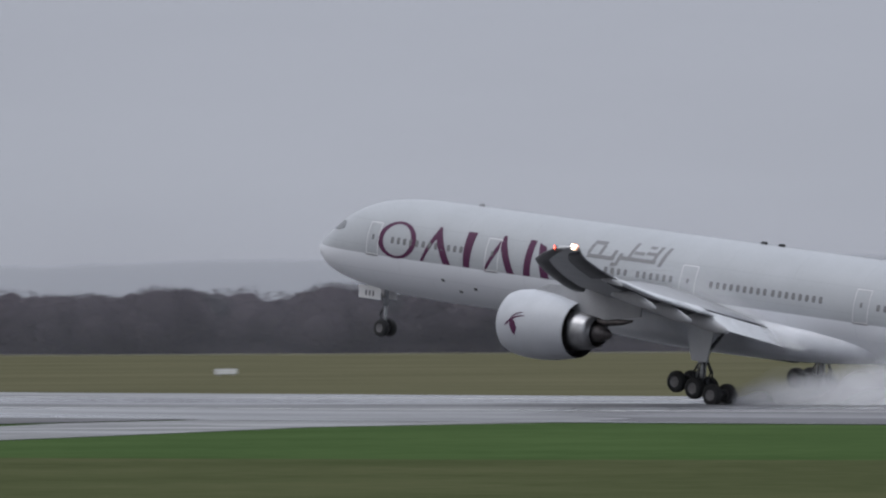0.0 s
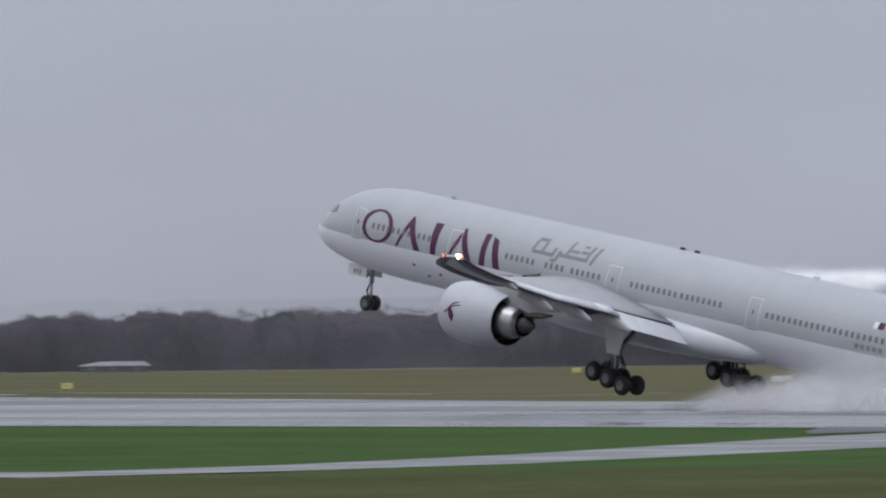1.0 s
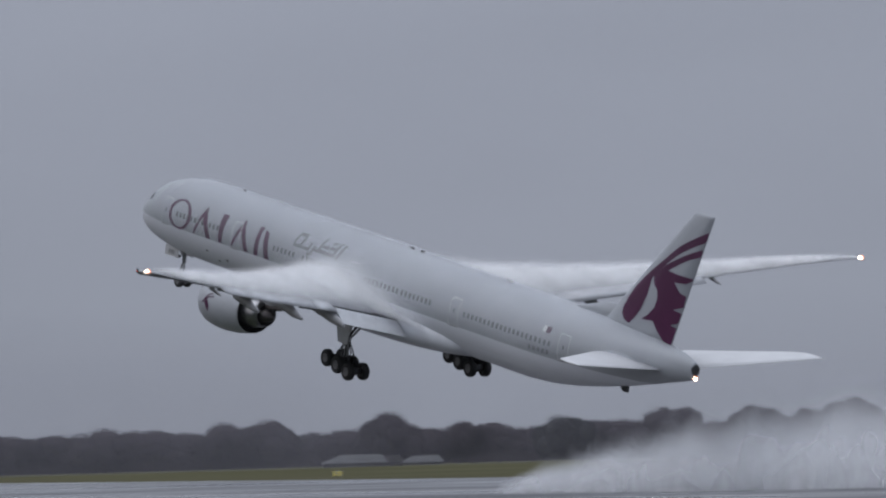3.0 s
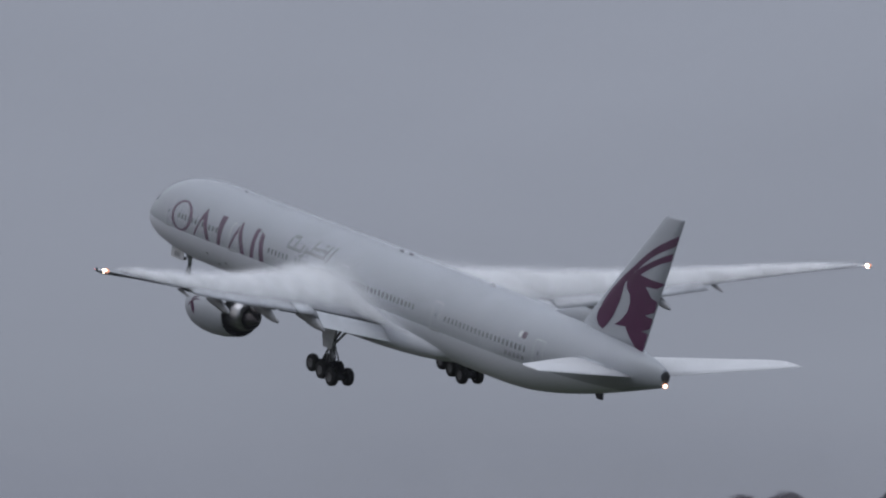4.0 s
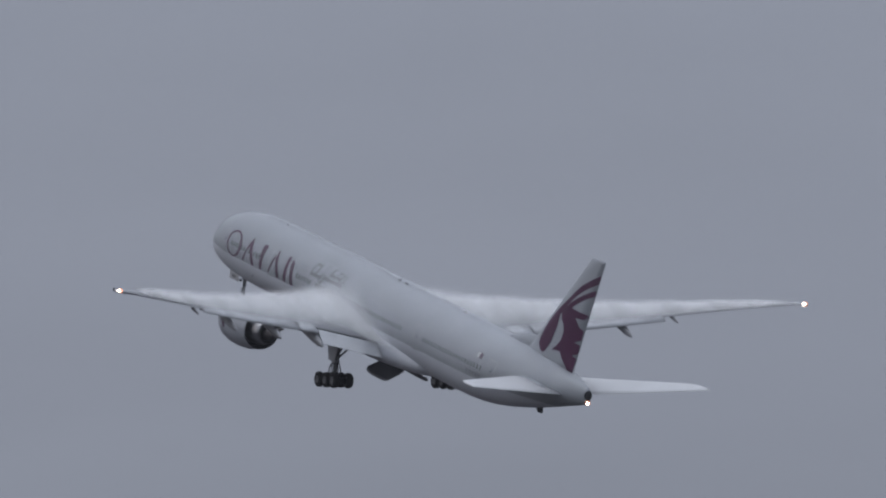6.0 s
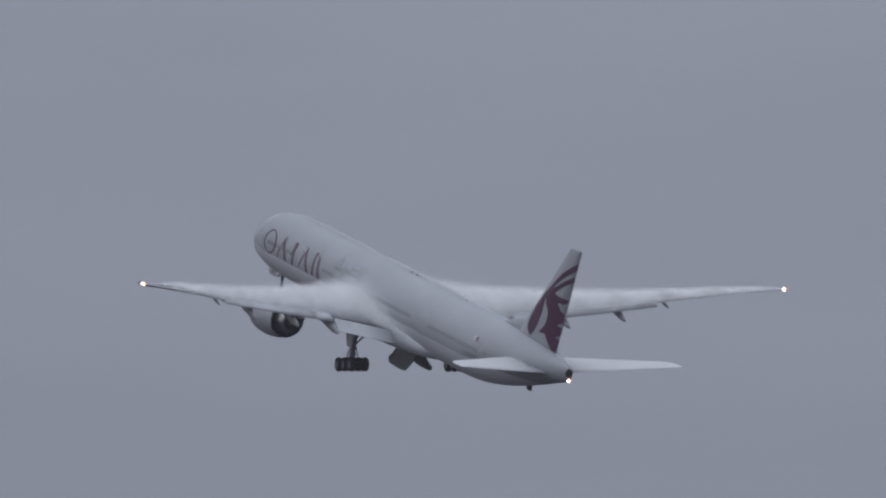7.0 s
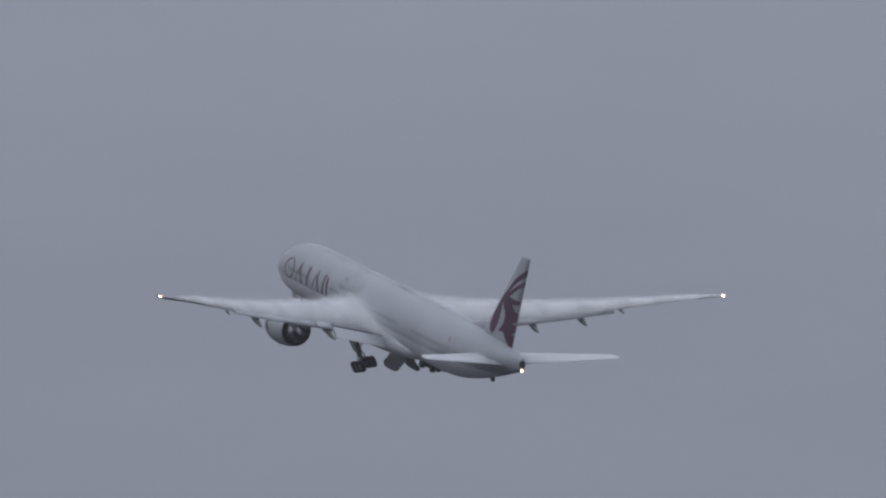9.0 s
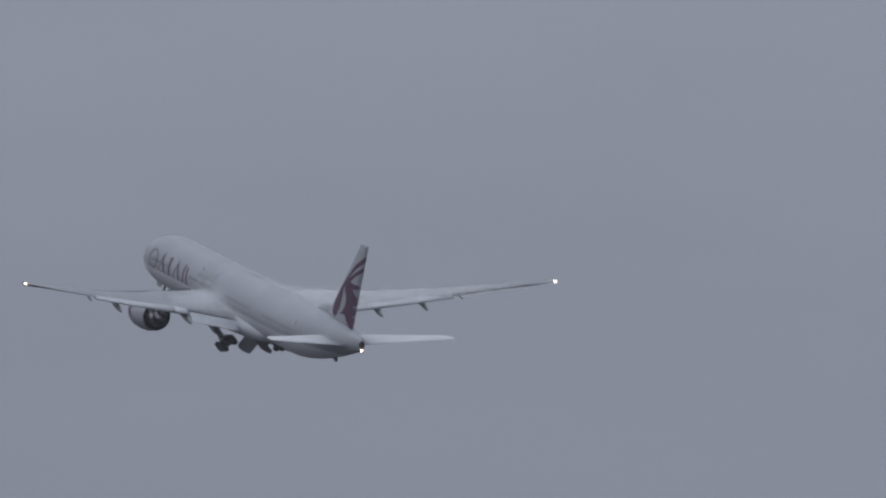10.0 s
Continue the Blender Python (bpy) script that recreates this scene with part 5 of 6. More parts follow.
OLIVE = material("rough_near_grass", (0.078, 0.084, 0.042), 0.95, 0, 0.25, 0.05, 0.6, second=(0.049, 0.061, 0.027), bump=0.05, bump_scale=4, spec=0.0)
DULLGRASS = material("dull_wet_grass", (0.050, 0.057, 0.036), 0.9, 0, 0.2, 0.05, 0.6, second=(0.036, 0.043, 0.026), bump=0.04, bump_scale=5, spec=0.0)
PAINTWHITE = material("worn_white_marking", (0.62, 0.62, 0.60), 0.5, 0, 0.15, 0.6, 5)

g = sheet("ground", [(4800 * math.cos(k * math.pi / 32), 4800 * math.sin(k * math.pi / 32)) for k in range(64)], 0.0, FIELD)
tagged(g, "dull winter airfield ground reaching the horizon", "grass", kind="structure")
o = sheet("rough_grass_strip", [(600, 405), (-590, 430), (-600, 478), (-1500, 540), (-2400, 700), (-1300, 1400), (600, 1700)], 0.02, DRYGRASS)
tagged(o, "yellowish winter grass beyond the runway", "grass", kind="structure")
o = sheet("runway_verge", [(400, 322), (-420, 335), (-540, 366), (-575, 375), (-575, 250), (-470, 200), (-262, 150), (-200, 225), (400, 230)], 0.012, GRASS)
tagged(o, "mown bright green grass beside the runway", "grass", kind="structure")
o = sheet("far_verge", [(-575, 376), (-512, 356), (-400, 275), (-352, 236), (-352, 180), (-575, 250)], 0.017, DULLGRASS)
tagged(o, "dull dark grass beyond the taxiway", "grass", kind="structure")
o = sheet("near_grass", [(400, 245), (-190, 240), (-214, 230), (-232, 225), (-245, 212), (-246, 197), (-262, 198), (-262, 100), (400, -200)], 0.02, OLIVE)
tagged(o, "olive rough grass on the near side", "grass", kind="structure")
o = sheet("runway", [(900, 318), (-300, 316), (-400, 319), (-421, 328), (-470, 338), (-512, 347), (-560, 360), (-1500, 600), (-1500, 760), (-870, 556), (-760, 526), (-655, 514), (-620, 502), (-608, 483), (-540, 462), (-480, 440), (-300, 416), (900, 400)], 0.05, RUNWAY)
tagged(o, "wet grey concrete runway with standing water", "runway", kind="structure")
o = sheet("runway_patch", [(900, 319), (-240, 317.5), (-272, 317), (-286, 321), (-290, 329), (-299, 335), (-301, 343), (-310, 349), (-311, 357), (-318, 363), (-313, 369), (-304, 370), (-290, 374), (-262, 373), (-220, 375), (900, 374)], 0.054, DRAINED)
tagged(o, "duller drained lane of the wet runway", "runway", kind="structure")
o = ribbon("service_road", [(-309, 320), (-306, 304), (-296, 287), (-270, 245), (-258.5, 222), (-255, 207.5), (-262, 205), (-285, 219)], [(-284, 320), (-283, 298), (-270, 271), (-250, 227), (-247, 213), (-246, 199), (-262, 197), (-288, 195)], 0.035, PATHM)
tagged(o, "narrow wet asphalt service road through the grass", "road", kind="structure")
o = sheet("asphalt_corner", [(-327, 319), (-313, 304), (-305.5, 297), (-308, 308), (-311, 319)], 0.054, DARKWET)
tagged(o, "dark wet asphalt corner at the road mouth", "road", kind="structure")
o = ribbon("taxiway", [(-423, 330), (-408, 315.5), (-359, 277), (-340, 262), (-314, 240), (-264, 198), (-215, 158), (-150, 100)], [(-541, 369), (-512, 345.8), (-473, 317.8), (-422, 281.3), (-385, 256), (-350, 231), (-290, 140), (-230, 60)], 0.06, TAXI)
tagged(o, "wet dark taxiway leaving the runway", "taxiway", kind="structure")
o = ribbon("taxiway_edge", [(-416, 327), (-406, 316), (-357.5, 277), (-338, 261.5), (-312, 239.5), (-285, 217)], [(-432, 331), (-421, 325), (-367, 282), (-345, 262), (-318.5, 239.5), (-291, 216)], 0.066, FILLET)
tagged(o, "pale wet concrete edge of the taxiway", "taxiway", kind="structure")
o = ribbon("taxiway_edge", [(-512, 345.8), (-473, 317.8), (-452, 302.3), (-422, 281.3), (-385, 256)], [(-543, 371), (-465.5, 316.5), (-425.8, 287.5), (-404.8, 271.5), (-378, 252)], 0.066, FILLET)
tagged(o, "pale wet concrete edge of the taxiway", "taxiway", kind="structure")
for k, y in enumerate((352, 388)):
    o = sheet("runway_line", [(400, y), (-1200, y + 62 * k / 2 + 12), (-1200, y + 62 * k / 2 + 13.2), (400, y + 1.2)], 0.058, PAINTWHITE)
    tagged(o, "worn white painted runway line", "marking", kind="structure")
o = sheet("field_strip", [(-529, 484), (-536, 505), (-537.5, 505), (-530.5, 484)], 0.03, PATHM)
tagged(o, "pale bare strip in the far grass", "track", kind="structure")
o = sheet("gravel_track", [(-560, 497), (-640, 520), (-640, 522.5), (-560, 499.5)], 0.03, PATHM)
tagged(o, "pale strip of gravel in the far grass", "track", kind="structure")


# ---- signs and small things along the runway ----
SIGNYELLOW = material("yellow_sign_face", (0.70, 0.61, 0.20), 0.45, 0, 0.06, 2, 20)
SIGNWHITE = material("white_sign_face", (0.74, 0.74, 0.72), 0.45, 0, 0.06, 2, 20)
SIGNBACK = material("sign_casing", (0.30, 0.30, 0.30), 0.5, 0, 0.1, 2, 20)
FACE = radians(50)


def runway_sign(x, y, w, h, mat, label):
    s = new("runway_sign")
    s.matrix_basis = Matrix.Translation((x, y, 0.02)) @ Matrix.Rotation(FACE, 4, "Z")
    bm = bmesh.new()
    box(bm, (w, 0.28, h), (0, 0, 0.18 + h / 2), bevel=0.03)
    part("casing", bm, SIGNBACK, s)
    bm = bmesh.new()
    box(bm, (w - 0.06, 0.02, h - 0.06), (0, -0.152, 0.18 + h / 2))
    part("face", bm, mat, s)
    for dx in (-0.35 * w, 0.35 * w):
        bm = bmesh.new()
        rod(bm, (dx, 0, 0), (dx, 0, 0.2), 0.05)
        part("foot", bm, SIGNBACK, s)
    if mat is SIGNYELLOW:
        bm = bmesh.new()
        box(bm, (w * 0.2, 0.01, h * 0.4), (-0.05 * w, -0.166, 0.18 + h / 2))
        part("symbol_bar", bm, SIGNBACK, s)
    return tagged(s, label, "sign", "runway signs")


for x, y in ((-665, 543), (-815, 750.5), (-686, 537), (-840, 563.5)):
    runway_sign(x, y, 1.15, 0.6, SIGNYELLOW, "yellow airfield sign standing in rough grass")
for x, y in ((-619, 598), (-553.3, 570.7), (-706, 524)):
    runway_sign(x, y, 2.1, 0.55, SIGNWHITE, "white airfield sign box standing in rough grass")


def edge_lamp(x, y):
    l = new("edge_lamp")
    l.matrix_basis = Matrix.Translation((x, y, 0.05))
    bm = bmesh.new()
    rod(bm, (0, 0, 0), (0, 0, 0.22), 0.05, 0.04)
    part("stem", bm, SIGNBACK, l)
    bm = bmesh.new()
    bmesh.ops.create_icosphere(bm, subdivisions=2, radius=0.06, matrix=Matrix.Translation((0, 0, 0.26)))
    part("lens", bm, LAMPSOFT, l, "", True)
    return tagged(l, "small lit runway edge lamp", "lamp", "edge lamps")


for x, y in ((-455, 330), (-520, 345), (-590, 352)):
    edge_lamp(x, y)


# ---- low shed and house beyond the field ----
ROOFGREY = material("grey_roof_sheet", (0.11, 0.11, 0.11), 0.6, 0, 0.12, 0.3, 3, spec=0.05)
DARKROOF = material("dark_roof_sheet", (0.045, 0.042, 0.042), 0.9, 0, 0.2, 0.4, 4, spec=0.0)
PALEROOF = material("pale_roof_sheet", (0.24, 0.24, 0.24), 0.6, 0, 0.12, 0.3, 3, spec=0.05)
SHEDWALL = material("dull_wall", (0.12, 0.115, 0.11), 0.8, 0, 0.15, 0.4, 4, spec=0.05)


def shed(x, y, turn, ln, dp, hw, hr, label, roof=None):
    s = new("shed")
    s.matrix_basis = Matrix.Translation((x, y, 0)) @ Matrix.Rotation(radians(turn), 4, "Z")
    bm = bmesh.new()
    box(bm, (ln, dp, hw), (0, 0, hw / 2))
    part("wall", bm, SHEDWALL, s)
    bm = bmesh.new()
    e = 0.4
    loft(bm, [[(sx * (ln / 2 + e), -dp / 2 - e, hw - 0.1), (sx * (ln / 2 - (0.3 if sx < 0 else 0.06) * ln), 0, hr), (sx * (ln / 2 + e), dp / 2 + e, hw - 0.1), (sx * (ln / 2 + e), 0, hw - 0.02)] for sx in (-1, 1)])
    bmesh.ops.recalc_face_normals(bm, faces=bm.faces)
    part("roof", bm, roof or ROOFGREY, s, "grey sheet roof" if roof is None else "pale sheet roof" if roof is PALEROOF else "dull dark roof")
    for k in range(3 if hw > 1 else 0):
        bm = bmesh.new()
        box(bm, (1.2, 0.12, 0.6), (-ln / 3 + k * ln / 3, -dp / 2 - 0.02, hw * 0.5))
        part("window", bm, GLASSDARK, s)
    return tagged(s, label, "building")


def polar(az, d):
    return -d * math.sin(radians(az)), d * math.cos(radians(az))


sx, sy = polar(50.45, 1325)
shed(sx, sy, 50, 10.6, 6, 1.1, 1.7, "low long shed with pale roof before the wood", PALEROOF)
sx, sy = polar(56.03, 1330)
shed(sx, sy, 58, 9.6, 6, 0.7, 1.9, "low grey-roofed barn before the wood")
sx, sy = polar(55.58, 1345)
shed(sx, sy, 58, 6.2, 5, 0.5, 1.45, "small grey-roofed outbuilding before the wood")
sx, sy = polar(55.79, 1332)
shed(sx, sy, 58, 3.2, 5, 0.6, 1.7, "small dark hut between two barns", DARKROOF)
sx, sy = polar(53.72, 1352)
shed(sx, sy, 54, 5.0, 5, 1.3, 2.2, "dull dark hut half hidden in trees", DARKROOF)


# ---- winter trees ----
TWIGS = twig_material("bare_winter_twigs", (0.120, 0.102, 0.114), (0.082, 0.071, 0.082))
BARK = material("grey_bark", (0.11, 0.10, 0.09), 0.9, 0, 0.25, 1.0, 9, spec=0.1)
EVERG = material("dark_evergreen", (0.075, 0.075, 0.078), 0.95, 0, 0.25, 0.4, 3.0, second=(0.055, 0.055, 0.06), spec=0.0)


def tuft(verts, faces, c, size, rnd, n=5, lean=None, thin=1.0):
    """A spray of narrow blades round one point."""
    for _ in range(n):
        d = Vector((rnd.gauss(0, 1), rnd.gauss(0, 1), rnd.gauss(0.25, 0.8))).normalized()
        if lean is not None:
            d = (d * 0.7 + lean).normalized()
        s = d.cross(Vector((rnd.gauss(0, 1), rnd.gauss(0, 1), rnd.gauss(0, 1)))).normalized() * size * thin * rnd.uniform(0.16, 0.34)
        tip = c + d * size * rnd.uniform(0.6, 1.2)
        b = len(verts)
        verts.extend([c - s, c + s, tip + s * 0.5, tip - s * 0.5])
        faces.append((b, b + 1, b + 2, b + 3))


def lump(verts, faces, c, rx, ry, rz, seed):
    """One uneven mass of packed twigs."""
    b = len(verts)
    for p in BALL_V:
        n = 1 + 0.16 * noise.noise(p * 1.6 + Vector((seed * 2.7, 0, 0))) + 0.07 * noise.noise(p * 4.5 + Vector((0, seed * 1.9, 0)))
        verts.append(c + Vector((p.x * rx * n, p.y * ry * n, p.z * rz * n)))
    faces.extend([[b + q for q in f] for f in BALL_F])


def unit_ball():
    bm = bmesh.new()
    bmesh.ops.create_icosphere(bm, subdivisions=3, radius=1)
    v, f = [p.co.copy() for p in bm.verts], [[q.index for q in g.verts] for g in bm.faces]
    bm.free()
    return v, f


BALL_V, BALL_F = unit_ball()


def crown_mesh(seed, h, w, count):
    """A rounded, twiggy dome of several packed lobes."""
    rnd = random.Random(seed)
    lobes = [(Vector((0, 0, 0.50 * h)), 0.86)] + [(Vector((rnd.uniform(-0.85, 0.85) * w, rnd.uniform(-0.85, 0.85) * w, rnd.uniform(0.26, 0.62) * h)), rnd.uniform(0.32, 0.58)) for _ in range(15)]
    verts, faces = [], []
    for k, (c, r) in enumerate(lobes):
        lump(verts, faces, c, 0.84 * r * w, 0.84 * r * w, 0.86 * r * h * 0.46, seed + k)
    for _ in range(count):
        c, r = rnd.choice(lobes)
        d = Vector((rnd.gauss(0, 1), rnd.gauss(0, 1), rnd.gauss(0, 1))).normalized() * rnd.uniform(0.76, 0.98)
        p = c + Vector((d.x * r * w, d.y * r * w, d.z * r * h * 0.46))
        if p.z < 0.05 * h:
            continue
        tuft(verts, faces, p, 0.42, rnd, 3, d, 0.3)
    me = bpy.data.meshes.new("crown")
    me.from_pydata(verts, [], faces)
    for q in me.polygons:
        q.use_smooth = True
    return me


def trunk_mesh(seed, h):
    rnd = random.Random(seed)
    bm = bmesh.new()
    rod(bm, (0, 0, -0.1), (0.1, 0, 0.45 * h), 0.035 * h, 0.02 * h, 8)
    for k in range(7):
        a = 2 * math.pi * k / 7 + rnd.uniform(-0.3, 0.3)
        z0 = h * rnd.uniform(0.22, 0.45)
        rod(bm, (0, 0, z0), (math.cos(a) * 0.26 * h, math.sin(a) * 0.26 * h, z0 + h * rnd.uniform(0.22, 0.4)), 0.014 * h, 0.004 * h, 6)
    me = bpy.data.meshes.new("trunk")
    bm.to_mesh(me)
    bm.free()
    return me


def trees():
    rnd = random.Random(21)
    kinds = []
    for k in range(5):
        c = crown_mesh(40 + k, 8.0, 4.6, 15000)
        c.materials.append(TWIGS if k != 3 else EVERG)
        t = trunk_mesh(60 + k, 8.0)
        t.materials.append(BARK)
        kinds.append((c, t))
    def plant(az, top, d, broad):
        x, y = polar(az, d)
        c, t = kinds[rnd.choice((0, 0, 1, 1, 2, 2, 4, 4, 3))]
        tr = new("tree", t)
        tr.matrix_basis = Matrix.Translation((x, y, 0)) @ Matrix.Rotation(rnd.uniform(0, 6.28), 4, "Z") @ Matrix.Diagonal((broad, broad, top / 8, 1))
        shared("crown", c, tr)
        tagged(tr, "leafless grey-brown winter tree at the field edge", "tree", "trees along the field")
    # the tall broad crowns that stand out of the row
    for az, top, broad in ((43.4, 12.6, 1.5), (44.56, 12.2, 1.4), (45.06, 10.8, 1.3), (46.3, 11.6, 1.2), (47.5, 11.4, 1.1), (49.2, 11.2, 1.1), (49.83, 10.8, 1.0), (50.15, 11.2, 1.0), (50.68, 10.8, 1.1), (51.0, 10.3, 1.0), (51.3, 8.5, 0.8), (51.74, 10.0, 1.0), (52.04, 8.7, 0.8), (52.68, 9.8, 0.95), (53.0, 8.3, 0.8), (53.34, 8.9, 0.9), (53.95, 9.0, 1.1), (54.64, 8.1, 0.85), (55.31, 7.6, 0.7), (55.79, 9.5, 0.95), (56.6, 8.8, 0.9), (56.9, 8.4, 0.9), (57.7, 7.9, 1.0), (58.6, 8.3, 1.1)):
        plant(az, top, 1360, broad)
    az = 37.0
    while az < 61.5:
        az += rnd.uniform(0.16, 0.36)
        top = interp(az, (37, 43.5, 46, 48.5, 50, 51, 52, 53, 56, 61), (11.4, 11.4, 10.8, 10.8, 10.4, 9.2, 7.6, 6.9, 7.0, 7.6)) * rnd.uniform(0.82, 1.08)
        plant(az, top, 1368 + rnd.uniform(0, 30), top / 8 * rnd.uniform(1.0, 1.4))


def woodland():
    """The packed mass of wood behind the front trees, and the scrub at its foot."""
    rnd = random.Random(8)
    verts, faces = [], []
    for k in range(60000):
        az = rnd.uniform(36, 62.5)
        d = rnd.uniform(1372, 1400)
        x, y = polar(az, d)
        top = interp(az, (36, 43.5, 46, 48.5, 50, 51, 52, 53, 56, 62), (10.2, 10.2, 9.6, 9.6, 9.2, 8.0, 6.4, 5.6, 5.6, 6.4)) * (1 + 0.16 * noise.noise(Vector((az * 2.6, 0, 0))) + 0.1 * noise.noise(Vector((az * 9, 3, 0))))
        tuft(verts, faces, Vector((x, y, rnd.random() ** 1.15 * top)), 0.6, rnd, 3, None, 0.3)
    for k in range(420):
        az = 36 + 26.5 * k / 420 + rnd.uniform(-0.03, 0.03)
        x, y = polar(az, rnd.uniform(1392, 1412))
        top = interp(az, (36, 43.5, 46, 48.5, 50, 51, 52, 53, 56, 62), (10.2, 10.2, 9.6, 9.6, 9.2, 8.0, 6.4, 5.6, 5.6, 6.4)) * rnd.uniform(0.72, 1.0)
        lump(verts, faces, Vector((x, y, 0.45 * top)), 4.6, 4.6, 0.55 * top, k * 0.37)
    for k in range(26000):
        az = rnd.uniform(36, 62.5)
        x, y = polar(az, rnd.uniform(1358, 1372))
        tuft(verts, faces, Vector((x, y, rnd.random() * 1.5)), 0.22, rnd, 3)
    me = bpy.data.meshes.new("far_wood")
    me.from_pydata(verts, [], faces)
    me.materials.append(TWIGS)
    o = new("far_wood", me)
    tagged(o, "dense dark winter woodland along the field edge", "woodland", kind="stuff")


trees()
woodland()


def haze_sheets():
    """See-through sheets that paint drizzle haze before the far wood and in the air over the field."""
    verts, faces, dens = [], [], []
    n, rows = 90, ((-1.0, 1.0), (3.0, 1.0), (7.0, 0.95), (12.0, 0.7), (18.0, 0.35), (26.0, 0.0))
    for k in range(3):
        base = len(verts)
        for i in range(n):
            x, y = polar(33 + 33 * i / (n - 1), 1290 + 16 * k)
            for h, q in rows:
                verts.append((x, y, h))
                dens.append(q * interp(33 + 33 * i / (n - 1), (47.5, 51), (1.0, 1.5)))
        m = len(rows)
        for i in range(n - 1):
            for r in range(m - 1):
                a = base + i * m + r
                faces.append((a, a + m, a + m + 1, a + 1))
    low = len(faces)
    # nearer sheets, added to paint haze over the climbing airliner
    rows = ((9.0, 0.0), (14.0, 0.35), (19.0, 0.8), (25.0, 1.0), (50.0, 1.0), (70.0, 1.0))
    for k in range(4):
        base = len(verts)
        for i in range(60):
            x, y = polar(40 + 40 * i / 59, 300 + 24 * k)
            for h, q in rows:
                verts.append((x, y, h))
                dens.append(0.36 * q * min(1.0, i / 14))
        m = len(rows)
        for i in range(59):
            for r in range(m - 1):
                a = base + i * m + r
                faces.append((a, a + m, a + m + 1, a + 1))
    me = bpy.data.meshes.new("haze_sheets")
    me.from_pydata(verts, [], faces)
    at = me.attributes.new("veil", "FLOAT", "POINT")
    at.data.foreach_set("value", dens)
    me.materials.append(mist_material("wood_haze_sheet", HAZE_COLOUR, HAZE_EACH, 0.02, 0.1, 0.6, edge="veil"))
    me.materials.append(mist_material("air_haze_sheet", (0.86, 0.865, 0.93), HAZE_EACH, 0.02, 0.1, 0.6, edge="veil"))
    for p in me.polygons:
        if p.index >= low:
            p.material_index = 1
    tagged(new("haze_sheets", me), "see-through sheets painting drizzle haze over the field and before the far wood", "mist", kind="stuff")


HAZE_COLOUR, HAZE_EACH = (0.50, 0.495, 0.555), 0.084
haze_sheets()


def far_hills():
    """Rise on the horizon, far beyond the wood, its haze painted as a glow."""
    m = bpy.data.materials.new("painted_haze_glow")
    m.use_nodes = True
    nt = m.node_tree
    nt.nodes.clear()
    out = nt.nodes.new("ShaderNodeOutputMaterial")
    # the emission carries the haze colour; the sheet is lit by nothing else
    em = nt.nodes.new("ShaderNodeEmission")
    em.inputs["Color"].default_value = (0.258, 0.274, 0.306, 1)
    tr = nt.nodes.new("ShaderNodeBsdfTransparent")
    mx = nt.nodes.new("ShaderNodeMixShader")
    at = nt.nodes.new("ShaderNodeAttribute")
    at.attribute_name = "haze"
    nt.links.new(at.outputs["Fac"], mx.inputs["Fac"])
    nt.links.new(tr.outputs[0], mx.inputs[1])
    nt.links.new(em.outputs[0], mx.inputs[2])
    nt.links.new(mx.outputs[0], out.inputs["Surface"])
    verts, faces, haze = [], [], []
    n, rows = 70, (-10.0, 12.0, 0.82, 0.92, 1.0)
    for i in range(n):
        az = 34 + 20 * i / (n - 1)
        x, y = polar(az, 4500)
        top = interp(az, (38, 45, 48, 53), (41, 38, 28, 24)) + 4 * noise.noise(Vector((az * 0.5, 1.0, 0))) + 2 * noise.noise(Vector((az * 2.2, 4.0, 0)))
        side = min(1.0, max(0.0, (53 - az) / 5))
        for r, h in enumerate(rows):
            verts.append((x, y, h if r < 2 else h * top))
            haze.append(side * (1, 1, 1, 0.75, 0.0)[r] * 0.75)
    for i in range(n - 1):
        for r in range(len(rows) - 1):
            a = i * len(rows) + r
            faces.append((a, a + len(rows), a + len(rows) + 1, a + 1))
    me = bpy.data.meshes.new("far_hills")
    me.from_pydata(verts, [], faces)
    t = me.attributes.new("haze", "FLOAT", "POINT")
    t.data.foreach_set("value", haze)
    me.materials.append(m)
    tagged(new("backdrop", me), "hills on the horizon with haze painted as a pale glow", "hills", kind="structure")


far_hills()


# ---- closed taxiway: cabins, barriers, lamps ----
WARNRED = glow("warning_red_lamp", (1.0, 0.03, 0.06), 2.2)
OLDRED = material("dirty_red_board", (0.070, 0.010, 0.020), 0.5, 0, 0.15, 1.5, 15)
REDPLASTIC = material("red_plastic", (0.24, 0.012, 0.030), 0.4, 0, 0.1, 1.5, 15)
WHITEPLASTIC = material("white_plastic", (0.75, 0.74, 0.72), 0.4, 0, 0.08, 1.5, 15)
CABINGREY = material("grey_cabin_sheet", (0.30, 0.31, 0.32), 0.5, 0, 0.08, 0.8, 8)
CABINROOF = material("cabin_roof_felt", (0.20, 0.20, 0.21), 0.35, 0, 0.15, 0.8, 8)


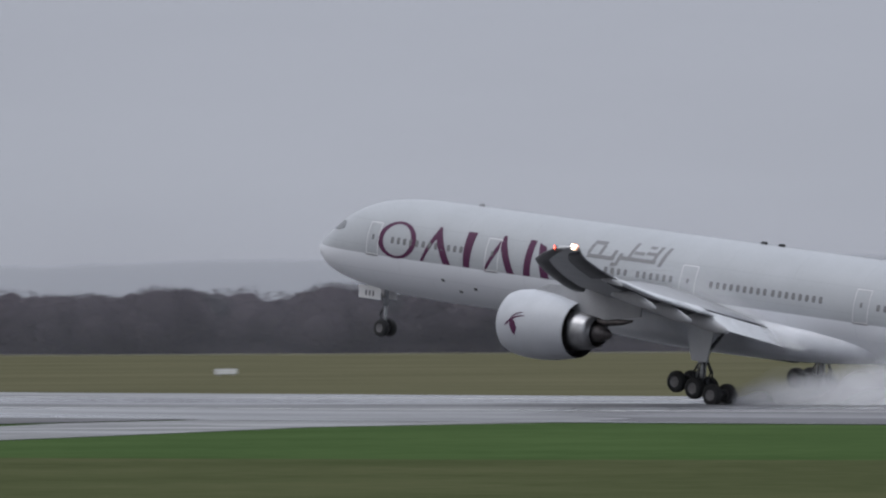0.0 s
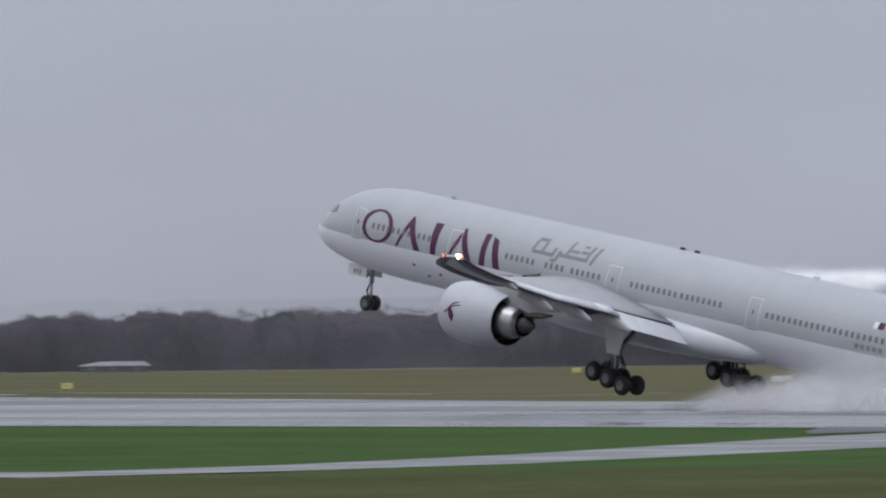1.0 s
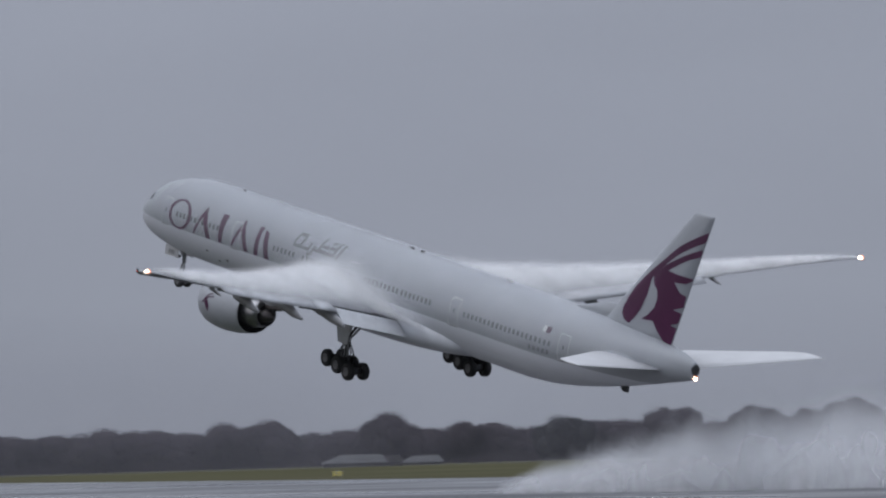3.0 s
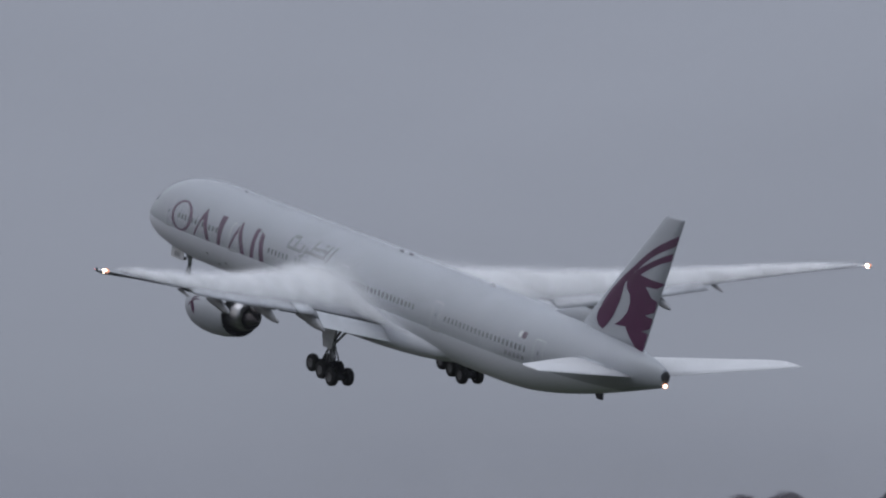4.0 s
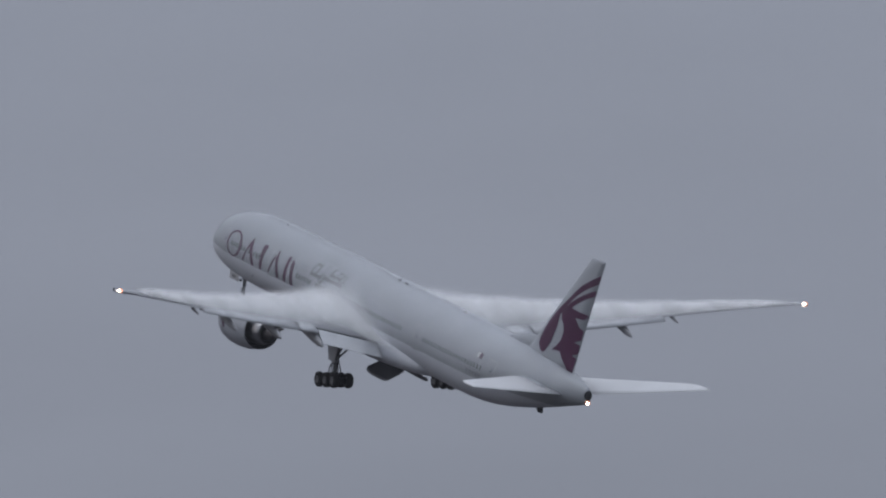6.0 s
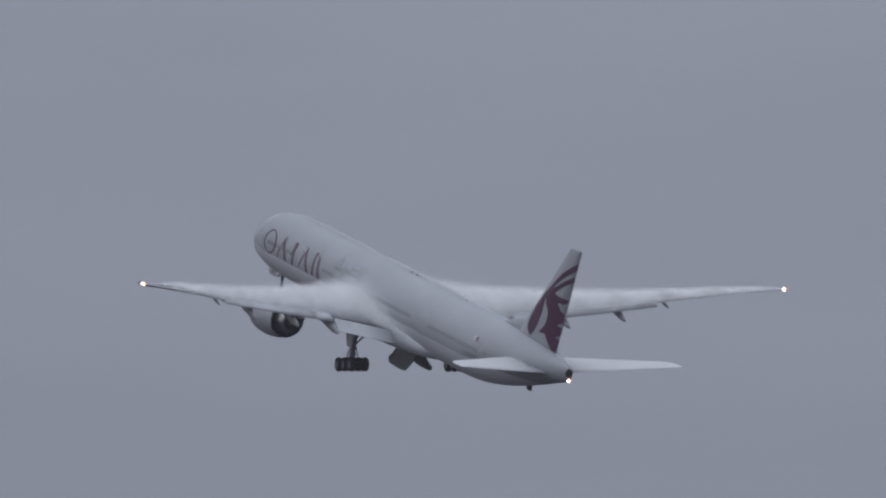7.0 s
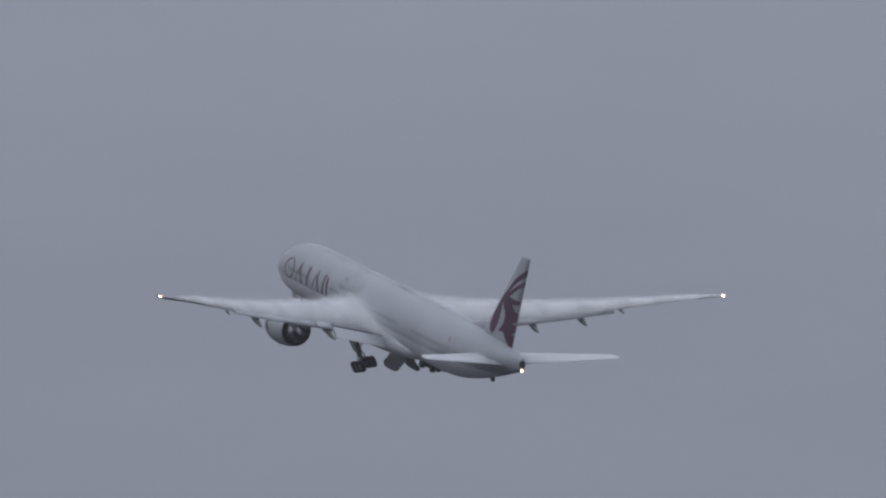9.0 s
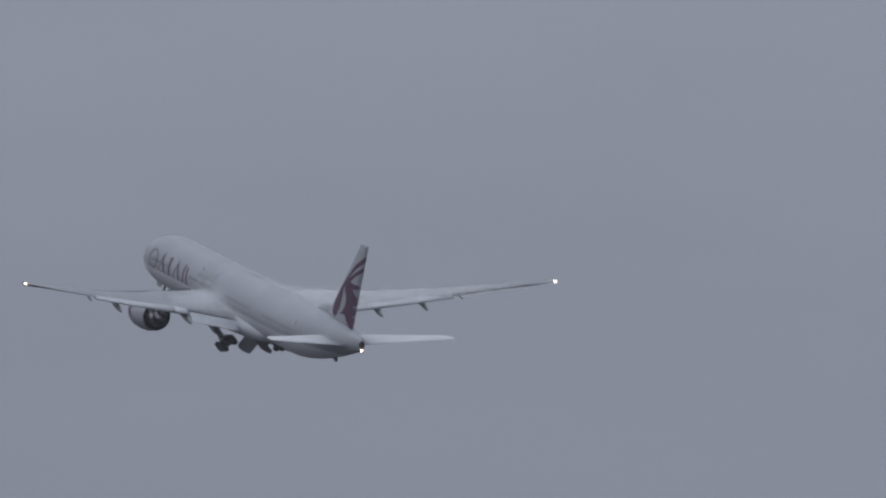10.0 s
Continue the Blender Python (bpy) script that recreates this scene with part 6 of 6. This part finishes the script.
def site_cabin(m, ln, dp, h, with_window):
    c = new("site_cabin")
    c.matrix_basis = m
    bm = bmesh.new()
    box(bm, (ln, dp, h - 0.25), (0, 0, (h - 0.25) / 2 + 0.12))
    part("wall", bm, CABINGREY, c)
    for k in range(9):
        bm = bmesh.new()
        box(bm, (0.05, 0.03, h - 0.5), (-ln / 2 + 0.4 + k * (ln - 0.8) / 8, -dp / 2 - 0.012, h / 2))
        part("rib", bm, CABINGREY, c)
    bm = bmesh.new()
    box(bm, (ln - 0.1, dp - 0.1, 0.08), (0, 0, h - 0.06))
    part("roof", bm, CABINROOF, c)
    for nm, sz, ce in (("edge_trim", (ln + 0.1, 0.09, 0.13), (0, -dp / 2, h - 0.07)), ("edge_trim", (ln + 0.1, 0.09, 0.13), (0, dp / 2, h - 0.07)), ("edge_trim", (0.09, dp, 0.13), (ln / 2, 0, h - 0.07)), ("edge_trim", (0.09, dp, 0.13), (-ln / 2, 0, h - 0.07))):
        bm = bmesh.new()
        box(bm, sz, ce, bevel=0.015)
        if not with_window and ce[1] < 0 and sz[0] > 1:
            bm.clear()
            box(bm, (0.27 * ln, 0.09, 0.13), (-0.365 * ln, -dp / 2, h - 0.07), bevel=0.015)
            dull = bmesh.new()
            box(dull, (0.73 * ln, 0.08, 0.11), (0.135 * ln, -dp / 2, h - 0.08), bevel=0.015)
            part("edge_trim", dull, SIGNBACK, c, "dull grey roof edge trim")
        part(nm, bm, REDPLASTIC, c, "red roof edge trim")
    bm = bmesh.new()
    box(bm, (ln + 0.04, 0.12, 0.05), (0, -dp / 2 + 0.08, h + 0.022), bevel=0.01)
    part("roof_flashing", bm, WHITEPLASTIC, c, "pale roof flashing")
    if with_window:
        bm = bmesh.new()
        box(bm, (0.46, 0.3, 0.26), (ln / 2 - 0.1, -dp / 2 + 0.25, h + 0.12), bevel=0.03)
        part("lamp_box", bm, REDPLASTIC, c, "red box on the roof corner")
    for sx2 in (-1, 1):
        for sy2 in (-1, 1):
            bm = bmesh.new()
            box(bm, (0.25, 0.25, 0.14), (sx2 * (ln / 2 - 0.3), sy2 * (dp / 2 - 0.3), 0.06))
            part("foot", bm, SIGNBACK, c)
    if with_window:
        wx = -ln / 2 + 0.9
        bm = bmesh.new()
        box(bm, (0.72, 0.06, 0.78), (wx, -dp / 2 - 0.02, 1.92), bevel=0.01)
        w = part("window", bm, WHITEPLASTIC, c, "white framed window")
        bm = bmesh.new()
        box(bm, (0.5, 0.03, 0.56), (wx, -dp / 2 - 0.05, 1.92))
        part("pane", bm, GLASSDARK, w)
        bm = bmesh.new()
        box(bm, (0.55, 0.04, 0.62), (wx + 2.7, -dp / 2 - 0.02, 2.0), bevel=0.01)
        part("hatch", bm, SIGNBACK, c)
    return tagged(c, "grey site cabin with red roof edge on the taxiway", "cabin", "site cabins")


CABIN_TURN = 62.0
site_cabin(Matrix.Translation((-186.0, 134.2, 0.06)) @ Matrix.Rotation(radians(CABIN_TURN), 4, "Z"), 7.3, 2.8, 2.7, True)
site_cabin(Matrix.Translation((-196.5, 142.2, 0.06)) @ Matrix.Rotation(radians(CABIN_TURN), 4, "Z"), 6.6, 2.6, 2.74, False)


def works_barrier(m, n, seg, lamps, label):
    b = new("works_barrier")
    b.matrix_basis = m
    for k in range(n):
        bm = bmesh.new()
        box(bm, (seg - 0.015, 0.06, 0.23), ((k - n / 2 + 0.5) * seg, 0, 1.02), bevel=0.012)
        part("board", bm, (OLDRED if k in (2, 8) else REDPLASTIC) if k % 2 == 0 else WHITEPLASTIC, b)
    for x in (-n * seg * 0.4, 0.0, n * seg * 0.4):
        bm = bmesh.new()
        rod(bm, (x, 0.06, 0), (x, 0.06, 1.1), 0.014)
        box(bm, (0.08, 0.5, 0.04), (x, 0.05, 0.02))
        part("stand", bm, SIGNBACK, b)
    for x in lamps:
        bm = bmesh.new()
        rod(bm, (x, 0, 1.14), (x, 0, 1.24), 0.06)
        part("lamp_base", bm, REDPLASTIC, b)
        bm = bmesh.new()
        bmesh.ops.create_icosphere(bm, subdivisions=2, radius=0.08, matrix=Matrix.Translation((x, 0, 1.28)))
        part("warning_lamp", bm, WARNRED, b, "lit red warning lamp", True)
    return tagged(b, label, "barrier", "works barriers")


works_barrier(Matrix.Translation((-298.37, 227.46, 0.06)) @ Matrix.Rotation(radians(33), 4, "Z"), 9, 0.748, (-2.99, 1.5), "red and white taxiway barrier with red lamps")


def plastic_block(m, mat, label):
    """Water-filled road block: sloping sides, waist, fork slots."""
    b = new("road_block")
    b.matrix_basis = m
    bm = bmesh.new()
    prof = [(-0.24, 0.0), (-0.24, 0.16), (-0.13, 0.34), (-0.09, 0.78), (0.09, 0.78), (0.13, 0.34), (0.24, 0.16), (0.24, 0.0)]
    loft(bm, [[(x, y * k, z * (0.94 if k < 1 else 1)) for y, z in prof] for x, k in ((-0.52, 0.86), (-0.48, 1), (0.48, 1), (0.52, 0.86))])
    bmesh.ops.recalc_face_normals(bm, faces=bm.faces)
    part("body", bm, mat, b)
    bm = bmesh.new()
    rod(bm, (0.3, 0, 0.76), (0.3, 0, 0.82), 0.07)
    part("filler_cap", bm, SIGNBACK, b)
    return tagged(b, label, "road block", "road blocks")


def pump_unit(m):
    """Dark machine box with a pale tank lying beside it on a low frame."""
    u = new("pump_unit")
    u.matrix_basis = m
    bm = bmesh.new()
    box(bm, (0.34, 0.6, 2.2), (0, 0, 1.1), bevel=0.03)
    part("machine_box", bm, SIGNBACK, u, "dark grey machine box")
    bm = bmesh.new()
    rod(bm, (-0.18, 0, 2.1), (-1.05, 0, 2.1), 0.1, 0.1, 16)
    part("tank", bm, WHITEPLASTIC, u, "white round tank", True)
    for x in (-0.35, -0.9):
        bm = bmesh.new()
        box(bm, (0.06, 0.3, 2.01), (x, 0, 1.005))
        part("stand", bm, SIGNBACK, u)
    return tagged(u, "dark machine box with a white tank beside the cabin", "pump")


pump_unit(Matrix.Translation((-190.6, 132.4, 0.06)) @ Matrix.Rotation(radians(55.2), 4, "Z"))
rb = random.Random(3)
for k, along, turn, lean, ht in ((0, 0.0, 62, 14, 1.0), (1, 0.75, 78, -18, 1.12), (2, 1.5, 55, 24, 1.06), (3, 2.2, 84, -8, 0.8), (4, 4.7, 70, 12, 1.04), (5, 5.05, 64, 0, 0.98)):
    plastic_block(Matrix.Translation((-203.5 - 0.35 * along, 152.2 + 0.95 * along, 0.12)) @ Matrix.Rotation(radians(turn), 4, "Z") @ Matrix.Rotation(radians(lean), 4, "X") @ Matrix.Diagonal((0.6, 1.0, ht, 1)), REDPLASTIC if k % 2 else WHITEPLASTIC, "red plastic road block in a loose heap" if k % 2 else "white plastic road block in a loose heap")


def generator(m):
    """Dark boxed machine on skids with a pale exhaust stack."""
    g = new("generator")
    g.matrix_basis = m
    bm = bmesh.new()
    box(bm, (1.2, 0.9, 1.3), (0, 0, 0.85), bevel=0.04)
    part("body", bm, GENGREY, g)
    bm = bmesh.new()
    box(bm, (1.27, 0.96, 0.09), (0, 0, 1.545), bevel=0.03)
    part("lid", bm, GENGREY, g)
    for y in (-0.35, 0.35):
        bm = bmesh.new()
        box(bm, (1.6, 0.12, 0.2), (0, y, 0.1), bevel=0.02)
        part("skid", bm, DARKSTEEL, g)
    bm = bmesh.new()
    rod(bm, (-1.0, -0.1, 0.3), (-1.0, -0.1, 1.62), 0.19, 0.19, 20)
    rod(bm, (-1.0, -0.1, 1.62), (-1.0, -0.1, 1.72), 0.19, 0.1, 20)
    part("tank", bm, WHITEPLASTIC, g, "pale upright tank", True)
    bm = bmesh.new()
    box(bm, (0.5, 0.5, 0.3), (-1.0, -0.1, 0.15), bevel=0.02)
    part("tank_base", bm, SIGNBACK, g)
    return tagged(g, "dark boxed generator with a pale tank beside the cabin", "generator")


GENGREY = material("dull_machine_paint", (0.13, 0.132, 0.14), 0.6, 0, 0.2, 1.2, 12)
generator(Matrix.Translation((-205.7, 154.9, 0.06)) @ Matrix.Rotation(radians(53), 4, "Z"))
for mat, x, y, turn, lean, ln, ht, lab in ((WHITEPLASTIC, -364.6, 240.4, 58, 10, 1.7, 1.42, "large white plastic road block on wet asphalt"), (REDPLASTIC, -362.7, 239.6, 40, 38, 1.0, 1.3, "red plastic road block leaning on a white one"), (WHITEPLASTIC, -361.2, 240.5, 62, -16, 1.25, 1.05, "white plastic road block on wet asphalt"), (REDPLASTIC, -360.2, 240.6, 66, 22, 0.7, 1.3, "red plastic road block on wet asphalt")):
    plastic_block(Matrix.Translation((x, y, 0.06)) @ Matrix.Rotation(radians(turn), 4, "Z") @ Matrix.Rotation(radians(lean), 4, "X") @ Matrix.Diagonal((ln, 1.5, ht, 1)), mat, lab)


for k in range(5):
    plastic_block(Matrix.Translation((-290.9 + 1.62 * k, 193.0 + rb.uniform(-0.1, 0.1), 0.06)) @ Matrix.Rotation(radians(4 + rb.uniform(-6, 6)), 4, "Z") @ Matrix.Diagonal((1.5, 1.0, 1.0 + 0.12 * (k % 2), 1)), WHITEPLASTIC if k % 2 else REDPLASTIC, "white plastic road block on wet asphalt" if k % 2 else "red plastic road block on wet asphalt")


def site_fence(a, b, n, h):
    """Grey boarded fence with a pale top rail and one lit lamp on it."""
    a, b = Vector(a), Vector(b)
    d = b - a
    f = new("site_fence")
    f.matrix_basis = Matrix.Translation((*((a + b) / 2), 0.06)) @ Matrix.Rotation(math.atan2(d.y, d.x), 4, "Z")
    ln = d.length / n
    for k in range(n):
        x = (k - n / 2 + 0.5) * ln
        bm = bmesh.new()
        box(bm, (ln - 0.06, 0.05, h - 0.22), (x, 0, h / 2 - 0.03), bevel=0.008)
        part("panel", bm, FENCEGREY, f)
    for k in range(n + 1):
        bm = bmesh.new()
        rod(bm, ((k - n / 2) * ln, 0.05, 0), ((k - n / 2) * ln, 0.05, h), 0.04)
        part("post", bm, SIGNBACK, f)
    bm = bmesh.new()
    box(bm, (n * ln, 0.09, 0.07), (0, 0, h - 0.03), bevel=0.015)
    part("top_rail", bm, WHITEPLASTIC, f, "pale top rail")
    bm = bmesh.new()
    bmesh.ops.create_icosphere(bm, subdivisions=2, radius=0.06, matrix=Matrix.Translation((-0.04 * n * ln, 0, h + 0.11)))
    part("warning_lamp", bm, WARNRED, f, "lit red warning lamp", True)
    return tagged(f, "grey boarded site fence with a pale top rail", "fence")


FENCEGREY = material("grey_fence_board", (0.11, 0.115, 0.125), 0.6, 0, 0.2, 0.6, 6)
site_fence((-315.7, 211.2), (-299.9, 209.3), 7, 1.08)


def boom_gate(x, y, turn):
    """Pale post with two thin white booms, one to each side."""
    g2 = new("boom_gate")
    g2.matrix_basis = Matrix.Translation((x, y, 0.06)) @ Matrix.Rotation(radians(turn), 4, "Z")
    bm = bmesh.new()
    box(bm, (0.34, 0.34, 1.5), (0, 0, 0.75), bevel=0.04)
    box(bm, (0.2, 0.22, 0.85), (0, 0, 1.9), bevel=0.03)
    part("post", bm, POSTPALE, g2, "dull pale post")
    for x0, z0, x1, z1 in ((-2.85, 2.2, 0.9, 2.15), (-0.1, 2.27, 2.2, 2.27)):
        bm = bmesh.new()
        rod(bm, (x0, -0.14, z0), (x1, -0.14, z1), 0.02, 0.02, 12)
        part("boom", bm, WHITEPLASTIC, g2, "thin white boom", True)
    bm = bmesh.new()
    box(bm, (0.8, 0.5, 1.1), (0.75, 0.1, 0.55), bevel=0.05)
    part("drive_box", bm, SIGNBACK, g2, "dark grey drive box")
    return tagged(g2, "pale boom gate post with thin white booms", "gate")


POSTPALE = material("dull_pale_post_paint", (0.34, 0.33, 0.33), 0.6, 0, 0.2, 1.5, 12)
boom_gate(-180.5, 135.0, 92)


# ---- wheel and jet spray over the runway ----
SPRAY = mist_material("water_spray", (0.95, 0.955, 0.97), 0.7, 0.22, 0.1, 0.8, edge="veil", stretch=(1.0, 0.6, 0.6))


def spray_cloud():
    """Ragged curtains of droplets side by side, thinning upwards and towards the front."""
    verts, faces, dens = [], [], []
    nx, nz, sheets = 130, 16, 15
    for k in range(sheets):
        yk = (k + 0.5) / sheets * 2 - 1
        base = len(verts)
        start = 2.5 * abs(yk) + 2.0 * noise.noise(Vector((k * 1.7, 0.3, 0)))
        for i in range(nx):
            x = -1.5 + 82.0 * (i / (nx - 1)) ** 1.25
            spread = interp(x, (-2, 0, 10, 40, 80), (0.9, 1.1, 2.6, 6.5, 9.5))
            top = interp(x, (-2, 0, 3, 12, 28, 45, 80), (0.35, 0.55, 1.3, 3.2, 5.9, 7.4, 8.2)) * (1 - 0.25 * yk * yk)
            ragged = 1 + 0.42 * noise.noise(Vector((x * 0.22, k * 2.3, 0))) + 0.26 * noise.noise(Vector((x * 0.38, k * 3.9, 4.0)))
            for j in range(nz):
                q = j / (nz - 1)
                lean = 0.9 * q * q * top * 0.35
                wave = 0.22 * noise.noise(Vector((x * 0.16, q * 1.2, k * 1.3)))
                verts.append((x + lean + 0.5 * wave, yk * spread + wave, q * top * ragged))
                front = min(1.0, max(0.0, (x + 1.0 - start) / interp(k % 4, (0, 3), (3.0, 9.0))))
                billow = 0.95 + 0.75 * noise.noise(Vector((x * 0.11 - q * 0.8, q * 1.6, k * 0.35))) + 0.3 * noise.noise(Vector((x * 0.3, q * 3.0, k * 0.8)))
                dens.append(max(0.1, billow) * front * (1 - q) ** 1.05 * interp(x, (0, 8, 30, 80), (0.85, 1.0, 0.95, 0.8)) * min(1.0, (80.5 - x) / 12))
        for i in range(nx - 1):
            for j in range(nz - 1):
                a = base + i * nz + j
                faces.append((a, a + nz, a + nz + 1, a + 1))
    me = bpy.data.meshes.new("spray_cloud")
    me.from_pydata(verts, [], faces)
    at = me.attributes.new("veil", "FLOAT", "POINT")
    at.data.foreach_set("value", dens)
    for p in me.polygons:
        p.use_smooth = True
    me.materials.append(SPRAY)
    o = new("spray_cloud", me)
    o.location = (-330, 388, 0.06)
    return tagged(o, "white water spray thrown up over the wet runway", "spray", kind="stuff")


spray = spray_cloud()


# ---- what moves ----
def motions():
    walk(jet, JET_ROWS)
    # spray trails the wheels, then hangs
    walk(spray, [(t, pose(x, 388, z)) for t, x, z in ((0, -338, -0.55), (0.5, -377, -0.55), (1, -414, -0.55), (1.5, -452, -0.55), (2, -491, -0.55), (2.5, -525, -0.4), (3, -556, 0.06), (4, -572, 0.5), (6, -582, 0.9), (10, -592, 1.2))])
    # veils spread outwards from the wing root as the air condenses, and draw back at the end
    for veil, yc, side, start, end in veils:
        z0 = -1.6 - wing_at(yc)[2]
        if side < 0:
            start, end = start - 0.42, end - 0.45
        still, away = pose(0, 0, 0), pose(0, -side * (yc - 0.2 + (1.6 if yc < 6 else 0)), z0)
        rows = [(0, away), (start, away), (end, still)]
        if side < 0:
            rows += [(5.8, still), (7.2, pose(-0.8, 0, 0.12)), (9.4, pose(-1.0, 0, 0.16)), (10, pose(-0.3, 0, -0.4))]
        elif yc > 11:
            rows += [(9.6, still), (10, pose(0, -side * (yc - 0.2), z0))]
        else:
            rows += [(9.5, still), (10, pose(0, -side * 0.8, -0.8))]
        walk(veil, rows)
    for veil, side in body_veils:
        walk(veil, [(t, pose(0, -side * 0.75 * k, -0.75 * k)) for t, k in ((0, 1.0), (1.2, 1.0), (2.2, 0.5), (3.2, 0.0), (10, 0.0))])
    for veil, side in late_veils:
        walk(veil, [(t, pose(0, -side * 0.95 * k, -0.9 * k)) for t, k in ((0, 1.0), (7.6, 1.0), (8.4, 0.6), (9.0, 0.25), (9.4, 0.0), (9.6, 0.05), (10, 0.6))])
    # landing gear: bay doors open, trucks level, legs fold inwards; nose leg folds forward
    swing = ((0, 0), (7.3, 0), (7.6, 4), (8, 10), (8.5, 16.5), (9, 23), (9.5, 31), (10, 37.5))
    tilt = ((0, -9.7), (4.4, -9.7), (5.0, -2), (5.5, 6), (6.8, 12), (8, 13), (10, 13))
    opened = ((0, 0), (4.5, 0), (5.0, 12), (5.5, 30), (6.2, 62), (6.8, 78), (10, 78))
    stamps = sorted(set([a for a, _ in swing] + [a for a, _ in tilt]))
    for side, leg, truck, door in ((1, gear_l, truck_l, door_l), (-1, gear_r, truck_r, door_r)):
        foot = pose(LEG_TOP[0], side * LEG_TOP[1], LEG_TOP[2])
        hinge = pose(DOOR_HINGE[0], side * DOOR_HINGE[1], DOOR_HINGE[2])
        rows = []
        for t in stamps:
            a = interp(t, [p[0] for p in swing], [p[1] for p in swing])
            b = interp(t, [p[0] for p in tilt], [p[1] for p in tilt])
            rows.append((t, foot @ pose(0, 0, 0, -side * a), foot @ pose(0, 0, 0, -side * a) @ pose(0, 0, -3.72, 0, b, 0)))
        walk(leg, [(t, m) for t, m, _ in rows])
        walk(truck, [(t, m) for t, _, m in rows])
        walk(door, [(t, hinge @ pose(0, 0, 0, -side * a)) for t, a in opened])
    walk(gear_n, [(t, pose(NOSE - 5.95, 0, -2.3, 0, -a, 0)) for t, a in ((0, 0), (8.6, 0), (9.2, 8), (10, 28))])


motions()
